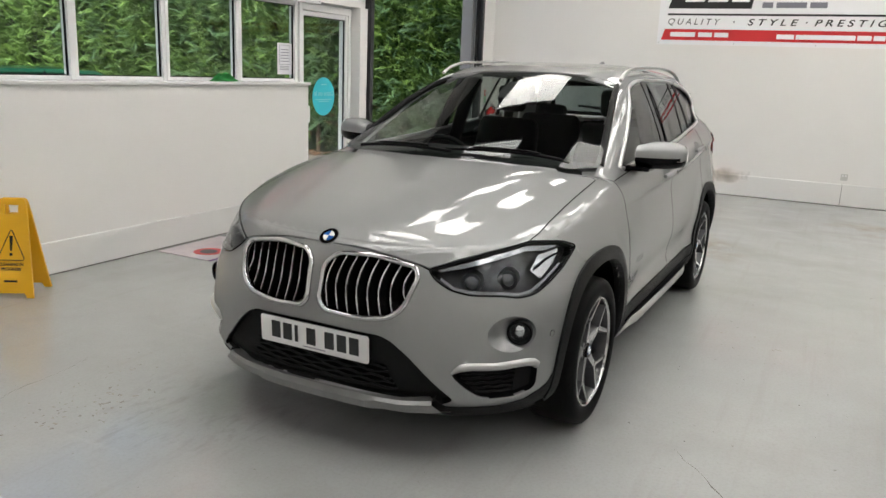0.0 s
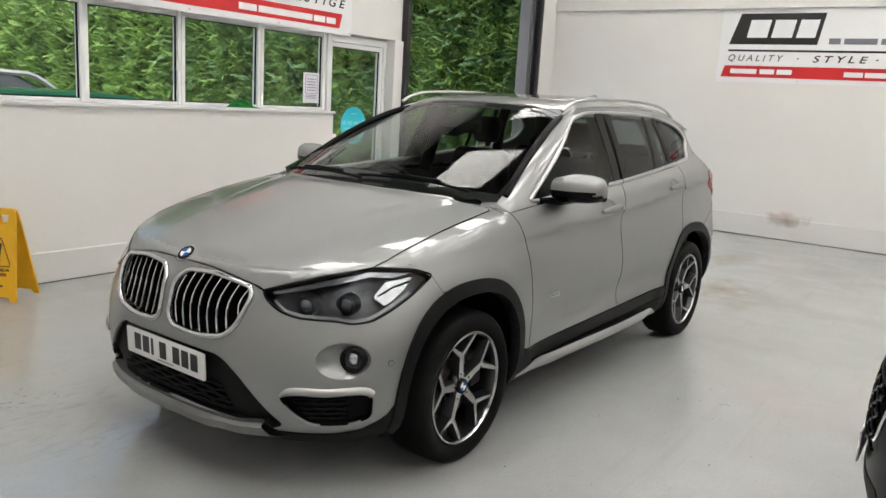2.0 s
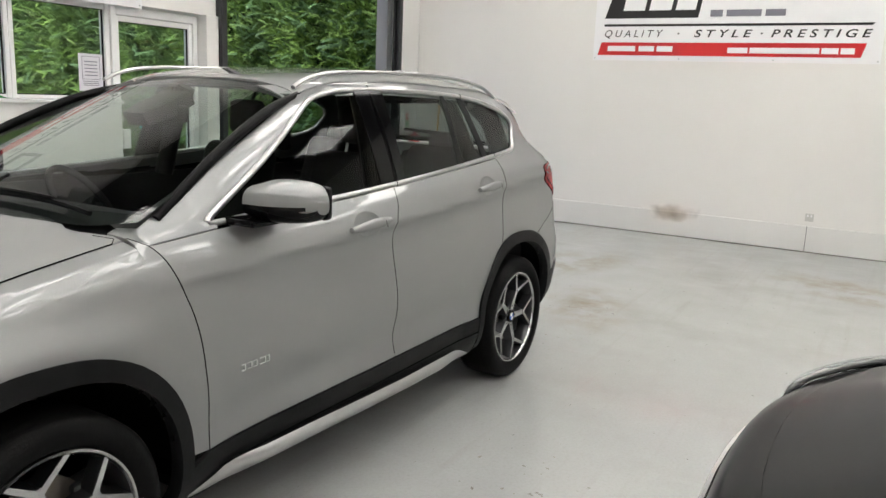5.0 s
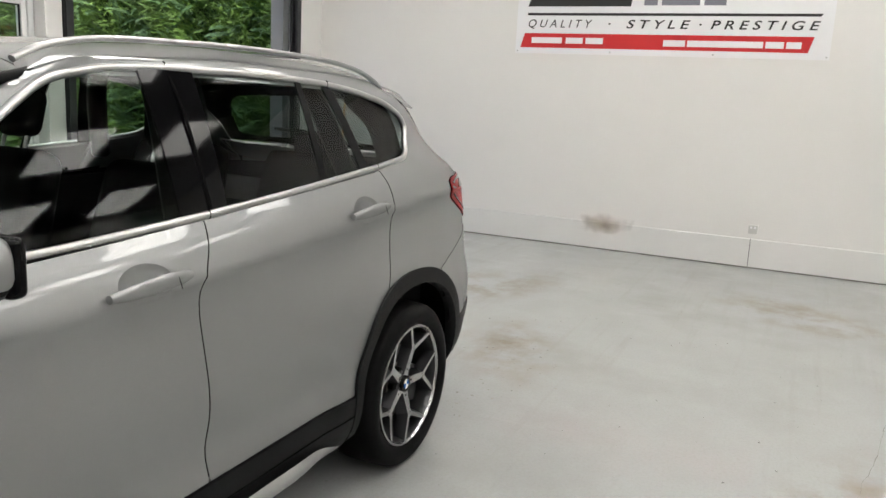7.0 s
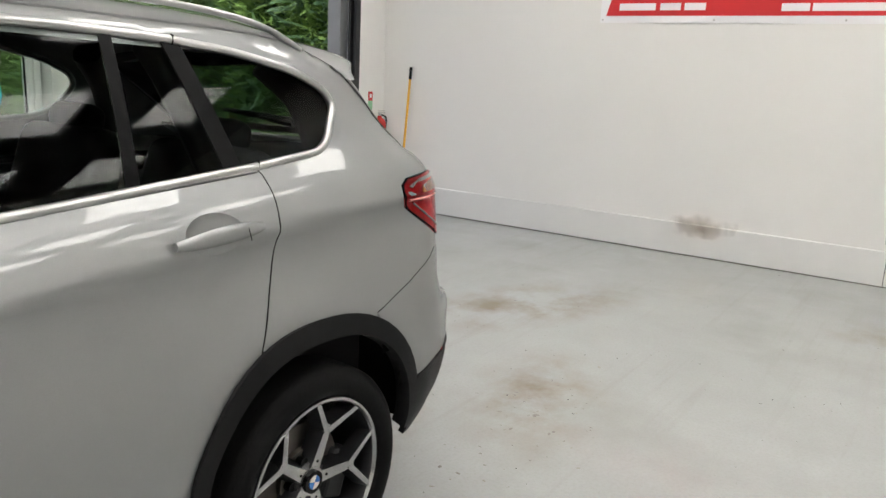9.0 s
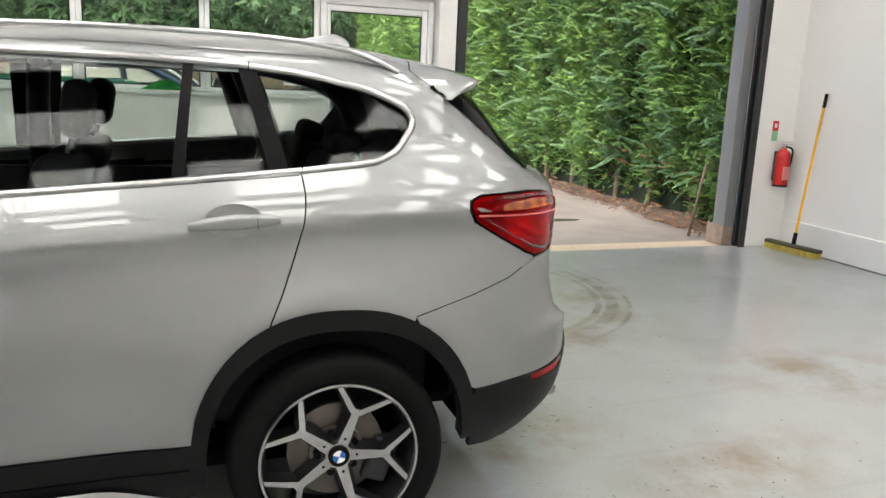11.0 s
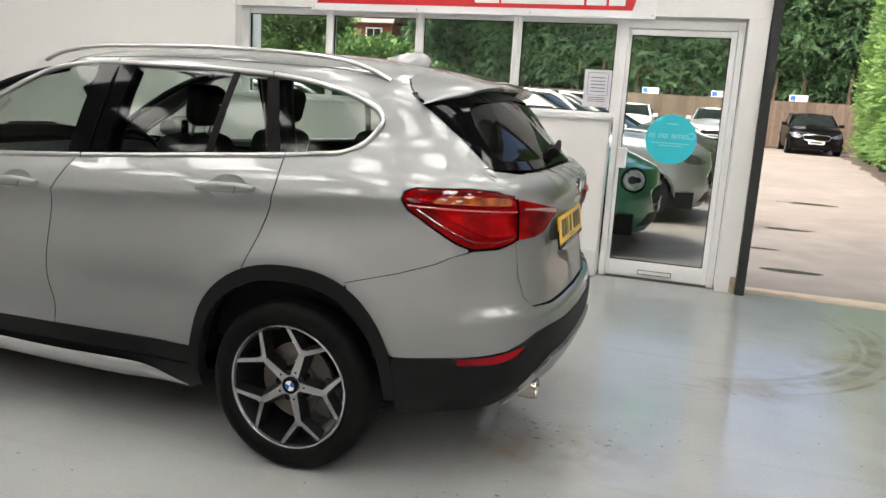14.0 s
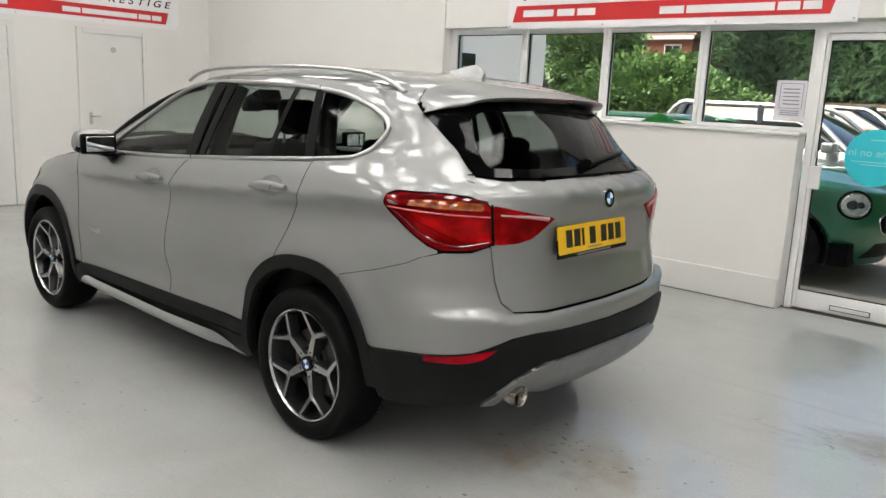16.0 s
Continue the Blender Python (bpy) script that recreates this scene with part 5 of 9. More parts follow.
blade = [(33.8, 0.415), (36.0, 0.448), (52.5, 0.452), (54.0, 0.42), (54.0, 0.33), (50.0, 0.305), (41.0, 0.305), (36.5, 0.36)]
BLADE = [(a / AS, b) for a, b in dense(round_corners([(a * AS, b) for a, b in blade], 0.03, 4), 0.02)]
# bumper skin, left half then right half in one panel
arch_n = []
for x, z in sorted([p for p in arch(AXF, 0.43) if p[0] > AXF + 0.1 and 0.32 < p[1] < 0.768], key=lambda p: p[1]):
    p = SKIN.side(x, z)[0]
    arch_n.append((math.degrees(math.atan2(p[1], p[0] - 2.6)), z))
nose_top = [nz(y, curve_of((0.0, 0.846), (0.2, 0.842), (0.42, 0.805))(y)) for y in (0.40, 0.3, 0.2, 0.1, 0.0)]
bottom = [(0.0, 0.25), (30.0, 0.25), (33.0, 0.262), (46.0, 0.262), (52.0, 0.275), (57.5, 0.325)]
lamp_low = [p for p in lamp[1:10]][::-1]
bear = lambda x, z: (math.degrees(math.atan2(SKIN.side(x, z)[0][1], x - 2.6)), z)
half = bottom + arch_n + [bear(2.868, 0.785), bear(2.882, 0.81), bear(2.899, 0.846)] + lamp_low + [(28.6, 0.792)] + nose_top
full = half + [(-a, b) for a, b in half[::-1][1:-1]]
full = [(a / AS, b) for a, b in dense([(a * AS, b) for a, b in full], 0.03)]
lm = [nz(y, z) for y, z in dense(round_corners(LOWM, 0.03, 3), 0.025)]
both = lambda lp: [lp, [(-a, b) for a, b in lp]]
bumper = sheet("front_bumper", lay([full, lm] + both(kid_nose) + both(FOG) + both(BLADE), SKIN.nose, 0.03, 0, 0.012, AS), SILVER, car)

# bonnet
R5x = lambda y: SKIN.front(y, 0.003 + curve_of((0.0, 0.846), (0.2, 0.842), (0.42, 0.805))(y))[0][0]
hood = [(R5x(y) - 0.001, y) for y in np.linspace(0, 0.40, 9)]
lamp_top3 = [SKIN.nose(a, b)[0] for a, b in [(a, float(np.interp(a, (28.6, 35.0, 44.0, 55.0), (0.797, 0.829, 0.862, 0.892)))) for a in np.linspace(28.6, 54.5, 16)]]
hood += [(p[0] - 0.002, p[1]) for p in lamp_top3] + [(3.05, 0.7315), (2.8, 0.7385), (2.5, 0.7445), (2.338, 0.7445), (2.335, 0.70), (2.383, 0.60), (2.438, 0.40), (2.468, 0.2), (2.473, 0.0)]
hood_full = dense(hood + [(x, -y) for x, y in hood[::-1][1:-1]], 0.012)
bonnet = sheet("bonnet", lay([hood_full], SKIN.top, 0.018, 0.0015, 0.015), SILVER, car)

gap_line = [(p[0] - 0.001, p[1] + 0.0015) for p in lamp_top3[9:]] + [(3.05, 0.7335), (2.8, 0.7405), (2.5, 0.7465), (2.37, 0.7455), (2.345, 0.72), (2.37, 0.66)]
side_parts.append(bead("bonnet_gap", [SKIN.top(x, y)[0] + np.array((0, 0, 0.0005)) for x, y in dense(gap_line, 0.02, False)], 0.0021, INNER, car, n=6))
GRILLECHROME = material("dark_chrome", (0.55, 0.55, 0.56), 0.12, 1.0)
# kidney grilles
for sgn in (1, -1):
    loop3 = [SKIN.front(sgn * y, z) for y, z in KID]
    gr = bead("grille_frame", [p + n * 0.004 for p, n in loop3], 0.011, GRILLECHROME, car, "chrome kidney grille surround", True)
    bm = bmesh.new()
    back = [bm.verts.new(p - np.array((0.07, 0, 0))) for p, n in loop3]
    bm.faces.new(back)
    part("grille_back", bm, INNER, gr, "black grille opening")
    for i in range(8):
        y = 0.062 + i * 0.046
        col = sorted(z for (yy, z), k in [((y, z), 0) for z in np.arange(0.585, 0.84, 0.004)] if inside([(y, z)], [KID])[0])
        if len(col) < 6:
            continue
        pts = [SKIN.front(sgn * (y - 0.02 * math.sin(math.pi * (z - col[0]) / (col[-1] - col[0]))), z)[0] + np.array((-0.012, 0, 0)) for z in np.linspace(col[0] + 0.004, col[-1] - 0.004, 8)]
        sl = bead("grille_bar", pts, 0.0036, GRILLECHROME, gr, "satin silver grille bar", flat=1.0, n=6)
        bm = bmesh.new()
        vs = [[bm.verts.new(p + np.array((-0.004, dy, 0))) for dy in (-0.0045, 0.0045)] + [bm.verts.new(p + np.array((-0.055, dy, 0))) for dy in (0.0045, -0.0045)] for p in pts]
        for a, b in zip(vs, vs[1:]):
            for k in range(4):
                bm.faces.new((a[k], a[(k + 1) % 4], b[(k + 1) % 4], b[k]))
        part("grille_fin", bm, BLACK, sl)

def lip(laid, name, mat, parent):
    """Only the turned-in rim of a laid panel, as one closed wall."""
    bm = bmesh.new()
    vs = {}
    for f in laid[1]:
        if len(f) == 4:
            for i in f:
                if i not in vs:
                    vs[i] = bm.verts.new(laid[0][i])
            bm.faces.new([vs[i] for i in f])
    bmesh.ops.remove_doubles(bm, verts=bm.verts[:], dist=2e-3)
    return part(name, bm, mat, parent, "", True, 60)


# headlamps
def headlamp():
    h = sheet("headlamp", lay([LAMP], SKIN.nose, 0.03, 0.002, 0.01, AS), LAMPGLASS, car, "clear dark-chambered headlamp")
    h.visible_shadow = False
    housing = sheet("lamp_housing", lay([LAMP], SKIN.nose, 0.03, -0.055, 0.0, AS), LAMPGREY, h, "grey lamp housing")
    wall_p = lay([LAMP], SKIN.nose, 0.05, -0.002, 0.055, AS)
    lip(wall_p, "lamp_wall", BLACK, h)
    for a, b in ((39.0, 0.765), (48.5, 0.770)):
        p, nrm = SKIN.nose(a, b)
        d = Vector((1, 0.25, -0.05)).normalized()
        bm = bmesh.new()
        c0 = Vector(p) - Vector(nrm) * 0.045
        cyl(bm, c0 - d * 0.03, c0 + d * 0.018, 0.042, 0.040, n=28)
        pj = part("projector", bm, LAMPGREY, h, "grey projector barrel", True, 40)
        bm = bmesh.new()
        bmesh.ops.create_uvsphere(bm, u_segments=20, v_segments=12, radius=0.033, matrix=Matrix.Translation(c0 + d * 0.002))
        part("projector_lens", bm, material("projector_lens", (0.03, 0.032, 0.04), 0.03, 0.2, coat=1.0), pj, "clear projector lens", True)
    sheet("side_reflector", lay([dense(round_corners([(54.5 * AS, 0.79), (58.0 * AS, 0.842), (66.0 * AS, 0.856), (63.0 * AS, 0.812), (57.5 * AS, 0.755)], 0.012, 3), 0.02)], lambda a, b: SKIN.nose(a / AS, b), 0.02, -0.03, 0.006), material("faceted_chrome", (0.6, 0.6, 0.62), 0.15, 1.0, bump=1.0, bscale=40), h, "faceted chrome reflector")
    def strip(name, top, low, lift, mat, label):
        lp = dense([(a * AS, b) for a, b in top + low[::-1]], 0.015)
        sheet(name, lay([lp], lambda a, b: SKIN.nose(a / AS, b), 0.015, lift, 0.012), mat, h, label)
    strip("brow", [(30.5, 0.798), (35.5, 0.816), (44, 0.847), (54, 0.876), (64.5, 0.866)], [(31.0, 0.790), (36, 0.804), (45, 0.832), (53.5, 0.858), (60, 0.853)], -0.012, LAMPCHROME, "bright chrome lamp brow")
    strip("lower_trim", [(31.5, 0.774), (34.4, 0.740), (38.0, 0.728), (46, 0.721), (49.3, 0.712), (53.0, 0.719), (57.5, 0.750), (63.5, 0.803)], [(31.2, 0.765), (34.0, 0.732), (37.7, 0.717), (46, 0.710), (49.3, 0.700), (53.4, 0.708), (58.3, 0.742), (64.5, 0.797)], -0.016, LAMPCHROME, "chrome strip along the lamp foot")
    bead("reflector_rib", [p - n * 0.024 for p, n in [SKIN.nose(a, b) for a, b in ((56, 0.795), (60, 0.822), (64.5, 0.838))]], 0.004, BLACK, h, "black reflector rib")
    bead("lamp_edge", [SKIN.nose(a, b)[0] + SKIN.nose(a, b)[1] * 0.001 for a, b in LAMP], 0.004, GLOSSBLACK, h, "black lamp seal", True)
    return h


side_parts.append(headlamp())

# fog lamp in a dished recess
def fog():
    p0, n0 = SKIN.nose(FOGC[0] + 1.5, FOGC[1])
    def bowl(a, b):
        r = math.hypot((a - FOGC[0]) * AS / 0.092, (b - FOGC[1]) / 0.068)
        return -0.042 * max(0, 1 - r * r) ** 0.8
    f = sheet("fog_recess", lay([FOG], SKIN.nose, 0.012, 0, 0, AS, dish=bowl), SILVER, car)
    d = Vector((1, 0.35, 0)).normalized()
    c = Vector(p0) - d * 0.015
    bm = bmesh.new()
    rows = []
    for r, h in ((0.050, -0.03), (0.050, 0.004), (0.047, 0.009), (0.041, 0.008), (0.036, -0.012)):
        side = d.cross(Vector((0, 0, 1))).normalized()
        upv = side.cross(d)
        rows.append([bm.verts.new(c + d * h + side * r * math.cos(2 * math.pi * k / 28) + upv * r * math.sin(2 * math.pi * k / 28)) for k in range(28)])
    for a, b in zip(rows, rows[1:]):
        for k in range(28):
            bm.faces.new((a[k], a[(k + 1) % 28], b[(k + 1) % 28], b[k]))
    bmesh.ops.recalc_face_normals(bm, faces=bm.faces[:])
    part("fog_bezel", bm, BLACK, f, "black fog lamp bezel", True, 40)
    bm = bmesh.new()
    cyl(bm, c - d * 0.03, c - d * 0.010, 0.036, n=28)
    part("fog_reflector", bm, material("fog_lamp_grey", (0.06, 0.06, 0.062), 0.4, 0.4), f, "grey lamp bowl")
    bm = bmesh.new()
    bmesh.ops.create_uvsphere(bm, u_segments=20, v_segments=12, radius=1, matrix=Matrix.Translation(c - d * 0.008 + Vector((0, 0, 0.004))) @ d.to_track_quat('Z', 'Y').to_matrix().to_4x4() @ Matrix.Diagonal((0.021, 0.026, 0.007, 1)))
    part("fog_bulb", bm, material("faceted_reflector", (0.75, 0.75, 0.76), 0.12, 1.0, bump=1.0, bscale=60), f, "bright faceted bulb bowl", True)
    bm = bmesh.new()
    bmesh.ops.create_uvsphere(bm, u_segments=24, v_segments=12, radius=1, matrix=Matrix.Translation(c) @ d.to_track_quat('Z', 'Y').to_matrix().to_4x4() @ Matrix.Diagonal((0.039, 0.039, 0.010, 1)))
    part("fog_lens", bm, LAMPGLASS, f, "clear fog lamp lens", True).visible_shadow = False
    return f


side_parts.append(fog())

# small round sensor in the bumper by the arch
p, nr = SKIN.nose(57.8, 0.545)
p, nr = Vector(p), Vector(nr)
bm = bmesh.new()
cyl(bm, p - nr * 0.004, p + nr * 0.0016, 0.0115, n=20)
ps = part("parking_sensor", bm, SILVER, car, "small round parking sensor", True, 40)
bead("sensor_gap", [p + nr * 0.0006 + (nr.cross(Vector((0, 0, 1))).normalized() * math.cos(t) + Vector((0, 0, 1)) * math.sin(t)) * 0.0122 for t in np.linspace(0, 2 * math.pi, 21)[:-1]], 0.001, INNER, ps, "", True, n=5)
side_parts.append(ps)

# side intakes with a silver blade over them
def intake():
    it = sheet("side_intake", lay([BLADE], SKIN.nose, 0.03, -0.05, 0.0, AS), BLACK, car, "black mesh side intake")
    w = lay([BLADE], SKIN.nose, 0.05, -0.001, 0.05, AS)
    lip(w, "intake_wall", BLACK, it)
    top = [SKIN.nose(a, b) for a, b in ((34.2, 0.417), (36.2, 0.440), (44, 0.443), (52.5, 0.444), (53.8, 0.43))]
    bead("blade", spline([p + n * 0.002 for p, n in top], 5), lambda t: 0.005 + 0.011 * min(1, 4 * t), SILLSILVER, it, "satin silver blade", flat=0.8)
    foot = [SKIN.nose(a, b) for a, b in ((41.0, 0.300), (46, 0.297), (51, 0.302), (53.5, 0.33))]
    sheet("blank_panel", lay([[(49.0, 0.315), (53.2, 0.335), (53.2, 0.425), (49.0, 0.425)]], SKIN.nose, 0.03, -0.02, 0.02, AS), BLACK, it)
    for k in range(5):
        z = 0.318 + 0.022 * k
        line = [(a, z + 0.003 * math.sin(a * 1.6 + k * 2)) for a in np.linspace(40 - 1.2 * k, 49, 12)]
        bead("mesh_bar", [SKIN.nose(a, b)[0] - SKIN.nose(a, b)[1] * 0.028 for a, b in line], 0.005, CLAD, it, n=5)
    return it


side_parts.append(intake())

# lower middle: black intake with honeycomb bars, plate
lo = sheet("lower_intake", lay([dense(round_corners(LOWM, 0.03, 3), 0.03)], SKIN.front, 0.03, -0.03, 0), CLAD, car, "black plastic lower intake")
w = lay([dense(round_corners(LOWM, 0.03, 3), 0.03)], SKIN.front, 0.06, -0.001, 0.035)
lip(w, "intake_wall", CLAD, lo)
sheet("mesh_recess", lay([dense([(-0.36, 0.315), (0.36, 0.315), (0.30, 0.41), (-0.30, 0.41)], 0.03)], SKIN.front, 0.04, -0.028, 0), INNER, lo)
for k in range(5):
    z = 0.322 + 0.021 * k
    pts = [SKIN.front(y, z + 0.004 * math.sin(y * 55 + k * 3.14))[0] - np.array((0.018, 0, 0)) for y in np.linspace(-0.36 + 0.012 * k, 0.36 - 0.012 * k, 60)]
    bead("mesh_bar", pts, 0.0045, CLAD, lo, n=5)
bm = bmesh.new()
rows = []
step_in = lambda v: max(0.0, min(1.0, v / 0.02))
for i in range(41):
    y = -0.545 + 1.09 * i / 40
    up = 0.010 * max(0, abs(y) - 0.42) / 0.1 - 0.022
    drop = 0.008 * step_in(0.30 - abs(y))
    row = []
    for dx, z, f in ((-0.03, 0.308, 0.91), (0.012, 0.304, 0.91), (0.026, 0.292, 0.925), (0.020, 0.262, 0.985), (-0.03, 0.244, 1.0), (-0.09, 0.238, 1.0)):
        row.append(bm.verts.new((SKIN.front(y * f, 0.285)[0][0] + dx, y * f, z + up - (drop if z < 0.3 else 0))))
    rows.append(row)
for a, b in zip(rows, rows[1:]):
    for k in range(5):
        bm.faces.new((a[k], a[k + 1], b[k + 1], b[k]))
bmesh.ops.recalc_face_normals(bm, faces=bm.faces[:])
part("chin_guard", bm, material("satin_grey_guard", (0.24, 0.24, 0.242), 0.36, 0.7, var=0.15, scale=14), car, "satin silver lower guard", True, 35)
# black lower corners
cor = [(29.5, 0.205), (55.0, 0.205), (58.5, 0.25), (59.5, 0.33), (59.3, 0.375), (57.5, 0.335), (52.0, 0.28), (46.0, 0.266), (33.5, 0.266), (31.0, 0.30), (29.8, 0.285)]
side_parts.append(sheet("corner_cladding", lay([[(a / AS, b) for a, b in dense([(a * AS, b) for a, b in cor], 0.03)]], SKIN.nose, 0.03, 0.004, 0.03, AS), CLAD, car, "black plastic bumper corner"))
sheet("under_lip", lay([[(a / AS, b) for a, b in dense([(-32 * AS, 0.21), (32 * AS, 0.21), (32 * AS, 0.26), (-32 * AS, 0.26)], 0.04)]], SKIN.nose, 0.04, -0.02, 0.0, AS), CLAD, car)


# number plates: their characters are plain bars
def plate(name, m, mat, label):
    pl = part(name, prism(bmesh.new(), round_corners([(-0.26, 0), (0.26, 0), (0.26, 0.111), (-0.26, 0.111)], 0.01, 3), 0.0, -0.006), mat, car, label)
    pl.matrix_basis = m
    for i in range(7):
        x = -0.205 + 0.058 * i + (0.03 if i > 3 else 0)
        w = 0.044 if i != 2 else 0.016
        part("plate_bar", prism(bmesh.new(), [(x, 0.024), (x + w, 0.024), (x + w, 0.094), (x, 0.094)], -0.0061, -0.0072), SIGNBLACK, pl)
    part("small_print_bar", prism(bmesh.new(), [(-0.05, 0.01), (0.06, 0.01), (0.06, 0.014), (-0.05, 0.014)], -0.0061, -0.0072), INK, pl)
    return pl


plate("number_plate", Matrix.Translation((3.528, 0.0, 0.418)) @ Matrix.Rotation(radians(90), 4, 'Z') @ Matrix.Rotation(radians(3), 4, 'X'), PLATEWHITE, "white front number plate")


def roundel(m, r):
    """Round enamel badge, plain blue and white quarters in a black and chrome ring."""
    bm = bmesh.new()
    cyl(bm, (0, 0, -0.006), (0, 0, 0.003), r, n=36)
    b = part("badge", bm, CHROME, car, "round badge with chrome rim")
    b.matrix_basis = m
    bm = bmesh.new()
    cyl(bm, (0, 0, 0.003), (0, 0, 0.0045), r * 0.92, n=36)
    part("badge_ring", bm, GLOSSBLACK, b)
    for k in range(4):
        bm = bmesh.new()
        pts = [(0, 0)] + [(r * 0.58 * math.cos(a), r * 0.58 * math.sin(a)) for a in np.linspace(k * math.pi / 2, (k + 1) * math.pi / 2, 9)]
        prism(bm, pts, 0.0045, 0.006, "xy")
        part("badge_quarter", bm, BADGEBLUE if k % 2 else PLATEWHITE, b)
    return b


p, nrm = SKIN.top(3.425, 0.0)
roundel(Matrix.Translation(Vector((3.432, 0, p[2] + 0.004))) @ Vector((0.62, 0, 0.78)).to_track_quat('Z', 'Y').to_matrix().to_4x4(), 0.041)

# ---- windscreen, roof, rear ----
def at_z(y_sign, f):
    return f


ws = [(1.42, 0.555), (1.66, 0.615), (1.88, 0.66), (2.1, 0.70), (2.265, 0.725)]
low_ws = [(2.36, 0.60), (2.43, 0.4), (2.47, 0.2), (2.48, 0.0)]
top_ws = [(1.372, 0.0), (1.37, 0.2), (1.372, 0.38), (1.38, 0.5)]
half = ws + low_ws
loop = half + [(x, -y) for x, y in half[::-1][1:]] + [(x, -y) for x, y in top_ws[::-1]] + top_ws[1:]
def smooth_screen():
    """An even bowed surface through the windscreen: z from x and y."""
    pts = [SKIN.top(x, y)[0] for x in np.linspace(1.4, 2.46, 30) for y in np.linspace(0, 0.7, 22) if inside([(x, y)], [loop])[0]]
    b = lambda x, y: np.array((1, x, x * x, y * y, x * y * y))
    k = np.linalg.lstsq(np.array([b(p[0], p[1]) for p in pts]), np.array([p[2] for p in pts]), rcond=None)[0]
    def f(x, y):
        dx = np.array((0, 1, 2 * x, 0, y * y))
        dy = np.array((0, 0, 0, 2 * y, 2 * x * y))
        n = np.array((-(k @ dx), -(k @ dy), 1.0))
        return np.array((x, y, k @ b(x, y))), n / np.linalg.norm(n)
    return f


SCREENTOP = smooth_screen()
screen = sheet("windscreen", lay([dense(loop, 0.05)], SCREENTOP, 0.03, -0.004, 0.005), SCREEN, car, "large raked windscreen")
screen.visible_shadow = False
# black screen border
def band(loop, k):
    c = np.mean(loop, axis=0)
    return [tuple(np.array(p) + (c - np.array(p)) * k * np.array((1.0, 1.0))) for p in loop]


inner_half = [(1.46, 0.54), (1.66, 0.597), (1.88, 0.643), (2.1, 0.683), (2.24, 0.70)]
inner_low = [(2.30, 0.55), (2.37, 0.35), (2.40, 0.0)]
inner_top = [(1.44, 0.0), (1.435, 0.3), (1.44, 0.45)]
il = inner_half + inner_low + [(x, -y) for x, y in (inner_half + inner_low)[::-1][1:]] + [(x, -y) for x, y in inner_top[::-1]] + inner_top[1:]
sheet("screen_border", lay([dense(loop, 0.05), dense(il, 0.05)], SCREENTOP, 0.05, -0.006, 0.0), BLACK, screen, "black printed glass border")
for y0, y1, x0, x1 in ((0.60, -0.02, 2.33, 2.41), (0.02, -0.55, 2.43, 2.37)):
    pts = [(x0 + (x1 - x0) * t, y0 + (y1 - y0) * t) for t in np.linspace(0, 1, 14)]
    wp = bead("wiper", [SKIN.top(x, y)[0] + SKIN.top(x, y)[1] * 0.016 for x, y in pts], 0.008, BLACK, car, "black windscreen wiper", n=6)
    bead("wiper_arm", [SKIN.top(x - 0.0, y)[0] + SKIN.top(x, y)[1] * 0.03 for x, y in pts[3:11]], 0.006, BLACK, wp, n=6)
sheet("cowl", lay([dense([(2.30, -0.72), (2.30, 0.72), (2.42, 0.60), (2.50, 0.3), (2.51, 0), (2.50, -0.3), (2.42, -0.60)], 0.05)], SKIN.top, 0.06, -0.022, 0.0), BLACK, car, "black plastic cowl")

# roof panel and its spoiler
RX = [(1.368, 0.0), (1.366, 0.2), (1.368, 0.38), (1.378, 0.5), (1.40, 0.545), (1.2, 0.553), (0.7, 0.562), (0.2, 0.562), (-0.2, 0.555), (-0.275, 0.55), (-0.31, 0.4), (-0.325, 0.2), (-0.33, 0.0)]
rf = sheet("roof", lay([dense(RX + [(x, -y) for x, y in RX[::-1][1:-1]], 0.05)], SKIN.top, 0.05, 0.0, 0.01), SILVER, car)
side_parts.append(sheet("roof_gutter", lay([dense([(1.40, 0.548), (1.2, 0.556), (0.7, 0.565), (0.2, 0.565), (-0.26, 0.558), (-0.26, 0.60), (0.2, 0.62), (0.7, 0.62), (1.2, 0.60), (1.42, 0.575)], 0.05)], SKIN.top, 0.04, -0.004, 0.0), SILVER, car))
bm = bmesh.new()
rows = []
gap_x = lambda y: float(np.interp(y, (0, 0.2, 0.4, 0.55, 0.6), (-0.3345, -0.3295, -0.3145, -0.2795, -0.272)))
half_rows = []
trail = lambda y: (float(np.interp(y, (0, 0.2, 0.36, 0.47, 0.51, 0.545, 0.56), (-0.580, -0.579, -0.573, -0.560, -0.548, -0.531, -0.515))), float(np.interp(y, (0, 0.2, 0.36, 0.47, 0.51, 0.545, 0.56), (1.506, 1.505, 1.501, 1.492, 1.486, 1.478, 1.472))))
for y in (0.0, 0.06, 0.12, 0.18, 0.24, 0.3, 0.36, 0.42, 0.46, 0.495):
    half_rows.append(((gap_x(y), y, SKIN.top(gap_x(y), y)[0][2] + 0.001), (trail(y)[0], y * (1 - 0.08 * (y / 0.56) ** 2), trail(y)[1]), (0, 0, 1)))
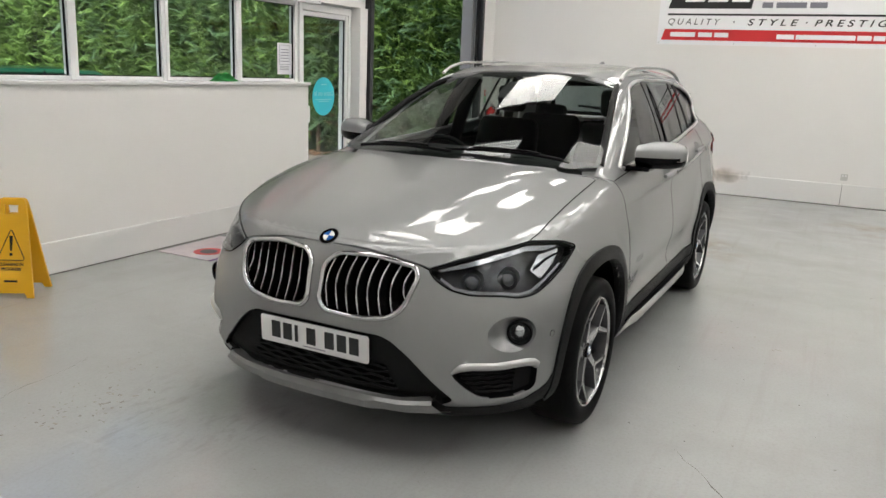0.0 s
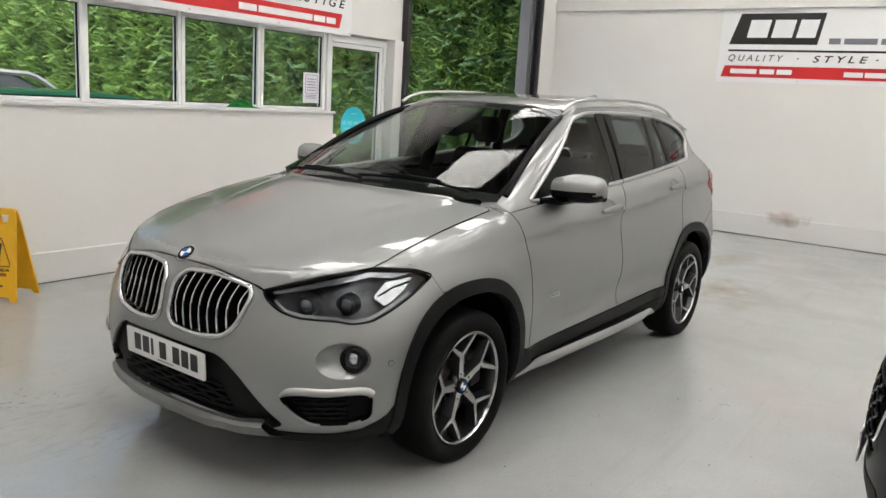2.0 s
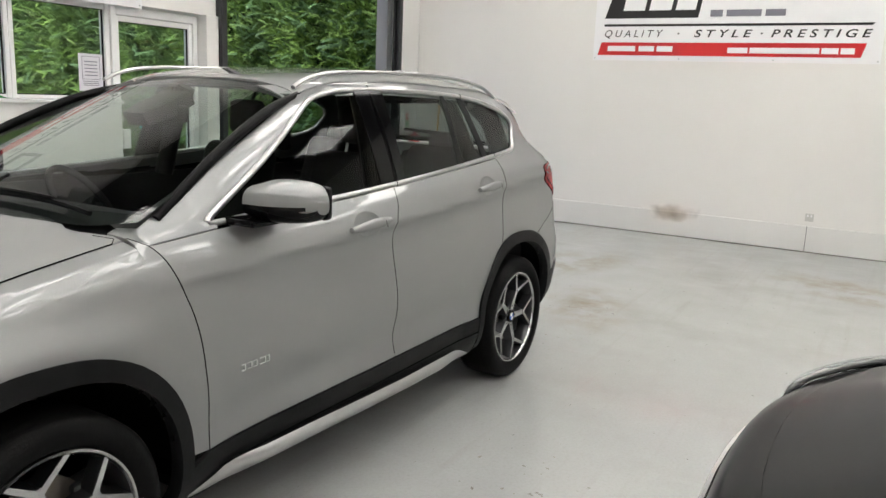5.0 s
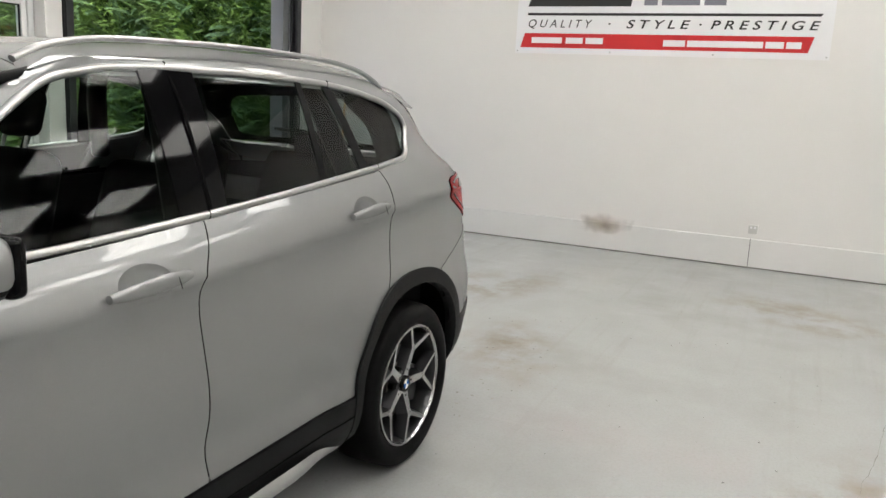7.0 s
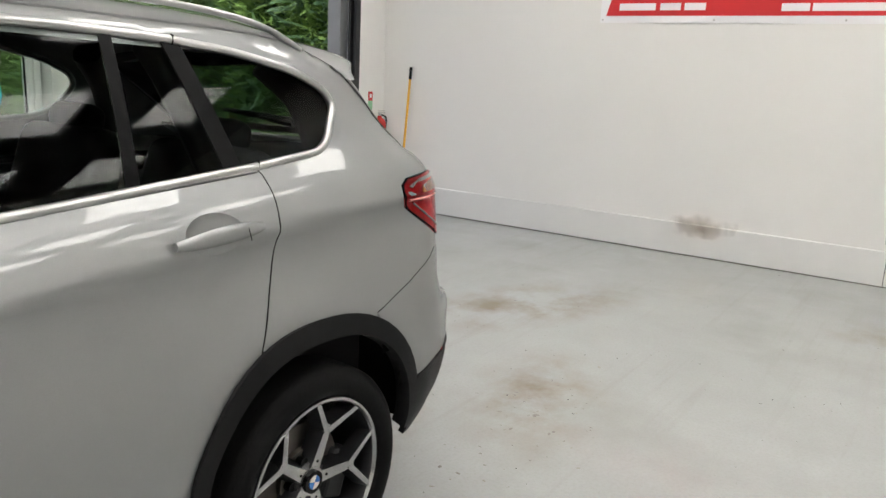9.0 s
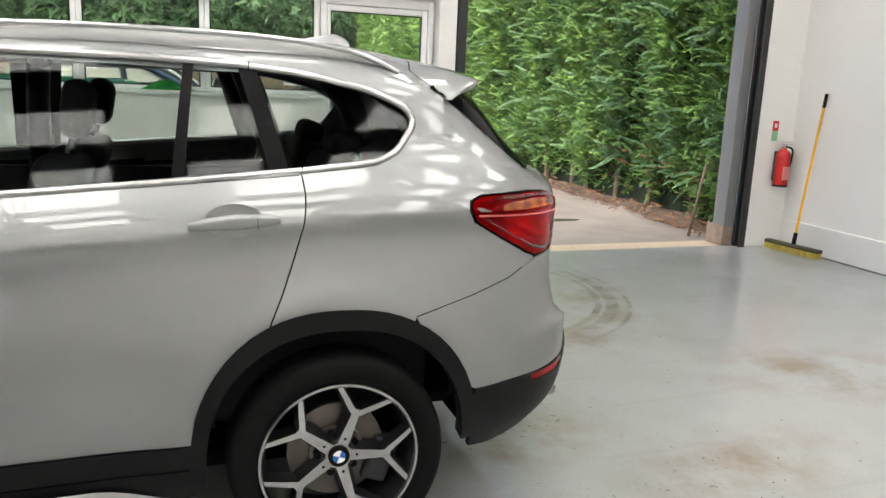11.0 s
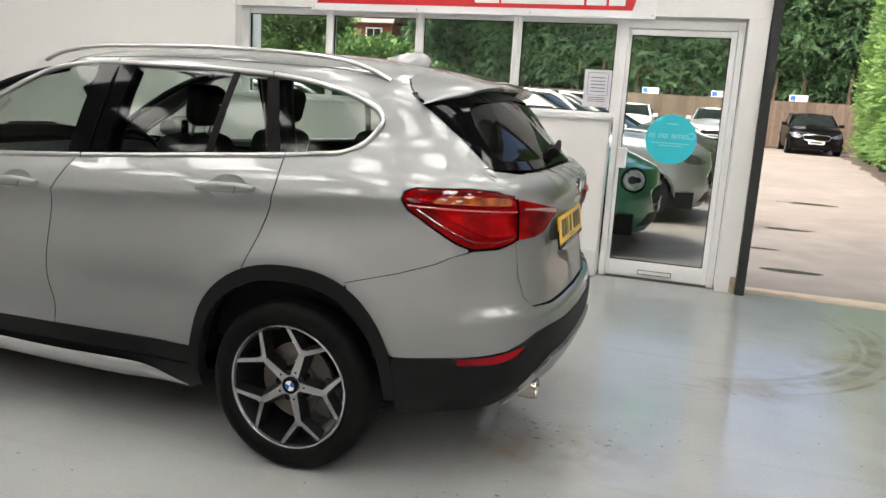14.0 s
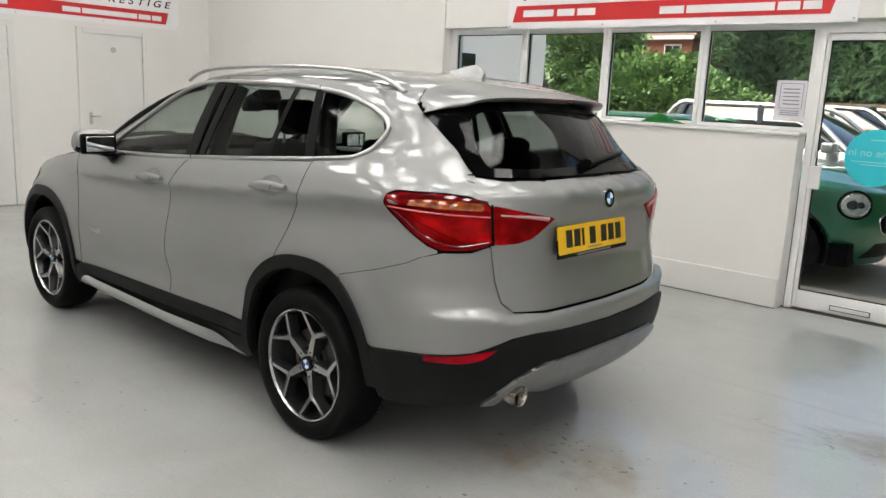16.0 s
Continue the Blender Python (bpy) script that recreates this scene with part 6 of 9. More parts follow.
for x, z, xt, yt, zt_ in ((-0.296, 1.504, -0.541, 0.488, 1.481), (-0.311, 1.489, -0.525, 0.507, 1.474), (-0.3245, 1.476, -0.503, 0.526, 1.467), (-0.344, 1.461, -0.474, 0.551, 1.457), (-0.364, 1.446, -0.44, 0.584, 1.4425), (-0.392, 1.4225, -0.400, 0.632, 1.4235)):
    p, n = SKIN.side(x, z)
    half_rows.append((tuple(p + n * 0.001), (xt, yt, zt_), tuple(n)))
flip = lambda p: (p[0], -p[1], p[2])
for f0, t0, n0 in [(flip(f), flip(t), flip(n)) for f, t, n in half_rows[:0:-1]] + half_rows:
    f0, t0, n0 = Vector(f0), Vector(t0), Vector(n0)
    d = t0 - f0
    u = 1.0 - 0.9 * max(0.0, min(1.0, (abs(t0.y) - 0.515) / 0.1))
    row = [f0 - n0 * 0.012, f0, f0 + d * 0.35 + Vector((0, 0, 0.004 * u)), f0 + d * 0.7 + Vector((0, 0, 0.004 * u)), t0 + Vector((0.015, 0, 0.003)) * u, t0 - Vector((0, 0, 0.005)) * u, t0 + Vector((0.008, 0, -0.018)) * u, t0 + Vector((0.10, 0, -0.03)) * u, t0 + Vector((0.16, 0, -0.034)) * u]
    rows.append([bm.verts.new(c) for c in row])
for a, b in zip(rows, rows[1:]):
    for k in range(8):
        bm.faces.new((a[k], a[k + 1], b[k + 1], b[k]))
bmesh.ops.recalc_face_normals(bm, faces=bm.faces[:])
sp = part("roof_spoiler", bm, SILVER, car, "silver roof spoiler", True, 75)
part("brake_light", boxed(-0.578, -0.56, -0.17, 0.17, 1.488, 1.498, 0.003), DARKRED, sp, "dark red high brake light")
# shark fin aerial
bm = bmesh.new()
rows = []
for i in range(13):
    t = i / 12
    x = 0.03 - 0.21 * t
    zb = SKIN.top(x, 0)[0][2] - 0.004
    h = 0.012 + 0.046 * min(1.0, t / 0.72) ** 0.9 * (1.0 if t < 0.72 else math.sqrt(1 - 0.75 * ((t - 0.72) / 0.28) ** 2))
    w = 0.028 * math.sin(math.pi * (0.12 + 0.78 * t)) ** 0.6
    xs_ = x - 0.0
    rows.append([bm.verts.new(c) for c in ((x, w, zb), (x - 0.01, w * 0.55, zb + h * 0.6), (x - 0.004, 0, zb + h), (x - 0.01, -w * 0.55, zb + h * 0.6), (x, -w, zb))])
for a, b in zip(rows, rows[1:]):
    for k in range(4):
        bm.faces.new((a[k], a[k + 1], b[k + 1], b[k]))
bm.faces.new(rows[0])
bm.faces.new(rows[-1][::-1])
bmesh.ops.recalc_face_normals(bm, faces=bm.faces[:])
part("aerial_fin", bm, SILVER, car, "silver shark fin aerial", True, 60)

# tailgate and rear glass
AT = 0.0157
def tz(y, z):
    p = SKIN.rear(y, z)[0]
    return (math.degrees(math.atan2(p[1], -0.1 - p[0])), z)


def t3(x, y, z):
    return (math.degrees(math.atan2(y, -0.1 - x)), z)


def tail_of(x, z):
    """Bearing of a side-view point seen round the tail."""
    p = SKIN.side(x, z)[0]
    return (math.degrees(math.atan2(p[1], -0.1 - p[0])), z)


edge_p = [tail_of(x - 0.004, z - 0.003) for x, z in ((-0.66, 1.21), (-0.635, 1.228), (-0.56, 1.291), (-0.46, 1.368), (-0.385, 1.421), (-0.33, 1.46))]
RG = [tz(0.0, 1.195), tz(0.35, 1.192), tz(0.55, 1.197), tz(0.64, 1.205)] + edge_p + [tz(0.5, 1.478), tz(0.3, 1.485), tz(0.0, 1.487)]
rg = RG + [(-a, z) for a, z in RG[::-1][1:-1]]
rg = [(a / AT, b) for a, b in dense([(a * AT, b) for a, b in rg], 0.03)]
def even_rear():
    """Even normals over the rear window, from a smooth bowed surface: x from y and z."""
    pts = [SKIN.rear(y, z)[0] for y in np.linspace(0, 0.56, 15) for z in np.linspace(1.22, 1.46, 10)]
    k = np.linalg.lstsq(np.array([(1, y * y, z, z * z, y * y * z) for _, y, z in pts]), np.array([p[0] for p in pts]), rcond=None)[0]
    def f(a, b):
        p, n = SKIN.tail(a, b)
        m = np.array((-1.0, 2 * k[1] * p[1] + 2 * k[4] * p[1] * p[2], k[2] + 2 * k[3] * p[2] + k[4] * p[1] * p[1]))
        return p, m / np.linalg.norm(m)
    return f


rear_glass = sheet("rear_window", lay([rg], even_rear(), 0.03, 0.0, 0.006, AT), REARGLASS, car, "tinted rear window")
rear_glass.visible_shadow = False
RI = [tz(0.0, 1.222), tz(0.40, 1.222), tz(0.54, 1.228), tz(0.545, 1.25), tz(0.525, 1.34), tz(0.49, 1.41), tz(0.43, 1.432), tz(0.0, 1.45)]
ri = RI + [(-a, z) for a, z in RI[::-1][1:-1]]
ri = [(a / AT, b) for a, b in dense(round_corners([(a * AT, b) for a, b in ri], 0.05, 4), 0.04)]
sheet("glass_border", lay([rg, ri], SKIN.tail, 0.03, 0.003, 0.0, AT), GLOSSBLACK, rear_glass, "gloss black border and side fins")
TG = [(0.0, 1.185), (0.35, 1.182), (0.55, 1.187), (0.655, 1.203), (0.645, 1.11), (0.63, 0.94), (0.615, 0.82), (0.60, 0.74), (0.555, 0.70), (0.40, 0.688), (0.0, 0.685)]
tg_half = [tz(y, z) for y, z in TG]
tg = tg_half + [(-a, b) for a, b in tg_half[::-1][1:-1]]


def dent(a, b):
    """Pressed-in plate recess with a crease above."""
    y = a * AT * 0.85
    k = 1 / (1 + math.exp((abs(y) - 0.34) / 0.02))
    return -0.009 * k * (1 / (1 + math.exp((b - 1.06) / 0.006))) * (1 / (1 + math.exp((0.80 - b) / 0.03)))


tailgate = sheet("tailgate", lay([[(a / AT, b) for a, b in dense([(a * AT, b) for a, b in tg], 0.03)]], SKIN.tail, 0.025, 0.0, 0.012, AT, dish=dent), SILVER, car)
plate("number_plate", Matrix.Translation((-0.893, 0.085, 0.9)) @ Matrix.Rotation(radians(-90), 4, 'Z') @ Matrix.Rotation(radians(-9), 4, 'X'), PLATEYELLOW, "yellow rear number plate")
hold = part("plate_holder", prism(bmesh.new(), round_corners([(-0.264, -0.016), (0.264, -0.016), (0.264, 0.06), (-0.264, 0.06)], 0.006, 2), 0.002, -0.0045), BLACK, car, "black plate holder with small print")
hold.matrix_basis = Matrix.Translation((-0.893, 0.085, 0.9)) @ Matrix.Rotation(radians(-90), 4, 'Z') @ Matrix.Rotation(radians(-9), 4, 'X')
part("small_print_bar", prism(bmesh.new(), [(-0.13, -0.012), (0.13, -0.012), (0.13, -0.004), (-0.13, -0.004)], -0.0047, -0.0055), INK, hold)
p, nrm = SKIN.rear(0.0, 1.105)
roundel(Matrix.Translation(Vector(p) + Vector(nrm) * 0.004) @ Vector((-1, 0, 0.12)).to_track_quat('Z', 'Y').to_matrix().to_4x4(), 0.041)
# wiper on the rear window
pts = [SKIN.rear(y, z) for y, z in ((0.0, 1.225), (-0.1, 1.235), (-0.2, 1.245), (-0.36, 1.255))]
rw = bead("rear_wiper", [p + n * 0.02 for p, n in pts], lambda t: 0.022 * (1 - 0.6 * t), BLACK, car, "black rear wiper", flat=1.2)

# tail lamps
def step01(v):
    v = max(0.0, min(1.0, v))
    return v * v * (3 - 2 * v)


LO = [(a / AT, b) for a, b in dense(round_corners([(a * AT, b) for a, b in lo_], 0.02, 3), 0.02)]
li_ = [(42.7, 1.104), (42.05, 0.957), (36.0, 0.960), (32.0, 0.975), (25.2, 1.047), (26.0, 1.053), (34.0, 1.078)]
LI = [(a / AT, b) for a, b in dense(round_corners([(a * AT, b) for a, b in li_], 0.012, 3), 0.02)]
outer_lamp = sheet("tail_lamp", lay([LO], SKIN.tail, 0.02, 0.006, 0.012, AT), LENSRED, car, "red wrap-around tail lamp")
outer_lamp.visible_shadow = False
def bowl_relief(a, b):
    """Stepped reflector: a shelf over a light guide, then a slanting fold."""
    foot = 0.945 + max(0.0, a - 50) * 0.0068
    d = b - foot
    return 0.005 * step01((b - 1.078) / 0.006) + 0.006 * math.exp(-((d - 0.03) / 0.010) ** 2) - 0.005 * step01((d - 0.035) / 0.05) * (1 - step01((b - 1.05) / 0.02))
sheet("lamp_bowl", lay([LO], SKIN.tail, 0.008, -0.005, 0.0, AT, dish=bowl_relief), LAMPBOWL, outer_lamp, "bright reflector behind the red lens")
amb = [(45.0, 1.083), (45.0, 1.108), (56.0, 1.114), (61.5, 1.106), (63.0, 1.086)]
sheet("indicator", lay([[(a / AT, b) for a, b in dense(round_corners([(a * AT, b) for a, b in amb], 0.012, 3), 0.02)]], SKIN.tail, 0.02, 0.0085, 0.002, AT), AMBER, outer_lamp, "amber indicator section")
sheet("dark_band", lay([[(a / AT, b) for a, b in dense([(a * AT, b) for a, b in [(44.0, 1.118), (44.0, 1.108), (50, 1.12), (64.0, 1.118), (66.5, 1.105), (67.5, 1.112), (62.0, 1.128), (50.0, 1.13)]], 0.02)]], SKIN.tail, 0.02, 0.0085, 0.002, AT), DARKRED, outer_lamp)
bead("light_guide", spline([SKIN.tail(a, b)[0] + SKIN.tail(a, b)[1] * 0.007 for a, b in ((43.5, 1.062), (52, 1.066), (60, 1.07), (68.0, 1.075))], 5), 0.0035, PALELINE, outer_lamp, "pale light guide", n=6)
bead("light_guide", spline([SKIN.tail(a, b)[0] + SKIN.tail(a, b)[1] * 0.0055 for a, b in ((66, 1.062), (58, 0.985), (54, 0.96), (50, 0.952), (43.5, 0.968))], 5), 0.0035, DARKRED, outer_lamp, "dark red light guide", n=6)
bead("lamp_edge", [SKIN.tail(a, b)[0] + SKIN.tail(a, b)[1] * 0.001 for a, b in LO], 0.0028, INNER, outer_lamp, "black lamp seal", True, n=6)
inner_lamp = sheet("tailgate_lamp", lay([LI], SKIN.tail, 0.02, 0.006, 0.012, AT), LENSRED, car, "red lamp on the tailgate")
inner_lamp.visible_shadow = False
sheet("lamp_bowl", lay([LI], SKIN.tail, 0.01, 0.001, 0.0, AT, dish=lambda a, b: 0.002 * step01((b - 1.04) / 0.01)), LAMPBOWL, inner_lamp, "bright reflector behind the red lens")
side_parts.append(bead("lamp_joint", [SKIN.tail(a, b)[0] + SKIN.tail(a, b)[1] * 0.001 for a, b in ((42.95, 1.107), (42.75, 1.06), (42.45, 1.0), (42.2, 0.955))], 0.0045, INNER, car, n=6))
bead("light_guide", [SKIN.tail(a, b)[0] + SKIN.tail(a, b)[1] * 0.006 for a, b in ((41.0, 1.07), (34, 1.062), (27.5, 1.049))], lambda t: 0.003 + 0.007 * t, GUIDEWHITE, inner_lamp, "pale light guide", n=6)
side_parts += [outer_lamp, inner_lamp]

# rear bumper: painted upper, black lower, silver diffuser
back_arch = []
for x, z in sorted([p for p in archR if p[0] < -0.225 and 0.53 < p[1] < 0.785], key=lambda p: p[1]):
    p = SKIN.side(x, z)[0]
    back_arch.append((math.degrees(math.atan2(p[1], -0.1 - p[0])), z))
up = [tz(y, z) for y, z in ((0.0, 0.675), (0.40, 0.678), (0.555, 0.695), (0.604, 0.737), (0.620, 0.82), (0.635, 0.94))] + [(43.2, 0.948), (47.0, 0.926), (53.8, 0.922)]
for x, z in bump_line[1:]:
    p = SKIN.side(x, z - 0.0015)[0]
    up.append((math.degrees(math.atan2(p[1], -0.1 - p[0])), z - 0.0015))
low_e = [tz(0.0, 0.600), tz(0.3, 0.606), tz(0.48, 0.614), tz(0.58, 0.608), tz(0.65, 0.586), (46.0, 0.566), (50.0, 0.556), (56.0, 0.545)]
p = SKIN.side(-0.43, 0.53)[0]
low_e.append((math.degrees(math.atan2(p[1], -0.1 - p[0])), 0.53))
hb = up + back_arch[::-1] + low_e[::-1]
rb = hb + [(-a, b) for a, b in hb[::-1][1:-1]]


def jut(a):
    """How far the bumper stands out behind the tailgate."""
    return 0.027 * step01((62.0 - abs(a)) / 20.0)


def sculpt(a, b):
    """Soft step that runs from the lamp down to the corner."""
    c = abs(a)
    ledge = step01((0.682 + 0.036 * step01((c - 36) / 10) - b) / (0.022 + 0.05 * step01((c - 48) / 14)))
    return jut(a) * ledge + 0.007 * math.exp(-((b - 0.675) / 0.03) ** 2) * math.exp(-((c - 44) / 10) ** 2) - 0.008 * math.exp(-((b - 0.79) / 0.055) ** 2) * math.exp(-((c - 50) / 12) ** 2)


sheet("rear_bumper", lay([[(a / AT, b) for a, b in dense([(a * AT, b) for a, b in rb], 0.03)]], SKIN.tail, 0.016, 0.002, 0.012, AT, dish=sculpt), SILVER, car)
refl = [(41.0, 0.573), (43.5, 0.568), (50.0, 0.550), (56.5, 0.540), (56.5, 0.515), (48, 0.521), (44.0, 0.537)]
REFL = [(a / AT, b) for a, b in dense([(a * AT, b) for a, b in refl], 0.02)]
bl_low = []
for x, z in sorted([p for p in archR if p[0] < -0.3 and 0.30 < p[1] < 0.53], key=lambda p: -p[1]):
    p = SKIN.side(x, z)[0]
    bl_low.append((math.degrees(math.atan2(p[1], -0.1 - p[0])), z))
blk = [(a, b - 0.004) for a, b in low_e] + bl_low + [(60.0, 0.305), (53.0, 0.322), (46.0, 0.335), (43.5, 0.352), (40.0, 0.405), (36.0, 0.452), (32.0, 0.482), (28.0, 0.496), (0.0, 0.498)]
bk = blk + [(-a, b) for a, b in blk[::-1][1:-1]]
rlow = sheet("lower_bumper", lay([[(a / AT, b) for a, b in dense([(a * AT, b) for a, b in bk], 0.03)], REFL, [(-a, b) for a, b in REFL]], SKIN.tail, 0.03, 0.008, 0.02, AT, dish=lambda a, b: jut(a)), CLAD, car, "black plastic lower rear bumper")
side_parts.append(sheet("rear_reflector", lay([REFL], SKIN.tail, 0.02, 0.004, 0.004, AT, dish=lambda a, b: jut(a)), REDLENS, car, "red rear reflector"))
dif = [(0.0, 0.492), (28.0, 0.490), (32.0, 0.476), (36.0, 0.446), (40.0, 0.399), (43.6, 0.346), (40.0, 0.338), (38.6, 0.365), (36.5, 0.395), (33.0, 0.40), (30.5, 0.385), (25.5, 0.36), (22.0, 0.345), (0.0, 0.335)]
df = dif + [(-a, b) for a, b in dif[::-1][1:-1]]
sheet("diffuser", lay([[(a / AT, b) for a, b in dense([(a * AT, b) for a, b in df], 0.03)]], SKIN.tail, 0.03, 0.022, 0.04, AT, dish=lambda a, b: jut(a)), material("satin_grey_diffuser", (0.23, 0.23, 0.232), 0.38, 0.6, var=0.15, scale=14), car, "satin grey rear diffuser")
bm = bmesh.new()
rows = []
for r, x in ((0.036, -0.72), (0.036, -0.882), (0.041, -0.888), (0.043, -0.878), (0.042, -0.66)):
    rows.append([bm.verts.new((x, 0.52 + r * math.cos(2 * math.pi * k / 28), 0.362 + r * math.sin(2 * math.pi * k / 28))) for k in range(28)])
for a, b in zip(rows, rows[1:]):
    for k in range(28):
        bm.faces.new((a[k], a[(k + 1) % 28], b[(k + 1) % 28], b[k]))
bmesh.ops.recalc_face_normals(bm, faces=bm.faces[:])
ex = part("exhaust", bm, material("exhaust_steel", (0.4, 0.37, 0.34), 0.2, 1.0, var=0.3, scale=15), car, "polished exhaust tailpipe", True, 40)
bm = bmesh.new()
cyl(bm, (-0.80, 0.52, 0.362), (-0.82, 0.52, 0.362), 0.0325, n=24)
part("pipe_inside", bm, INNER, ex)

# dark inner body that closes the gaps, floor pan and wheel wells
def inner_body():
    s = Shell()
    rows = []
    bm = bmesh.new()
    half = len(SKIN.v)
    idx = {}
    holes = []
    def skip(c):
        x, y, z = c
        for cx in (AXF, AXR):
            if abs(y) > 0.5 and ((x - cx) / 0.41) ** 2 + ((z - RZ) / 0.45) ** 2 < 1.0:
                return True
        if z > 1.075 and x < 2.36 and x > -0.86:
            return True
        if x > 3.0 and 0.27 < z < 0.84 and (abs(y) < 0.55 or 0.655 < z or (0.5 < z < 0.63)):
            return True
        if x > 2.9 and 0.67 < z < 0.9:
            return True
        if x > 3.0 and 0.28 < z < 0.47:
            return True
        if z < 0.26 or (x < -0.25 and z < 0.42):
            return True
        return False
    vs = [bm.verts.new(Vector(SKIN.v[i]) - Vector(SKIN.n[i]) * 0.013) for i in range(half)]
    for q in SKIN.f:
        c = SKIN.V[list(q)].mean(axis=0)
        if not skip(c):
            try:
                bm.faces.new([vs[i] for i in q])
            except ValueError:
                pass
    bmesh.ops.delete(bm, geom=[v for v in bm.verts if not v.link_faces], context='VERTS')
    return bm


part("inner_body", inner_body(), INNER, car)
bm = bmesh.new()
box(bm, -0.42, 3.2, -0.62, 0.62, 0.21, 0.3, 0.03)
box(bm, 0.5, 2.2, -0.8, 0.8, 0.235, 0.3, 0.02)
part("underbody", bm, INNER, car)
for cx in (AXF, AXR):
    bm = bmesh.new()
    prof = arch(cx, 0.412, a0=6, a1=174)
    a = [bm.verts.new((x, 0.86, z)) for x, z in prof]
    b = [bm.verts.new((x, 0.56, z)) for x, z in prof]
    for i in range(len(a) - 1):
        bm.faces.new((a[i], a[i + 1], b[i + 1], b[i]))
    bm.faces.new(b)
    side_parts.append(part("wheel_well", bm, INNER, car, "black wheel well", True, 40))

# ---- wheels ----
def wheel(m):
    """Alloy wheel with five Y-shaped spokes, tyre, brake disc and hub badge. Its face looks along +y."""
    R, w = 0.333, 0.112
    w0 = part("wheel", bmesh.new(), RUBBER, car, "two-tone alloy wheel with a black tyre")
    w0.matrix_basis = m
    # tyre
    bm = bmesh.new()
    prof = [(0.243, 0.085), (0.250, 0.098), (0.262, 0.108), (0.288, 0.113), (0.31, 0.108), (0.324, 0.096), (0.331, 0.082), (0.3335, 0.05), (0.334, 0.0), (0.3335, -0.05), (0.331, -0.082), (0.31, -0.108), (0.27, -0.11), (0.232, -0.09)]
    n = 96
    rows = []
    for i in range(n):
        a = 2 * math.pi * i / n
        rows.append([bm.verts.new((r * math.cos(a), y - 0.005, r * math.sin(a))) for r, y in prof])
    for i in range(n):
        for k in range(len(prof) - 1):
            bm.faces.new((rows[i][k], rows[i][k + 1], rows[(i + 1) % n][k + 1], rows[(i + 1) % n][k]))
    bmesh.ops.recalc_face_normals(bm, faces=bm.faces[:])
    tyre = part("tyre", bm, RUBBER, w0, "black rubber tyre", True, 40)
    bm = bmesh.new()
    for i in range(72):
        a = 2 * math.pi * i / 72
        mt = Matrix.Rotation(-a, 4, 'Y')
        for y0, y1, sk in ((0.052, 0.093, 0.25), (-0.1, -0.052, -0.25)):
            vs = [mt @ Vector((r, y, 0.0 + (y - y0) * sk + dz)) for r, y, dz in ((0.3325, y0, -0.0035), (0.3325, y0, 0.0035), (0.3215 if y1 > 0.09 else 0.3325, y1, 0.0035), (0.3215 if y1 > 0.09 else 0.3325, y1, -0.0035))]
            vs2 = [v + (mt @ Vector((0.0009, 0, 0))) for v in vs]
            q = [bm.verts.new(v) for v in vs2]
            bm.faces.new(q)
    tagged(part("tread", bm, INNER, tyre, "tread grooves"), kind="stuff")
    # rim barrel and lip
    bm = bmesh.new()
    prof = [(0.247, 0.080), (0.2455, 0.096), (0.238, 0.098), (0.232, 0.088), (0.222, 0.05), (0.215, -0.09)]
    rows = []
    for i in range(n):
        a = 2 * math.pi * i / n
        rows.append([bm.verts.new((r * math.cos(a), y, r * math.sin(a))) for r, y in prof])
    for i in range(n):
        for k in range(len(prof) - 1):
            f = bm.faces.new((rows[i][k], rows[i][k + 1], rows[(i + 1) % n][k + 1], rows[(i + 1) % n][k]))
            f.material_index = 1 if k in (1, 2) else 0
    bmesh.ops.recalc_face_normals(bm, faces=bm.faces[:])
    rim = part("rim", bm, [ALLOYDARK, ALLOYCUT], w0, "grey rim with machined lip", True, 40)
    # spokes: a stem that forks
    def strut(bm, p, q, w0_, w1_, y0, y1, depth, bev=0.006, inset=0.0):
        p, q = Vector((p[0], 0, p[1])), Vector((q[0], 0, q[1]))
        d = (q - p).normalized()
        s = Vector((-d.z, 0, d.x))
        fr = [p + s * (w0_ / 2 - inset), p - s * (w0_ / 2 - inset), q - s * (w1_ / 2 - inset), q + s * (w1_ / 2 - inset)]
        bk = [p + s * (w0_ / 2 + bev), p - s * (w0_ / 2 + bev), q - s * (w1_ / 2 + bev), q + s * (w1_ / 2 + bev)]
        ys_ = (y0, y0, y1, y1)
        f = [bm.verts.new((v.x, y, v.z)) for v, y in zip(fr, ys_)]
        b = [bm.verts.new((v.x, y - depth, v.z)) for v, y in zip(bk, ys_)]
        fc = bm.faces.new(f)
        fc.material_index = 1
        for k in range(4):
            bm.faces.new((f[k], b[k], b[(k + 1) % 4], f[(k + 1) % 4]))
    for s in range(5):
        a = 2 * math.pi * s / 5 + math.pi / 2
        bm = bmesh.new()
        u = (math.cos(a), math.sin(a))
        def pol(r, da):
            return (r * math.cos(a + da), r * math.sin(a + da))
        fork = pol(0.152, 0)
        strut(bm, pol(0.03, 0), fork, 0.036, 0.024, 0.064, 0.074, 0.045, bev=0.016)
        for sg in (1, -1):
            strut(bm, pol(0.146, sg * 0.028), pol(0.240, sg * 0.375), 0.019, 0.014, 0.0745, 0.092, 0.045, bev=0.010)
        # thin dark web between the fork's arms
        strut(bm, pol(0.14, 0), pol(0.162, 0), 0.022, 0.026, 0.0736, 0.0755, 0.03)
        bmesh.ops.recalc_face_normals(bm, faces=bm.faces[:])
        part("spoke", bm, [ALLOYDARK, ALLOYCUT], rim, "machined forked spoke")
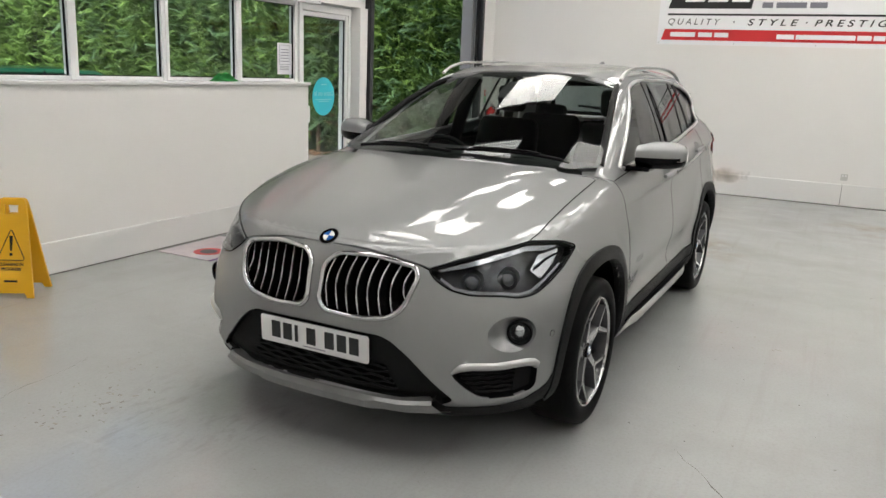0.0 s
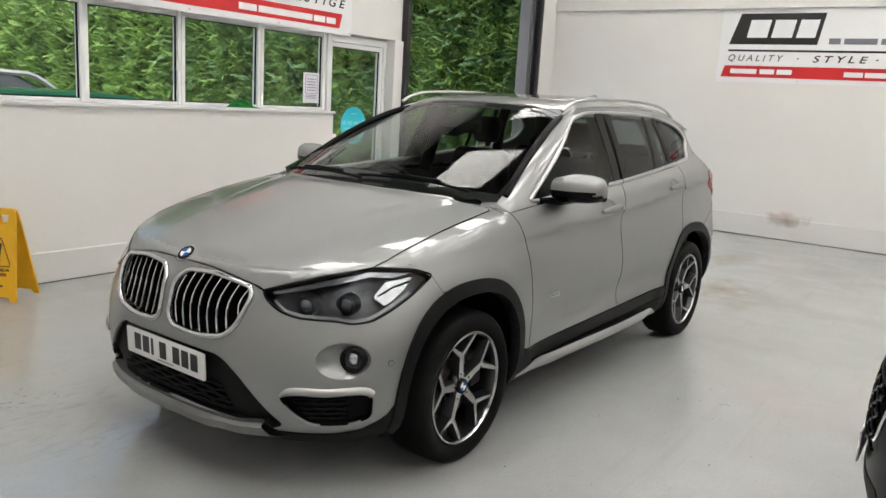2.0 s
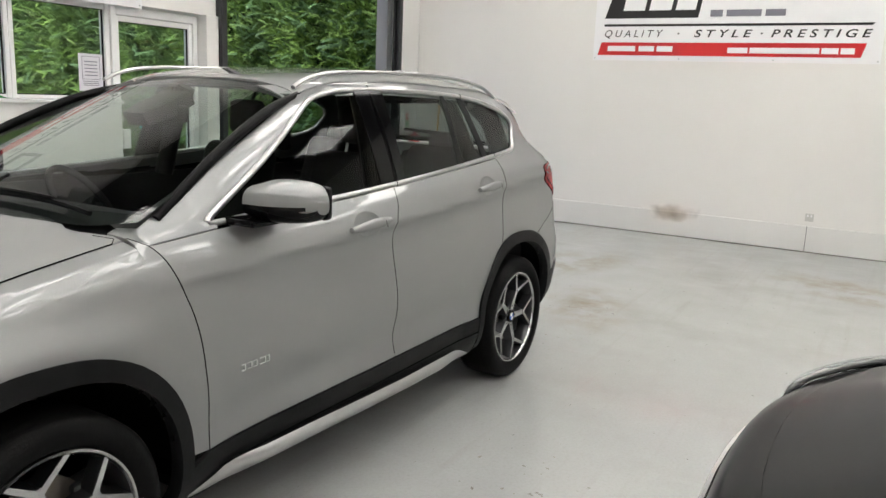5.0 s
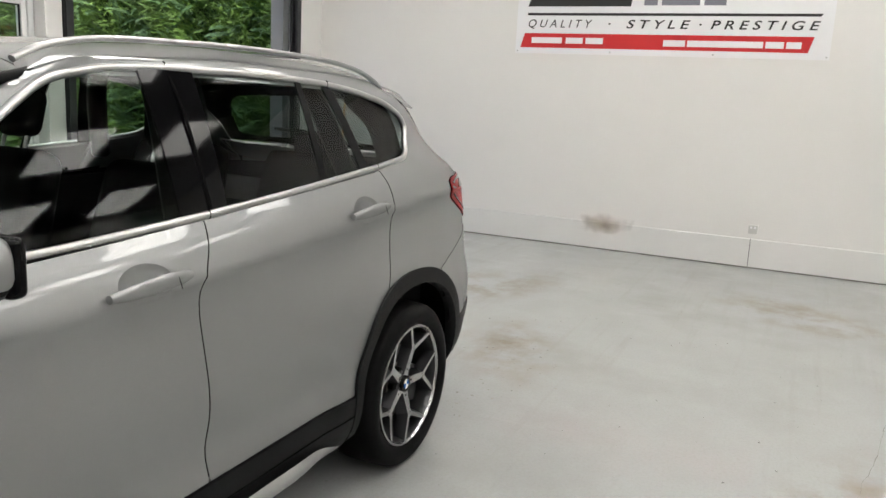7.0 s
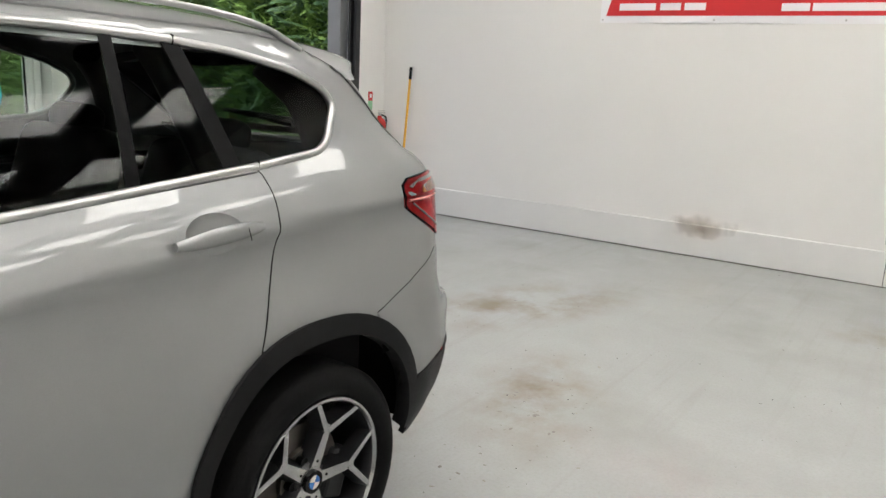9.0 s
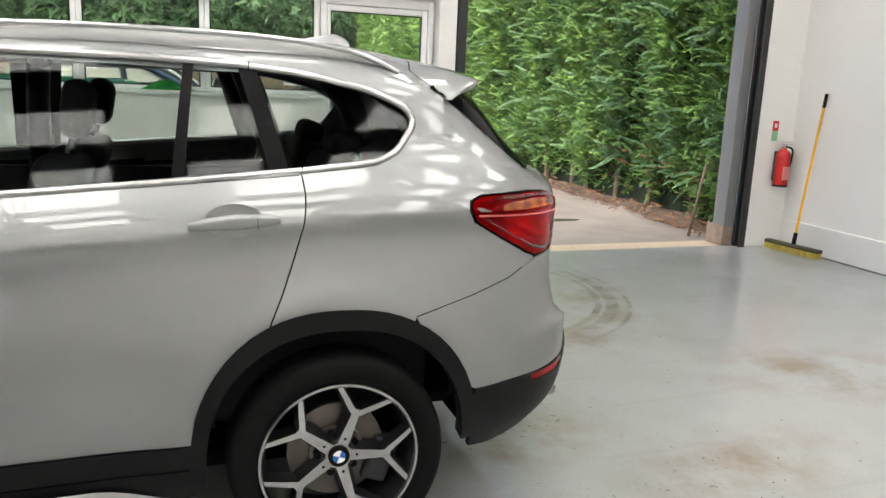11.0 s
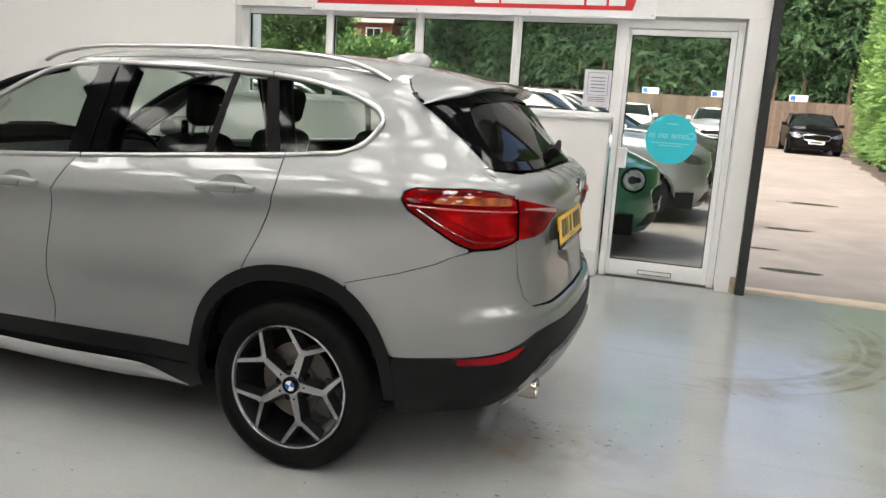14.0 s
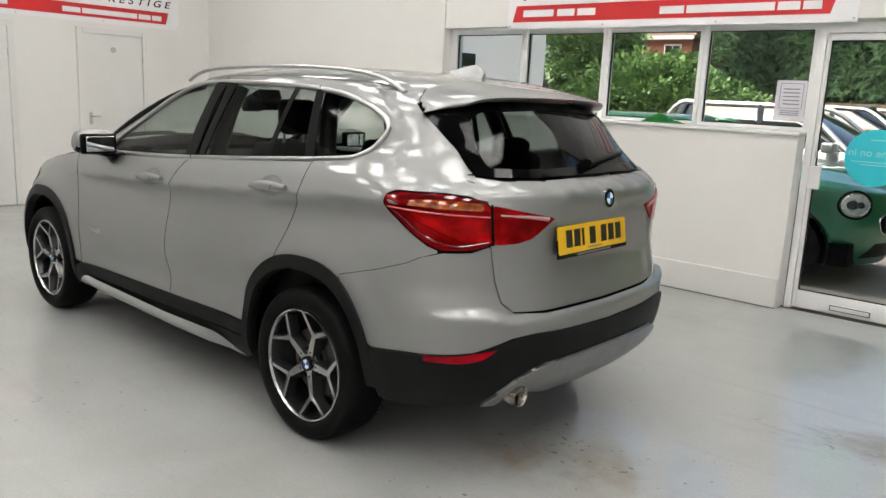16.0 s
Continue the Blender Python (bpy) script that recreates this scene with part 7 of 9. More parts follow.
        bm = bmesh.new()
        ab = a + math.pi / 5
        c = (0.062 * math.cos(ab), 0.062 * math.sin(ab))
        cyl(bm, (c[0], 0.03, c[1]), (c[0], 0.052, c[1]), 0.013, n=10)
        part("wheel_bolt", bm, BLACK, rim)
        bm = bmesh.new()
        cyl(bm, (0.057 * u[0], 0.06, 0.057 * u[1]), (0.057 * u[0], 0.0668, 0.057 * u[1]), 0.0042, n=10)
        part("spoke_hole", bm, INNER, rim)
    bm = bmesh.new()
    cyl(bm, (0, 0.0, 0), (0, 0.058, 0), 0.085, 0.052, n=30)
    part("hub", bm, ALLOYDARK, rim, "grey wheel hub", True, 40)
    bm = bmesh.new()
    cyl(bm, (0, 0.05, 0), (0, 0.0655, 0), 0.043, 0.041, n=30)
    part("hub_face", bm, ALLOYCUT, rim, "machined hub face", True, 40)
    bm = bmesh.new()
    cyl(bm, (0, 0.062, 0), (0, 0.0735, 0), 0.033, n=30)
    cap = part("centre_cap", bm, GLOSSBLACK, rim, "black centre cap")
    for k in range(4):
        pts = [(0, 0)] + [(0.02 * math.cos(t), 0.02 * math.sin(t)) for t in np.linspace(k * math.pi / 2, (k + 1) * math.pi / 2, 7)]
        part("cap_quarter", prism(bmesh.new(), pts, 0.0737, 0.075), BADGEBLUE if k % 2 else PLATEWHITE, cap)
    bm = bmesh.new()
    cyl(bm, (0, -0.01, 0), (0, 0.012, 0), 0.152, n=40)
    cyl(bm, (0, 0.012, 0), (0, 0.03, 0), 0.085, n=30)
    part("brake_disc", bm, DISCIRON, w0, "rusty iron brake disc")
    bm = bmesh.new()
    for k in range(9):
        t = 0.1 + 0.12 * k
    box(bm, -0.19, -0.105, -0.03, 0.035, -0.07, 0.08, 0.012)
    part("brake_caliper", bm, STEEL, w0, "dark brake caliper")
    return w0


wf_ = wheel(Matrix.Translation((AXF, 0.797, 0.333)) @ Matrix.Rotation(radians(10), 4, 'Y'))
wr_ = wheel(Matrix.Translation((AXR, 0.797, 0.333)) @ Matrix.Rotation(radians(-20), 4, 'Y'))


def far_wheel(src, x):
    """The wheel of the other side."""
    made = {}
    for o in (src, *src.children_recursive):
        made[o] = o.copy()
        scene.collection.objects.link(made[o])
        made[o].parent = made.get(o.parent, o.parent)
    made[src].matrix_basis = Matrix.Translation((x, -0.797, 0.333)) @ Matrix.Diagonal((1, -1, 1, 1))


far_wheel(wf_, AXF)
far_wheel(wr_, AXR)

for ob in side_parts:
    mirror(ob)

# ---- cabin ----
def seat(x, y, w, rear=False):
    bm = bmesh.new()
    box(bm, x - 0.25, x + 0.27, y - w / 2, y + w / 2, 0.50, 0.68, 0.05, 3)
    part("seat_base", bm, LEATHER, car, "", True, 50)
    bm = bmesh.new()
    box(bm, -0.07, 0.07, -w / 2, w / 2, 0, 0.62, 0.05, 3)
    for v in bm.verts:
        v.co.y *= 1 - 0.18 * max(0, v.co.z - 0.3) / 0.32
    bk = part("seat_back", bm, LEATHER, car, "dark cloth seat back", True, 50)
    bk.matrix_basis = Matrix.Translation((x - 0.24, y, 0.62)) @ Matrix.Rotation(radians(-16), 4, 'Y')
    bm = bmesh.new()
    if rear:
        box(bm, -0.05, 0.05, -0.12, 0.12, 0.60, 0.70, 0.04, 3)
    else:
        box(bm, -0.045, 0.045, -0.105, 0.105, 0.665, 0.845, 0.042, 3)
        for v in bm.verts:
            v.co.y *= 1 + 0.12 * (v.co.z - 0.75) / 0.09
            v.co.x += 0.02 * ((v.co.z - 0.665) / 0.18) ** 2
    hd = part("headrest", bm, LEATHER, bk, "dark headrest", True, 50)
    for dy in (-0.06, 0.06):
        bm = bmesh.new()
        cyl(bm, (0, dy, 0.6), (0, dy, 0.67), 0.007, n=8)
        part("headrest_post", bm, SATIN, bk)


for y in (0.37, -0.37):
    seat(1.18, y, 0.5)
    seat(0.33, y, 0.56, True)
bm = bmesh.new()
rows = []
for i in range(21):
    y = -0.70 + 1.4 * i / 20
    k = 0.05 * (y / 0.7) ** 2
    rows.append([bm.verts.new((x - k, y, z)) for x, z in ((2.38, 1.04), (2.1, 1.058), (1.95, 1.05), (1.88, 1.02), (1.86, 0.9), (1.95, 0.6))])
for a, b in zip(rows, rows[1:]):
    for k in range(5):
        bm.faces.new((a[k], a[k + 1], b[k + 1], b[k]))
bmesh.ops.recalc_face_normals(bm, faces=bm.faces[:])
part("dashboard", bm, LEATHER, car, "black soft dashboard", True, 40)
bm = bmesh.new()
c, d = Vector((1.70, -0.37, 0.98)), Vector((-0.87, 0, 0.5)).normalized()
upv = Vector((0.5, 0, 0.87))
sw = [c + Vector((0, 1, 0)) * 0.185 * math.cos(t) + upv * 0.185 * math.sin(t) for t in np.linspace(0, 2 * math.pi, 33)[:-1]]
st = bead("steering_wheel", sw, 0.015, LEATHER, car, "black steering wheel", True)
bm = bmesh.new()
box(bm, -0.03, 0.03, -0.09, 0.09, -0.07, 0.07, 0.02)
box(bm, -0.012, 0.012, -0.18, 0.18, -0.02, 0.02, 0.005)
hubp = part("wheel_boss", bm, LEATHER, st)
hubp.matrix_basis = Matrix.Translation(c) @ Matrix.Rotation(radians(-30), 4, 'Y')
cyl_b = bmesh.new()
box(cyl_b, -0.02, 0.012, -0.12, 0.12, -0.035, 0.035, 0.012)
rv = part("interior_mirror", cyl_b, BLACK, car, "interior rear-view mirror", True, 50)
rv.matrix_basis = Matrix.Translation((1.56, 0.0, 1.385))
bm = bmesh.new()
pod = [(1.50, 0.075, 1.475), (1.62, 0.085, 1.425), (1.72, 0.06, 1.385), (1.74, 0.0, 1.375)]
rows = [[bm.verts.new((x - dx, sg * y, z - dz)) for sg in (1, -1)] for (x, y, z) in pod[:3] for dx, dz in ((0.0, 0.0), (0.03, 0.05))]
for a, b in ((0, 2), (2, 4)):
    bm.faces.new((rows[a][0], rows[a][1], rows[b][1], rows[b][0]))
    bm.faces.new((rows[a + 1][0], rows[b + 1][0], rows[b + 1][1], rows[a + 1][1]))
    for k in (0, 1):
        bm.faces.new((rows[a][k], rows[b][k], rows[b + 1][k], rows[a + 1][k]))
bm.faces.new((rows[4][0], rows[4][1], rows[5][1], rows[5][0]))
bmesh.ops.recalc_face_normals(bm, faces=bm.faces[:])
part("sensor_pod", bm, BLACK, car, "black sensor pod behind the windscreen")
# door cards, floor, headlining, pillars inside, load cover
DOORCARD = material("dark_door_card", (0.008, 0.008, 0.009), 0.7, spec=0.15)
GREYTRIM = material("grey_headlining", (0.14, 0.135, 0.13), 0.85)
for sg in (1, -1):
    bm = bmesh.new()
    box(bm, -0.3, 2.2, sg * 0.745, sg * 0.765, 0.45, 1.05, 0.005)
    part("door_card", bm, DOORCARD, car)
bm = bmesh.new()
box(bm, -0.75, 2.2, -0.72, 0.72, 0.42, 0.45)
box(bm, -0.72, 0.02, -0.68, 0.68, 0.98, 1.0)
part("load_cover", bm, LEATHER, car, "black load cover")
hl = []
laid = lay([dense([(1.28, -0.5), (1.28, 0.5), (0.6, 0.54), (-0.2, 0.52), (-0.3, 0.3), (-0.3, -0.3), (-0.2, -0.52), (0.6, -0.54)], 0.1)], SKIN.top, 0.1, -0.045, 0)
sheet("headlining", laid, GREYTRIM, car, "grey cloth headlining")
for sg in (1, -1):
    for pts, r in (([(2.2, 0.715, 1.10), (1.85, 0.64, 1.30), (1.55, 0.575, 1.43), (1.35, 0.53, 1.48)], 0.018), ([(1.02, 0.68, 1.05), (1.0, 0.60, 1.35), (0.98, 0.54, 1.49)], 0.045), ([(0.14, 0.66, 1.15), (0.22, 0.58, 1.4), (0.25, 0.53, 1.49)], 0.04), ([(-0.36, 0.56, 1.18), (-0.3, 0.52, 1.36), (-0.2, 0.46, 1.47)], 0.06)):
        bead("pillar_lining", [(x, sg * y, z) for x, y, z in spline(pts, 4)], r, BLACK, car)

# ---- a plainer car, for the ones seen in part or far off ----
class Skin2(Shell):
    """Skin of another car, given by a few lengths."""
    def __init__(self, wb, of, orr, w, h, nose_z, belt_z, tail_z, ws_base, ws_top, roof_end, square):
        self.v, self.f = [], []
        self.x1, self.x0 = wb + of, -orr
        self.wb = wb
        xf, xr = self.x1, self.x0
        belt = curve_of((xf - 0.1, nose_z), (xf - 0.45, nose_z + 0.06), (ws_base - 0.1, belt_z), (0.6, belt_z + 0.05), (xr + 0.1, tail_z))
        def rg(f, r, ww, z, n=3.0):
            return ring(f, r, ww, z if callable(z) else flat_z(z), wb * 0.98, 0.1, n, square, wf=ww * 0.97, wr=ww * 0.97)
        R = [rg(xf - 0.08, xr + 0.08, w - 0.05, 0.2), rg(xf - 0.01, xr + 0.02, w - 0.02, 0.33), rg(xf, xr, w, 0.52), rg(xf - 0.01, xr, w, 0.68),
             rg(xf - 0.05, xr + 0.02, w - 0.015, lambda x: 0.55 * belt(x) + 0.45 * 0.68 + 0.05), rg(xf - 0.12, xr + 0.06, w - 0.075, belt)]
        self.low = columns(R, 6)
        self.grid(self.low)
        e = [p for p in R[-1] if p[0] > ws_base - 0.35]
        xs, ys = [p[0] for p in e][::-1], [p[1] for p in e][::-1]
        rows = []
        for i in range(41):
            x = e[0][0] - (e[0][0] - ws_base + 0.3) * (i / 40) ** 1.5
            ye, ze = float(np.interp(x, xs, ys)), belt(x)
            k = min(1.0, (e[0][0] - x) / 0.35)
            row = []
            for j in range(21):
                q = math.sin(math.pi / 2 * j / 20)
                y = ye * q
                z = ze + 0.05 * k * (1 - q ** 2.5) + 0.012 * k / (1 + math.exp((abs(y) - 0.42) / 0.02))
                row.append(np.array((x, y, z)))
            rows.append(row)
        self.hood_rows = rows
        self.grid(rows)
        bz = lambda x: belt(x) - 0.01
        zr = h - 0.05
        G = [ring(ws_base, xr + 0.12, w - 0.085, bz, ws_base - 0.35, 0.3, 2.6, 2.8, bowf=0.06),
             ring(ws_base - 0.55, xr + 0.25, w - 0.16, flat_z((belt_z + zr) / 2 + 0.03), ws_base - 0.8, 0.3, 2.7, 2.8, bowf=0.05),
             ring(ws_top, roof_end, w - 0.27, flat_z(zr), ws_top - 0.2, roof_end + 0.4, 3.0, 2.8, bowf=0.05)]
        self.glass = columns(G, 6)
        self.grid(self.glass)
        top = [G[-1]] + [[np.array((p[0], p[1] * q, zr + 0.05 * (1 - q ** 3) * min(1, p[1] / 0.3))) for p in G[-1]] for q in (0.95, 0.85, 0.6, 0.3, 0.0)]
        self.roof_cols = [list(c) for c in zip(*top)]
        self.grid(self.roof_cols)
        self.close()

    def nose(self, a, b):
        c, s = math.cos(radians(a)), math.sin(radians(a))
        o = self.wb - 0.1
        return self.cast((o + 1.6 * c, 1.6 * s, b), (-c, -s, 0))


def whole(cols):
    """Both halves of a grid as points and faces."""
    V, F = [], []
    m = len(cols[0])
    for sg in (1, -1):
        b = len(V)
        V += [(p[0], sg * p[1], p[2]) for c in cols for p in c]
        for i in range(len(cols) - 1):
            for j in range(m - 1):
                q = (b + i * m + j, b + (i + 1) * m + j, b + (i + 1) * m + j + 1, b + i * m + j + 1)
                F.append(q if sg < 0 else q[::-1])
    return V, F


def grid_part(name, cols, mat, parent, label="", drop=None):
    V, F = whole(cols)
    if drop:
        F = [f for f in F if not drop(np.mean([V[i] for i in f], axis=0))]
    bm = bmesh.new()
    vs = [bm.verts.new(v) for v in V]
    for f in F:
        bm.faces.new([vs[i] for i in f])
    bmesh.ops.remove_doubles(bm, verts=bm.verts[:], dist=1e-4)
    bmesh.ops.delete(bm, geom=[v for v in bm.verts if not v.link_faces], context='VERTS')
    bmesh.ops.recalc_face_normals(bm, faces=bm.faces[:])
    return part(name, bm, mat, parent, label, True, 40)


DARKGLASS = material("dark_car_glass", (0.012, 0.016, 0.016), 0.03, coat=0.5)
BRIGHTLAMP = material("bright_lamp", (0.65, 0.66, 0.68), 0.1, 0.4, var=0.5, scale=24, dark=(0.2, 0.2, 0.22))
PALELAMP = material("clear_lamp", (0.3, 0.31, 0.33), 0.12, 0.7, var=0.8, scale=18, dark=(0.1, 0.1, 0.11))
RIMGREY = material("far_wheel_rim", (0.3, 0.3, 0.31), 0.3, 0.8, var=0.6, scale=14, dark=(0.05, 0.05, 0.05))


def deep_lamp(c, s, sg):
    """Large clear headlamp: a bowed lens over a black housing with light bars and a square reflector."""
    A = 0.0157
    out = [(31.0, 0.75), (31.2, 0.815), (34.5, 0.842), (44.0, 0.858), (58.0, 0.862), (65.0, 0.850), (65.0, 0.80), (57.0, 0.742), (44.0, 0.703), (35.0, 0.700)]
    lp = [(sg * a / A, b) for a, b in dense(round_corners([(a * A, b) for a, b in out], 0.03, 4), 0.015)]
    on = lambda a, b, k: s.nose(sg * a, b)[0] + s.nose(sg * a, b)[1] * k
    h = sheet("headlamp", lay([lp], s.nose, 0.02, 0.03, 0.0, A), LAMPGLASS, c, "large clear headlamp with a black housing")
    h.visible_shadow = False
    sheet("housing", lay([lp], s.nose, 0.02, 0.004, 0.006, A), GLOSSBLACK, h, "gloss black lamp housing")
    bead("lens_edge", [s.nose(a, b)[0] + s.nose(a, b)[1] * 0.016 for a, b in lp], 0.011, LENSEDGE, h, "thick clear lens edge", True, n=8)
    bead("light_bar", spline([on(a, b, 0.016) for a, b in ((32.5, 0.765), (38, 0.748), (46, 0.748), (55, 0.775), (62, 0.81))], 5), 0.006, LAMPCHROME, h, "bright light bar", n=6)
    bead("light_bar", spline([on(a, b, 0.014) for a, b in ((33.5, 0.825), (42, 0.842), (54, 0.846), (62, 0.835))], 5), 0.005, LAMPCHROME, h, "bright light bar", n=6)
    for a0, z0, w in ((36.0, 0.788, 2.6), (46.5, 0.792, 3.4), (55.0, 0.812, 2.6)):
        q = [(sg * a, b) for a, b in dense(round_corners([((a0 - w) * A, z0 - 0.024), ((a0 + w) * A, z0 - 0.02), ((a0 + w) * A, z0 + 0.026), ((a0 - w) * A, z0 + 0.022)], 0.008, 2), 0.012)]
        q = [(a / A, b) for a, b in q]
        sheet("reflector", lay([q], s.nose, 0.015, 0.010, 0.006, A), LAMPCHROME, h, "square bright reflector")
    for k in range(3):
        a0 = 41.0 + 5.2 * k
        bead("divider", [on(a0, 0.76, 0.014), on(a0 + 0.6, 0.80, 0.018), on(a0 + 1.0, 0.84, 0.014)], 0.004, BLACK, h, n=6)


LENSEDGE = material("thick_lens_edge", (0.16, 0.165, 0.17), 0.06, 0.4, coat=1.0)


def plain_car(name, label, m, paint, wb=2.6, of=0.82, orr=0.72, w=0.89, h=1.5, nose_z=0.80, belt_z=0.98, tail_z=1.0, ws_base=2.25, ws_top=1.25, roof_end=-0.35,
              square=3.2, round_lamps=False, group="", grille_h=(0.45, 0.66), detail=False, lamp_da=0.0, lamp_dz=0.0):
    s = Skin2(wb, of, orr, w, h, nose_z, belt_z, tail_z, ws_base, ws_top, roof_end, square)
    c = empty(name, label, "car", group, m)
    def in_arch(p):
        return any(abs(p[1]) > 0.45 and (p[0] - cx) ** 2 + (p[2] - 0.32) ** 2 < 0.37 ** 2 for cx in (0.0, wb))
    grid_part("body", s.low, paint, c, "", in_arch)
    grid_part("bonnet", s.hood_rows, paint, c)
    grid_part("glasshouse", s.glass, DARKGLASS, c, "dark glass all round")
    grid_part("roof", s.roof_cols, paint, c)
    for sg in (1, -1):
        for pts, r in (([(ws_base - 0.3, w - 0.11, belt_z + 0.01), (ws_top + 0.1, w - 0.26, h - 0.08), (ws_top - 0.15, w - 0.265, h - 0.05), (roof_end + 0.45, w - 0.265, h - 0.05), (roof_end + 0.15, w - 0.28, h - 0.06), (-orr + 0.22, w - 0.16, tail_z + 0.02)], 0.035),
                       ([(0.95, w - 0.088, belt_z + 0.02), (0.85, w - 0.265, h - 0.05)], 0.04)):
            bead("pillar", [(x, sg * y, z) for x, y, z in spline(pts, 5)], r, paint if r < 0.04 else DARKGLASS, c, n=6)
        for cx in (0.0, wb):
            bm = bmesh.new()
            cyl(bm, (cx, sg * (w - 0.22), 0.32), (cx, sg * (w - 0.02), 0.32), 0.32, n=32)
            wh = part("wheel", bm, RUBBER, c, "black tyre and grey alloy", True, 40)
            bm = bmesh.new()
            cyl(bm, (cx, sg * (w - 0.02), 0.32), (cx, sg * (w - 0.012), 0.32), 0.215, n=32)
            part("rim", bm, RIMGREY, wh)
            bm = bmesh.new()
            prof = [(cx + 0.385 * math.cos(a), 0.32 + 0.385 * math.sin(a)) for a in np.linspace(-0.3, math.pi + 0.3, 24)]
            o = [bm.verts.new((x, sg * (w - 0.01), z)) for x, z in prof]
            i_ = [bm.verts.new((x, sg * (w - 0.4), z)) for x, z in prof]
            for k in range(len(o) - 1):
                bm.faces.new((o[k], o[k + 1], i_[k + 1], i_[k]))
            bm.faces.new(i_)
            part("wheel_well", bm, INNER, c)
            bead("arch_lip", [(x, sg * (s.side(x, z)[0][1]), z) for x, z in prof], 0.016, INNER if detail else paint, c, n=6)
        bm = bmesh.new()
        box(bm, ws_base - 0.55, ws_base - 0.40, sg * (w - 0.06), sg * (w + 0.13), belt_z + 0.0, belt_z + 0.12, 0.03, 3)
        part("door_mirror", bm, paint, c, "", True, 50)
    # lamps, grille, lower intake, plate
    for sg in (1, -1):
        if round_lamps:
            lp = [(sg * 46 + 8 * math.cos(a), 0.735 + 0.095 * math.sin(a)) for a in np.linspace(0, 2 * math.pi, 25)[:-1]]
        else:
            z = nose_z - 0.11
            lp = round_corners([(sg * (a + lamp_da), b + lamp_dz) for a, b in ((30, z - 0.02), (34, z - 0.075), (50, z - 0.06), (68, z + 0.07), (60, z + 0.085), (42, z + 0.045))], 0.02, 2)
        lp = [(a, b) for a, b in dense(lp, 1.5)]
        if detail:
            deep_lamp(c, s, sg)
            continue
        hl_ = sheet("headlamp", lay([lp], s.nose, 0.03, 0.006, 0.01, 0.0157), BRIGHTLAMP if round_lamps else PALELAMP, c, "clear headlamp")
        if round_lamps:
            for da, r in ((-2.0, 0.42), (2.6, 0.3)):
                pl_ = [(sg * 46 + da + 8 * r * math.cos(a), 0.735 + 0.095 * r * math.sin(a)) for a in np.linspace(0, 2 * math.pi, 21)[:-1]]
                sheet("lamp_eye", lay([dense(pl_, 1.0)], s.nose, 0.03, 0.010, 0.006, 0.0157), DARKGLASS, hl_, "dark lamp eye")
            ring_ = [(sg * 46 + 9.6 * math.cos(a), 0.735 + 0.115 * math.sin(a)) for a in np.linspace(0, 2 * math.pi, 33)[:-1]]
            bead("lamp_surround", [s.nose(a, b)[0] + s.nose(a, b)[1] * 0.003 for a, b in ring_], 0.011, GLOSSBLACK, hl_, "gloss black surround", True, n=6)
        bead("lamp_rim", [s.nose(a, b)[0] + s.nose(a, b)[1] * 0.006 for a, b in lp], 0.008 if round_lamps else 0.004, CHROME, hl_, "", True, n=6)
    g0, g1 = grille_h
    gl_ = dense(round_corners([(-0.40, g0 + 0.03), (0.40, g0 + 0.03), (0.46, g1 - 0.05), (0.36, g1), (-0.36, g1), (-0.46, g1 - 0.05)], 0.05, 3), 0.04)
    gr = sheet("grille", lay([gl_], s.front, 0.05, 0.005, 0.006), INNER, c, "black grille")
    bead("grille_rim", [s.front(y, z)[0] + np.array((0.006, 0, 0)) for y, z in gl_], 0.008, CHROME, gr, "", True, n=6)
    for k in range(4):
        z = g0 + 0.06 + (g1 - g0 - 0.1) * k / 3
        bead("grille_bar", [s.front(y, z)[0] + np.array((0.008, 0, 0)) for y in np.linspace(-0.38, 0.38, 12)], 0.006, BLACK, gr, n=5)
    sheet("lower_intake", lay([dense([(-0.55, 0.27), (0.55, 0.27), (0.45, 0.40), (-0.45, 0.40)], 0.05)], s.front, 0.06, 0.004, 0.004), BLACK, c)
    x = s.front(0, 0.45)[0][0]
    pl = part("number_plate", boxed(x + 0.006, x + 0.014, -0.26, 0.26, 0.40, 0.51, 0.002), PLATEWHITE, c, "white number plate")
    part("plate_bar", boxed(x + 0.0142, x + 0.0155, -0.2, 0.2, 0.43, 0.485), SIGNBLACK, pl)
    if not detail:
        part("underside", boxed(-orr + 0.15, wb + of - 0.2, -w + 0.1, w - 0.1, 0.2, 0.4), INNER, c)
    else:
        part("underside", boxed(0.45, wb - 0.45, -w + 0.06, w - 0.06, 0.2, 0.4), INNER, c)
    return c, s


BLACKPAINT = paint_material("black_gloss_paint", (0.003, 0.003, 0.0035), 0.3, 0.0, 1.3)
BLACKPAINT.node_tree.nodes["Principled BSDF"].inputs["Specular IOR Level"].default_value = 0.04
BLACKPAINT.node_tree.nodes["Principled BSDF"].inputs["Coat Weight"].default_value = 0.5
black_car, BS = plain_car("black_car", "gloss black car parked nose-on beside the silver car", Matrix.Translation((-2.2, -4.86, 0)) @ Matrix.Rotation(radians(90), 4, 'Z'), BLACKPAINT,
                          w=0.9, h=1.5, nose_z=0.845, belt_z=0.99, detail=True, grille_h=(0.50, 0.76), lamp_da=-5.0, lamp_dz=0.02)
for k in range(7):
    z = 0.52 + 0.03 * k
    bead("grille_mesh", [BS.front(y, z + 0.012 * math.sin(y * 60 + k * math.pi))[0] + np.array((0.012, 0, 0)) for y in np.linspace(-0.40, 0.40, 60)], 0.006, GLOSSBLACK, black_car, n=5)

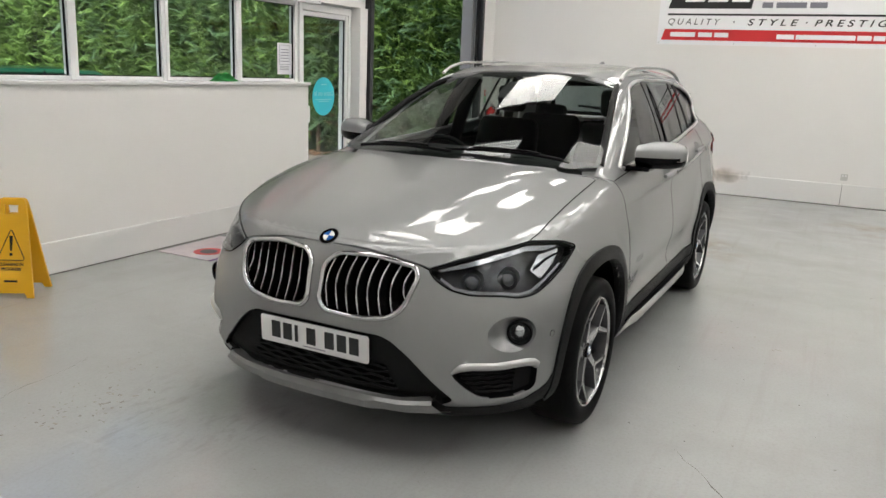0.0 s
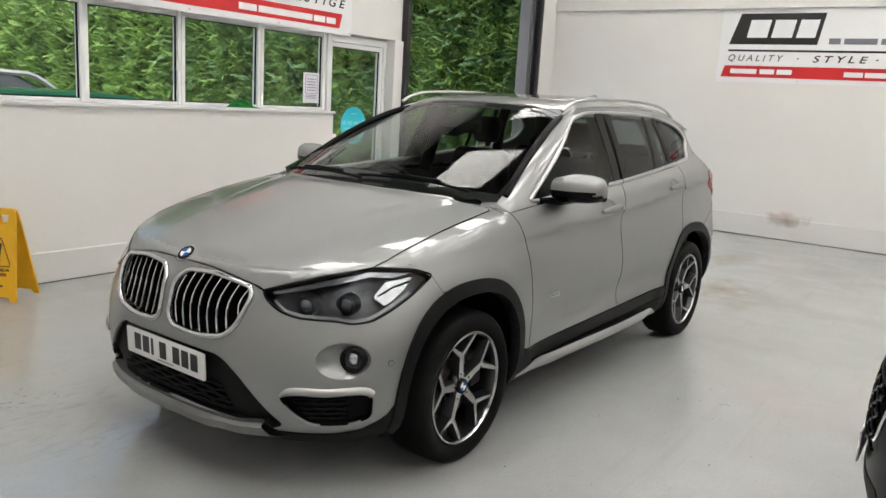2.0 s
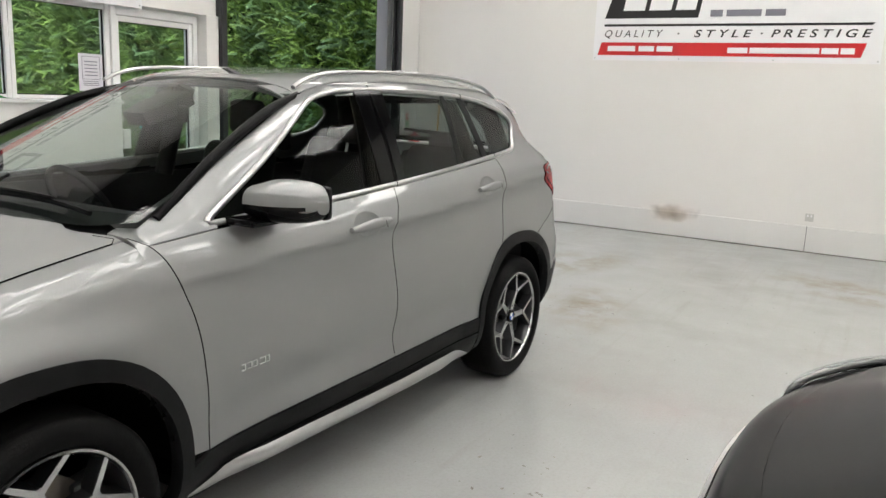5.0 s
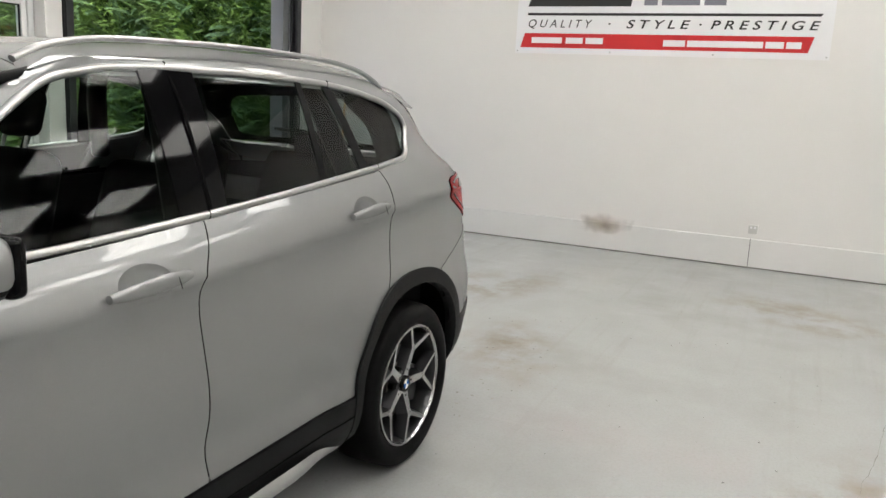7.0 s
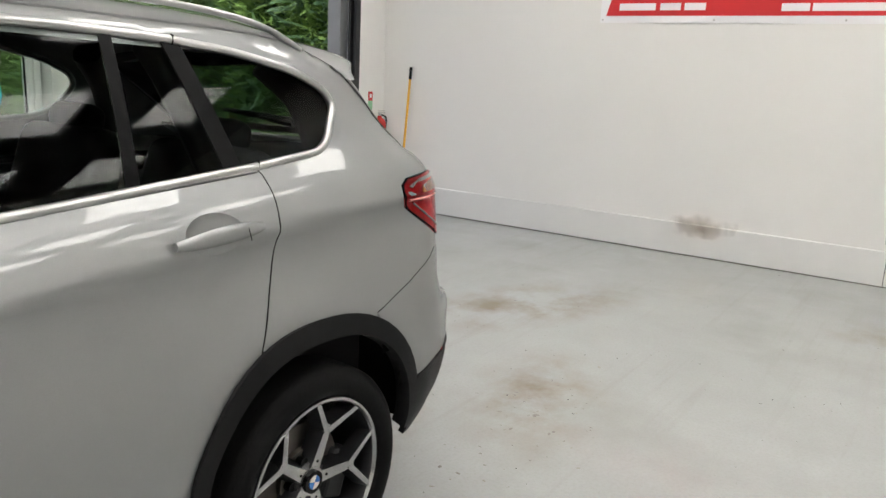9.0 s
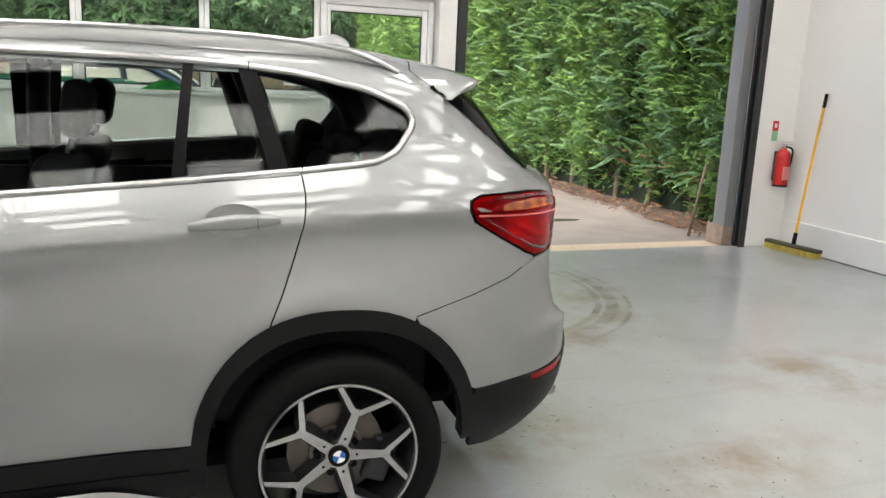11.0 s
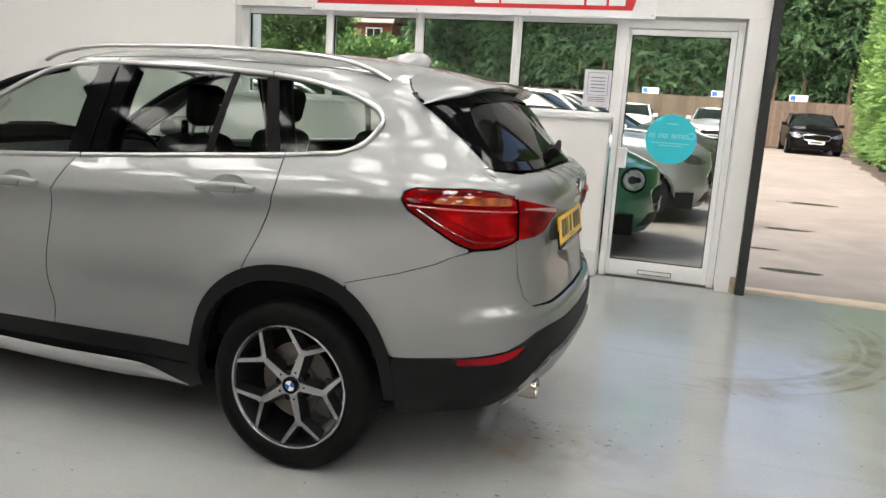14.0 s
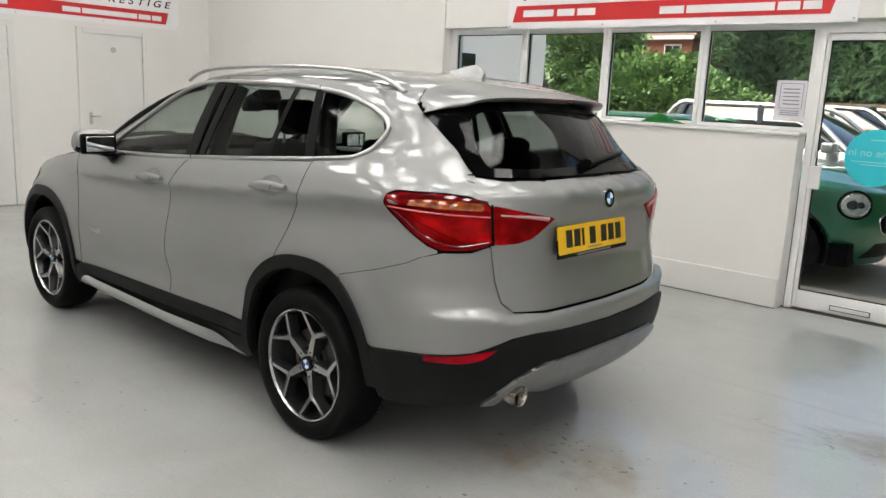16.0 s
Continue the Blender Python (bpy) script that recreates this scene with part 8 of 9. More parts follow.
# ---- small things in the showroom ----
def wet_floor_sign(m):
    s = empty("floor_sign", "yellow folding plastic floor sign with a black warning triangle", "floor sign", m=m)
    for sg in (1, -1):
        bm = bmesh.new()
        # leaf as a strip frame so that the grip opening goes right through
        prism(bm, [(-0.14, 0.0), (-0.10, 0.0), (-0.085, 0.03), (0.085, 0.03), (0.10, 0.0), (0.14, 0.0), (0.094, 0.53), (-0.094, 0.53)], -0.008, 0.008)
        prism(bm, [(-0.094, 0.5302), (-0.04, 0.5302), (-0.04, 0.59), (-0.087, 0.59)], -0.008, 0.008)
        prism(bm, [(0.04, 0.5302), (0.094, 0.5302), (0.087, 0.59), (0.04, 0.59)], -0.008, 0.008)
        prism(bm, [(-0.087, 0.5902), (0.087, 0.5902), (0.08, 0.62), (0.065, 0.632), (-0.065, 0.632), (-0.08, 0.62)], -0.008, 0.008)
        leaf = part("leaf", bm, YELLOW, s, "yellow plastic leaf")
        leaf.matrix_basis = Matrix.Translation((0, sg * 0.14, 0)) @ Matrix.Rotation(radians(sg * 12), 4, 'X') if sg > 0 else Matrix.Rotation(math.pi, 4, 'Z') @ Matrix.Translation((0, 0.14, 0)) @ Matrix.Rotation(radians(12), 4, 'X')
        tri = round_corners([(-0.085, 0.24), (0.085, 0.24), (0.0, 0.44)], 0.02, 4)
        bead("triangle", [(x, 0.0085, z) for x, z in tri], 0.003, SIGNBLACK, leaf, "black warning triangle", True, n=6)
        bm = bmesh.new()
        prism(bm, [(-0.006, 0.30), (0.006, 0.30), (0.011, 0.395), (-0.011, 0.395)], 0.0085, 0.0095)
        cyl(bm, (0, 0.0085, 0.277), (0, 0.0095, 0.277), 0.01, n=14)
        part("exclamation", bm, SIGNBLACK, leaf)
        flip = Matrix.Rotation(radians(90), 4, 'X') @ Matrix.Rotation(math.pi, 4, 'Y')
        words("lettering", "CLEANING IN", 0.026, Matrix.Translation((0.075, 0.0092, 0.205)) @ flip, SIGNBLACK, leaf, width=0.15, bold=0.0008, depth=0.0004)
        words("lettering", "PROGRESS", 0.026, Matrix.Translation((0.06, 0.0092, 0.175)) @ flip, SIGNBLACK, leaf, width=0.12, bold=0.0008, depth=0.0004)
        part("maker_bar", boxed(-0.04, 0.04, 0.0085, 0.0095, 0.10, 0.112), SIGNBLACK, leaf)
    return s


wet_floor_sign(Matrix.Translation((-2.78, 3.80, 0.004)) @ Matrix.Rotation(radians(122), 4, 'Z'))

# fire extinguisher on its bracket
e = empty("fire_extinguisher", "red fire extinguisher hung on the white wall", "extinguisher")
ex_, ey, ez = 5.225, YN - 0.02 - 0.09, 0.62
bm = bmesh.new()
prof = [(0.0, 0.0), (0.066, 0.0), (0.07, 0.006), (0.07, 0.30), (0.066, 0.325), (0.05, 0.35), (0.025, 0.365), (0.02, 0.385), (0.0, 0.385)]
rows = [[bm.verts.new((ex_ + r * math.cos(2 * math.pi * k / 28), ey + r * math.sin(2 * math.pi * k / 28), ez + z)) for k in range(28)] for r, z in prof if r > 0]
for a, b in zip(rows, rows[1:]):
    for k in range(28):
        bm.faces.new((a[k], a[(k + 1) % 28], b[(k + 1) % 28], b[k]))
bm.faces.new(rows[0][::-1])
bm.faces.new(rows[-1])
cy = part("cylinder", bm, EXTRED, e, "red steel cylinder", True, 40)
bm = bmesh.new()
cyl(bm, (ex_, ey, ez), (ex_, ey, ez + 0.02), 0.0712, n=28)
part("foot_band", bm, BLACK, cy)
bm = boxed(ex_ - 0.04, ex_ + 0.04, ey - 0.0725, ey - 0.06, ez + 0.07, ez + 0.2, 0.004)
part("instruction_panel", bm, material("faded_label", (0.6, 0.2, 0.18), 0.5), cy)
bm = bmesh.new()
box(bm, ex_ - 0.012, ex_ + 0.012, ey - 0.012, ey + 0.012, ez + 0.385, ez + 0.41)
box(bm, ex_ - 0.02, ex_ + 0.09, ey - 0.01, ey + 0.01, ez + 0.41, ez + 0.42)
box(bm, ex_ - 0.02, ex_ + 0.08, ey - 0.01, ey + 0.01, ez + 0.432, ez + 0.44)
part("lever", bm, SATIN, e, "metal lever")
bead("hose", spline([(ex_ + 0.01, ey - 0.01, ez + 0.395), (ex_ + 0.07, ey - 0.03, ez + 0.37), (ex_ + 0.088, ey - 0.02, ez + 0.28), (ex_ + 0.08, ey, ez + 0.15)], 6), 0.009, BLACK, e, "black rubber hose")
part("bracket", boxed(ex_ - 0.03, ex_ + 0.03, ey + 0.068, YN - 0.02, ez + 0.05, ez + 0.34), STEEL, e)
s = empty("safety_notice", "small red and green safety notice on the wall", "notice")
nx = 5.165
part("red_half", boxed(nx - 0.035, nx + 0.035, YN - 0.026, YN - 0.0205, 1.16, 1.255), SIGNRED, s)
part("green_half", boxed(nx - 0.035, nx + 0.035, YN - 0.026, YN - 0.0205, 1.06, 1.159), material("sign_green", (0.25, 0.5, 0.3), 0.5), s)
part("symbol_bar", boxed(nx - 0.015, nx + 0.015, YN - 0.028, YN - 0.0262, 1.19, 1.23), SIGNWHITE, s)

# broom leaning in the corner
b = empty("broom", "wide yellow broom with a long yellow handle leaning on the wall", "broom")
p0, p1 = Vector((5.16, 3.60, 0.13)), Vector((5.37, 3.66, 1.52))
bm = bmesh.new()
cyl(bm, p0, p1, 0.013, n=14)
pole = part("handle", bm, material("yellow_painted_pole", (0.8, 0.42, 0.03), 0.4, var=0.2, scale=20), b, "yellow painted pole", True, 40)
bm = bmesh.new()
d_ = (p1 - p0).normalized()
cyl(bm, p1 - d_ * 0.12, p1 + d_ * 0.01, 0.016, n=14)
part("grip", bm, BLACK, pole, "black plastic grip", True, 40)
bm = bmesh.new()
cyl(bm, p0 - d_ * 0.03, p0 + d_ * 0.09, 0.02, n=12)
part("socket", bm, BLACK, pole, "black socket", True, 40)
hm = Matrix.Translation((5.15, 3.60, 0.0)) @ Matrix.Rotation(radians(-83), 4, 'Z')
bm = boxed(-0.31, 0.31, -0.035, 0.035, 0.075, 0.11, 0.01)
hd = part("head", bm, material("dark_broom_stock", (0.05, 0.045, 0.02), 0.7), b, "dark broom stock")
hd.matrix_basis = hm
bm = bmesh.new()
for i in range(52):
    for j in range(5):
        x, y = -0.3 + 0.6 * i / 51, -0.028 + 0.014 * j
        dx, dy = random.uniform(-0.015, 0.015), (j - 2) * 0.012 + random.uniform(-0.008, 0.008)
        a = [bm.verts.new((x + u, y + v, 0.076)) for u, v in ((-0.005, -0.005), (0.005, -0.005), (0, 0.006))]
        t = bm.verts.new((x + dx, y + dy, 0.003))
        for k in range(3):
            bm.faces.new((a[k], a[(k + 1) % 3], t))
br = part("bristles", bm, material("yellow_bristle", (0.55, 0.42, 0.05), 0.7, island=0.5), hd, "yellow bristles")
tagged(br, kind="stuff")

# wall socket above the skirting
s = empty("wall_socket", "white plastic double wall socket above the skirting", "socket")
part("plate", boxed(XR - 0.012, XR - 0.0005, -1.04, -0.955, 0.335, 0.42, 0.004), material("socket_plastic", (0.55, 0.55, 0.53), 0.4), s)
for dy in (-1.015, -0.98):
    part("switch", boxed(XR - 0.016, XR - 0.0122, dy - 0.008, dy + 0.008, 0.385, 0.405, 0.002), SIGNWHITE, s)
# brown scorch mark on the wall
def stain_material():
    m = bpy.data.materials.new("scorched_paint")
    m.use_nodes = True
    t, n = m.node_tree, m.node_tree.nodes
    p = n["Principled BSDF"]
    p.inputs["Base Color"].default_value = (0.42, 0.22, 0.07, 1)
    p.inputs["Roughness"].default_value = 0.9
    co = n.new("ShaderNodeTexCoord").outputs["Object"]
    nz_ = n.new("ShaderNodeTexNoise")
    nz_.inputs["Scale"].default_value, nz_.inputs["Detail"].default_value = 9.0, 8.0
    t.links.new(co, nz_.inputs["Vector"])
    mp = n.new("ShaderNodeMapping")
    mp.inputs["Scale"].default_value = (2.6, 1.0, 6.5)
    t.links.new(co, mp.inputs["Vector"])
    ln = n.new("ShaderNodeVectorMath")
    ln.operation = 'LENGTH'
    t.links.new(mp.outputs[0], ln.inputs[0])
    a = n.new("ShaderNodeMath")
    a.operation = 'MULTIPLY_ADD'
    a.inputs[1].default_value, a.inputs[2].default_value = -1.0, 0.55
    t.links.new(ln.outputs["Value"], a.inputs[0])
    b2 = n.new("ShaderNodeMath")
    b2.operation = 'MULTIPLY_ADD'
    b2.inputs[1].default_value = 1.2
    t.links.new(nz_.outputs["Fac"], b2.inputs[0])
    t.links.new(a.outputs[0], b2.inputs[2])
    r = n.new("ShaderNodeMapRange")
    r.inputs["From Min"].default_value, r.inputs["From Max"].default_value, r.inputs["To Max"].default_value = 0.42, 1.4, 0.36
    t.links.new(b2.outputs[0], r.inputs["Value"])
    t.links.new(r.outputs["Result"], p.inputs["Alpha"])
    return m


bm = boxed(-0.45, 0.45, -0.0006, 0.0006, -0.1, 0.2)
st_ = tagged(link("wall_stain", bm, stain_material()), "faint brown scorch mark on the white wall", "stain")
st_.matrix_world = Matrix.Translation((XR - 0.0315, 0.45, 0.27)) @ Matrix.Rotation(radians(90), 4, 'Z')

# green cloth on the window ledge
bm = bmesh.new()
rows = []
for i in range(25):
    row = []
    for j in range(13):
        u, v = i / 24, j / 12
        x = -0.64 + 0.36 * u + 0.02 * math.sin(9 * v)
        y = YN + 0.0 + 0.1 * v
        e_ = math.sin(math.pi * u) ** 0.6 * math.sin(math.pi * v) ** 0.6
        z = WZ0 + 0.003 + e_ * (0.05 * math.exp(-((u - 0.33) / 0.3) ** 4) + 0.014 + 0.012 * math.sin(11 * u + 7 * v) + 0.03 * noise.noise((u * 6, v * 5, 1.3)))
        row.append(bm.verts.new((x, y, max(z, WZ0 + 0.002))))
    rows.append(row)
for i in range(24):
    for j in range(12):
        bm.faces.new((rows[i][j], rows[i][j + 1], rows[i + 1][j + 1], rows[i + 1][j]))
bmesh.ops.solidify(bm, geom=bm.faces[:], thickness=0.004)
tagged(link("cloth", bm, CLOTH, smooth=True), "crumpled green microfibre cloth on the window ledge", "cloth")

# printed floor mat by the half wall
m_ = empty("floor_mat", "thin printed mat lying on the floor by the low wall", "mat")
part("sheet", boxed(-1.47, -0.75, 3.42, 3.95, 0.001, 0.006), material("mat_print", (0.6, 0.54, 0.55), 0.6, var=0.4, scale=6, dark=(0.36, 0.32, 0.42)), m_)
bm = bmesh.new()
cyl(bm, (-1.25, 3.62, 0.006), (-1.25, 3.62, 0.0075), 0.12, n=28)
part("red_disc", bm, SIGNRED, m_)
bm = bmesh.new()
cyl(bm, (-1.25, 3.62, 0.0076), (-1.25, 3.62, 0.0086), 0.07, n=24)
part("black_disc", bm, SIGNBLACK, m_)
part("edge_strip", boxed(-1.47, -0.75, 3.40, 3.419, 0.001, 0.0065), material("mat_edge_purple", (0.16, 0.08, 0.2), 0.6), m_, "purple edge")

# worn floor: hairline crack, flaked paint and specks
CRACKDARK = material("floor_crack_dark", (0.1, 0.09, 0.08), 0.9, var=0.5, scale=30)
FLAKE = material("flaked_floor_paint", (0.22, 0.2, 0.175), 0.5, var=0.5, scale=40, island=0.6, dark=(0.09, 0.08, 0.07))
SPECK = material("floor_grit", (0.05, 0.045, 0.04), 0.9, island=0.5)


def crack(x0, y0, x1, y1, seed, w=0.0022):
    """A wandering hairline crack in the floor paint."""
    bm = bmesh.new()
    d = Vector((x1 - x0, y1 - y0, 0))
    s = Vector((-d.y, d.x, 0)).normalized()
    rows = []
    n = 60
    for i in range(n + 1):
        t = i / n
        p = Vector((x0, y0, 0.0012)) + d * t + s * (0.05 * noise.noise((t * 3, seed, 0)) + 0.015 * noise.noise((t * 17, seed, 4)))
        k = w * (0.25 + abs(noise.noise((t * 11, seed, 8))) * 1.6) * min(1, 8 * t, 8 * (1 - t))
        rows.append((bm.verts.new(p + s * k), bm.verts.new(p - s * k)))
    for a, b in zip(rows, rows[1:]):
        bm.faces.new((a[0], a[1], b[1], b[0]))
    return tagged(link("floor_crack", bm, CRACKDARK), "hairline crack in the floor paint", "crack", kind="structure")


crack(-2.75, -0.35, -4.0, -1.25, 1.0)
crack(-4.6, 2.3, -3.3, 2.5, 5.0, 0.0015)
crack(0.6, -1.7, 2.6, -2.1, 9.0, 0.0016)


def scraps(name, label, category, mat, spots, z, seed):
    """Small irregular flat scraps strewn about the given patches: (x, y, spread x, spread y, count, size)."""
    r = random.Random(seed)
    bm = bmesh.new()
    for cx, cy, sx, sy, n, size in spots:
        for _ in range(n):
            x, y = r.gauss(cx, sx), r.gauss(cy, sy)
            if not (XL + 0.1 < x < XR - 0.1 and YS + 0.1 < y < YN - 0.1):
                continue
            q, turn, long_ = size * r.uniform(0.3, 1.2), r.uniform(0, 6.3), r.uniform(1.0, 2.4)
            c, s = math.cos(turn), math.sin(turn)
            vs = []
            for k in range(6):
                a = k * math.pi / 3
                u, v = q * long_ * math.cos(a) * r.uniform(0.6, 1.2), q * math.sin(a) * r.uniform(0.6, 1.2)
                vs.append(bm.verts.new((x + u * c - v * s, y + u * s + v * c, z)))
            bm.faces.new(vs)
    return tagged(link(name, bm, mat), label, category, kind="stuff")


scraps("paint_flakes", "flaked and scuffed patches in the grey floor paint", "flakes", FLAKE,
       [(-3.75, 2.0, 0.16, 0.09, 70, 0.007), (-3.45, 2.2, 0.2, 0.06, 30, 0.005), (0.9, 0.75, 0.25, 0.1, 40, 0.009), (1.75, 1.75, 0.3, 0.1, 40, 0.008), (1.4, 0.0, 0.35, 0.15, 60, 0.007), (2.5, 2.9, 0.25, 0.25, 50, 0.007), (-1.1, -0.6, 0.2, 0.1, 25, 0.006)], 0.0010, 3)
scraps("floor_specks", "scattered dark grit on the floor", "grit", SPECK, [(0.0, -1.0, 3.0, 2.2, 260, 0.0038), (1.8, 0.8, 1.2, 1.4, 140, 0.0034)], 0.0014, 8)

# ---- outside: hedge, yard, parked cars, buildings ----
rng_ = np.random.default_rng(7)


def spray_mesh(kind="conifer"):
    """One flat, feathery spray of foliage: points and triangles, about 1 unit long along +x."""
    V, F = [], []
    def blade(p, d, l, w):
        s = np.array((-d[1], d[0], 0.0))
        up = np.array((0, 0, 0.10))
        b = len(V)
        V.extend([p - s * w * 0.5, p + s * w * 0.5, p + d * l * 0.55 + s * w * 0.6 + up * l, p + d * l, p + d * l * 0.55 - s * w * 0.6 + up * l])
        F.extend([(b, b + 1, b + 2), (b, b + 2, b + 4), (b + 4, b + 2, b + 3)])
    def leaf(p, d, l, w):
        s = np.array((-d[1], d[0], 0.0))
        b = len(V)
        V.extend([p, p + d * l * 0.5 + s * w, p + d * l, p + d * l * 0.5 - s * w + np.array((0, 0, 0.02))])
        F.extend([(b, b + 1, b + 2), (b, b + 2, b + 3)])
    if kind == "conifer":
        for i in range(9):
            t = i / 9
            p = np.array((t, 0.05 * math.sin(4 * t), 0.10 * t - 0.3 * t * t))
            l = 0.36 * (1 - 0.6 * t)
            for sg in (1, -1):
                a = sg * (0.7 - 0.3 * t)
                leaf(p, np.array((math.cos(a), math.sin(a), -0.15)), l, 0.027)
        leaf(np.array((0.85, 0, -0.13)), np.array((1.0, 0, -0.35)), 0.32, 0.05)
    else:
        for i in range(9):
            a = i * 2.4
            p = np.array((0.08 * i, 0.10 * math.cos(a), 0.10 * math.sin(a)))
            blade(p, np.array((0.5, math.cos(a), 0.4 * math.sin(a))) / 1.2, 0.34, 0.2)
    return np.array(V), np.array(F)


def foliage(name, places, sizes, ways, mat, parent=None, kind="conifer", label="", category=""):
    """Many sprays joined into one object. ways: the direction each one points."""
    V0, F0 = spray_mesh(kind)
    n = len(places)
    W = ways / np.linalg.norm(ways, axis=1)[:, None]
    up = np.tile(np.array((0, 0, 1.0)), (n, 1)) + rng_.normal(0, 0.55, (n, 3))
    Y = np.cross(up, W)
    Y /= np.linalg.norm(Y, axis=1)[:, None]
    Z = np.cross(W, Y)
    V = places[:, None, :] + sizes[:, None, None] * (V0[None, :, 0:1] * W[:, None, :] + V0[None, :, 1:2] * Y[:, None, :] + V0[None, :, 2:3] * Z[:, None, :])
    F = (F0[None] + (np.arange(n) * len(V0))[:, None, None]).reshape(-1, 3)
    me = bpy.data.meshes.new(name)
    me.from_pydata(V.reshape(-1, 3).tolist(), [], F.tolist())
    me.materials.append(mat)
    ob = new(name, me)
    ob.parent = parent
    tagged(ob, label, category, kind="stuff")
    return ob


def recede(y):
    """The hedge line bends away towards the end of the drive."""
    return 0.075 * max(0.0, y - 11.0)


def bulge(y, z):
    """How far the hedge face stands out."""
    return 0.34 * noise.noise((y * 1.1, z * 0.5, 2.0)) + 0.26 * noise.noise((y * 2.6, z * 1.5, 5.0)) + 0.1 * noise.noise((y * 6.0, z * 4.0, 7.0))


# the tall conifer hedge along the drive
hedge = empty("hedge", "tall dense green conifer hedge along the drive", "hedge")
# backing slab behind the sprays, its dark colour stands for inner shade
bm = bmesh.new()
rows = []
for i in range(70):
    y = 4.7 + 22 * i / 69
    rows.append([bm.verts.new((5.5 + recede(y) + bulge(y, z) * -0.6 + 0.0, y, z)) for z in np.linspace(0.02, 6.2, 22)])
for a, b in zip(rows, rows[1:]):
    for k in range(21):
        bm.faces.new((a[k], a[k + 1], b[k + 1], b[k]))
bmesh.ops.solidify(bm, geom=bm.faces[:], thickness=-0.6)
part("hedge_core", bm, HEDGESHADE, hedge, "dark backing slab coloured as the hedge's inner shade")
def face_sprays(n, y0, y1, z0, z1, smin, smax, dens=1.0):
    y = y0 + (y1 - y0) * rng_.random(n) ** dens
    z = z0 + (z1 - z0) * rng_.random(n)
    x = np.array([5.42 + recede(a) - bulge(a, b) * 0.9 for a, b in zip(y, z)]) + rng_.normal(0.0, 0.09, n)
    x += 0.22 * np.clip((0.6 - z) / 0.4, 0, 1)
    ways = np.stack([-np.ones(n) * 0.8, rng_.normal(0, 0.6, n), rng_.normal(0.4, 0.5, n)], axis=1)
    return np.stack([x, y, z], axis=1), smin + (smax - smin) * rng_.random(n), ways
foliage("hedge_foliage", *face_sprays(62000, 4.6, 12.0, 0.12, 5.6, 0.07, 0.165, 1.35), FOLIAGE, hedge, label="feathery green conifer sprays")
foliage("hedge_foliage", *face_sprays(30000, 11.0, 27.0, 0.12, 6.2, 0.14, 0.3), FOLIAGE, hedge, label="feathery green conifer sprays")
# darker sprays among the rest: shade within the hedge, given by colour
foliage("hedge_foliage", *face_sprays(4500, 4.6, 14.0, 0.4, 5.6, 0.16, 0.36, 1.2), FOLIAGE2, hedge, label="sprays coloured darker green to stand for shade")
p_, s_, w_ = face_sprays(260, 4.7, 7.5, 0.15, 0.8, 0.1, 0.2)
foliage("hedge_dead_sprays", p_, s_, w_, DEADLEAF, hedge, label="brown dead sprays low in the hedge")
for i in range(26):
    y = 4.9 + i * 0.8 + random.uniform(-0.25, 0.25)
    x = 5.55 + recede(y) + random.uniform(-0.1, 0.25)
    bm = bmesh.new()
    cyl(bm, (x, y, -0.02), (x + random.uniform(-0.06, 0.06), y + random.uniform(-0.08, 0.08), 0.75), 0.05, 0.035, n=9)
    part("hedge_stem", bm, BARK, hedge)
# leaf litter strip, with loose bits
bm = bmesh.new()
rows = []
for i in range(80):
    y = 4.45 + 24 * i / 79
    x0 = 4.84 + 0.22 * noise.noise((y * 0.8, 0, 3)) + 0.2 + recede(y)
    rows.append([bm.verts.new((x, y, -0.011 + h_ + 0.02 * noise.noise((x * 5, y * 5, 0)))) for x, h_ in ((x0, 0.0), (x0 + 0.2, 0.014), (x0 + 0.5, 0.025), (x0 + 1.0, 0.04))])
for a, b in zip(rows, rows[1:]):
    for k in range(3):
        bm.faces.new((a[k], a[k + 1], b[k + 1], b[k]))
tagged(link("ground_litter_strip", bm, LITTER, smooth=True), "brown leaf litter along the hedge foot", "leaf litter", kind="structure")
n = 900
pl_ = np.stack([4.78 + 0.65 * rng_.random(n), 4.5 + 9 * rng_.random(n) ** 1.5, 0.03 + 0.05 * rng_.random(n)], axis=1)
foliage("litter_bits", pl_, 0.05 + 0.07 * rng_.random(n), rng_.normal(0, 1, (n, 3)) * np.array((1, 1, 0.2)), DEADLEAF, label="loose brown dead leaves under the hedge", category="leaves")
# stick leaning by the jamb
bm = bmesh.new()
cyl(bm, (4.72, 4.62, 0.0), (4.95, 4.75, 0.75), 0.018, 0.012, n=8)
tagged(link("fallen_branch", bm, BARK, smooth=True), "bare brown branch leaning by the opening", "branch")
# puddles on the drive
WET = material("wet_tarmac", (0.07, 0.065, 0.06), 0.06, var=0.3, scale=5)
for k, (px, py, rx_, ry_) in enumerate(((2.35, 5.35, 0.28, 0.09), (3.7, 5.75, 0.35, 0.08), (2.6, 8.2, 0.3, 0.1), (2.15, 6.5, 0.2, 0.05), (3.2, 11.5, 0.5, 0.15))):
    bm = bmesh.new()
    vs = [bm.verts.new((px + rx_ * math.cos(t) * (1 + 0.3 * noise.noise((math.cos(t) * 2, math.sin(t) * 2, k))), py + ry_ * math.sin(t) * (1 + 0.4 * noise.noise((math.cos(t) * 2, math.sin(t) * 2, k + 9))), -0.0095)) for t in np.linspace(0, 2 * math.pi, 33)[:-1]]
    bm.faces.new(vs)
    tagged(link("puddle", bm, WET), "shallow dark puddle on the tarmac", "puddle", "puddles on the drive")

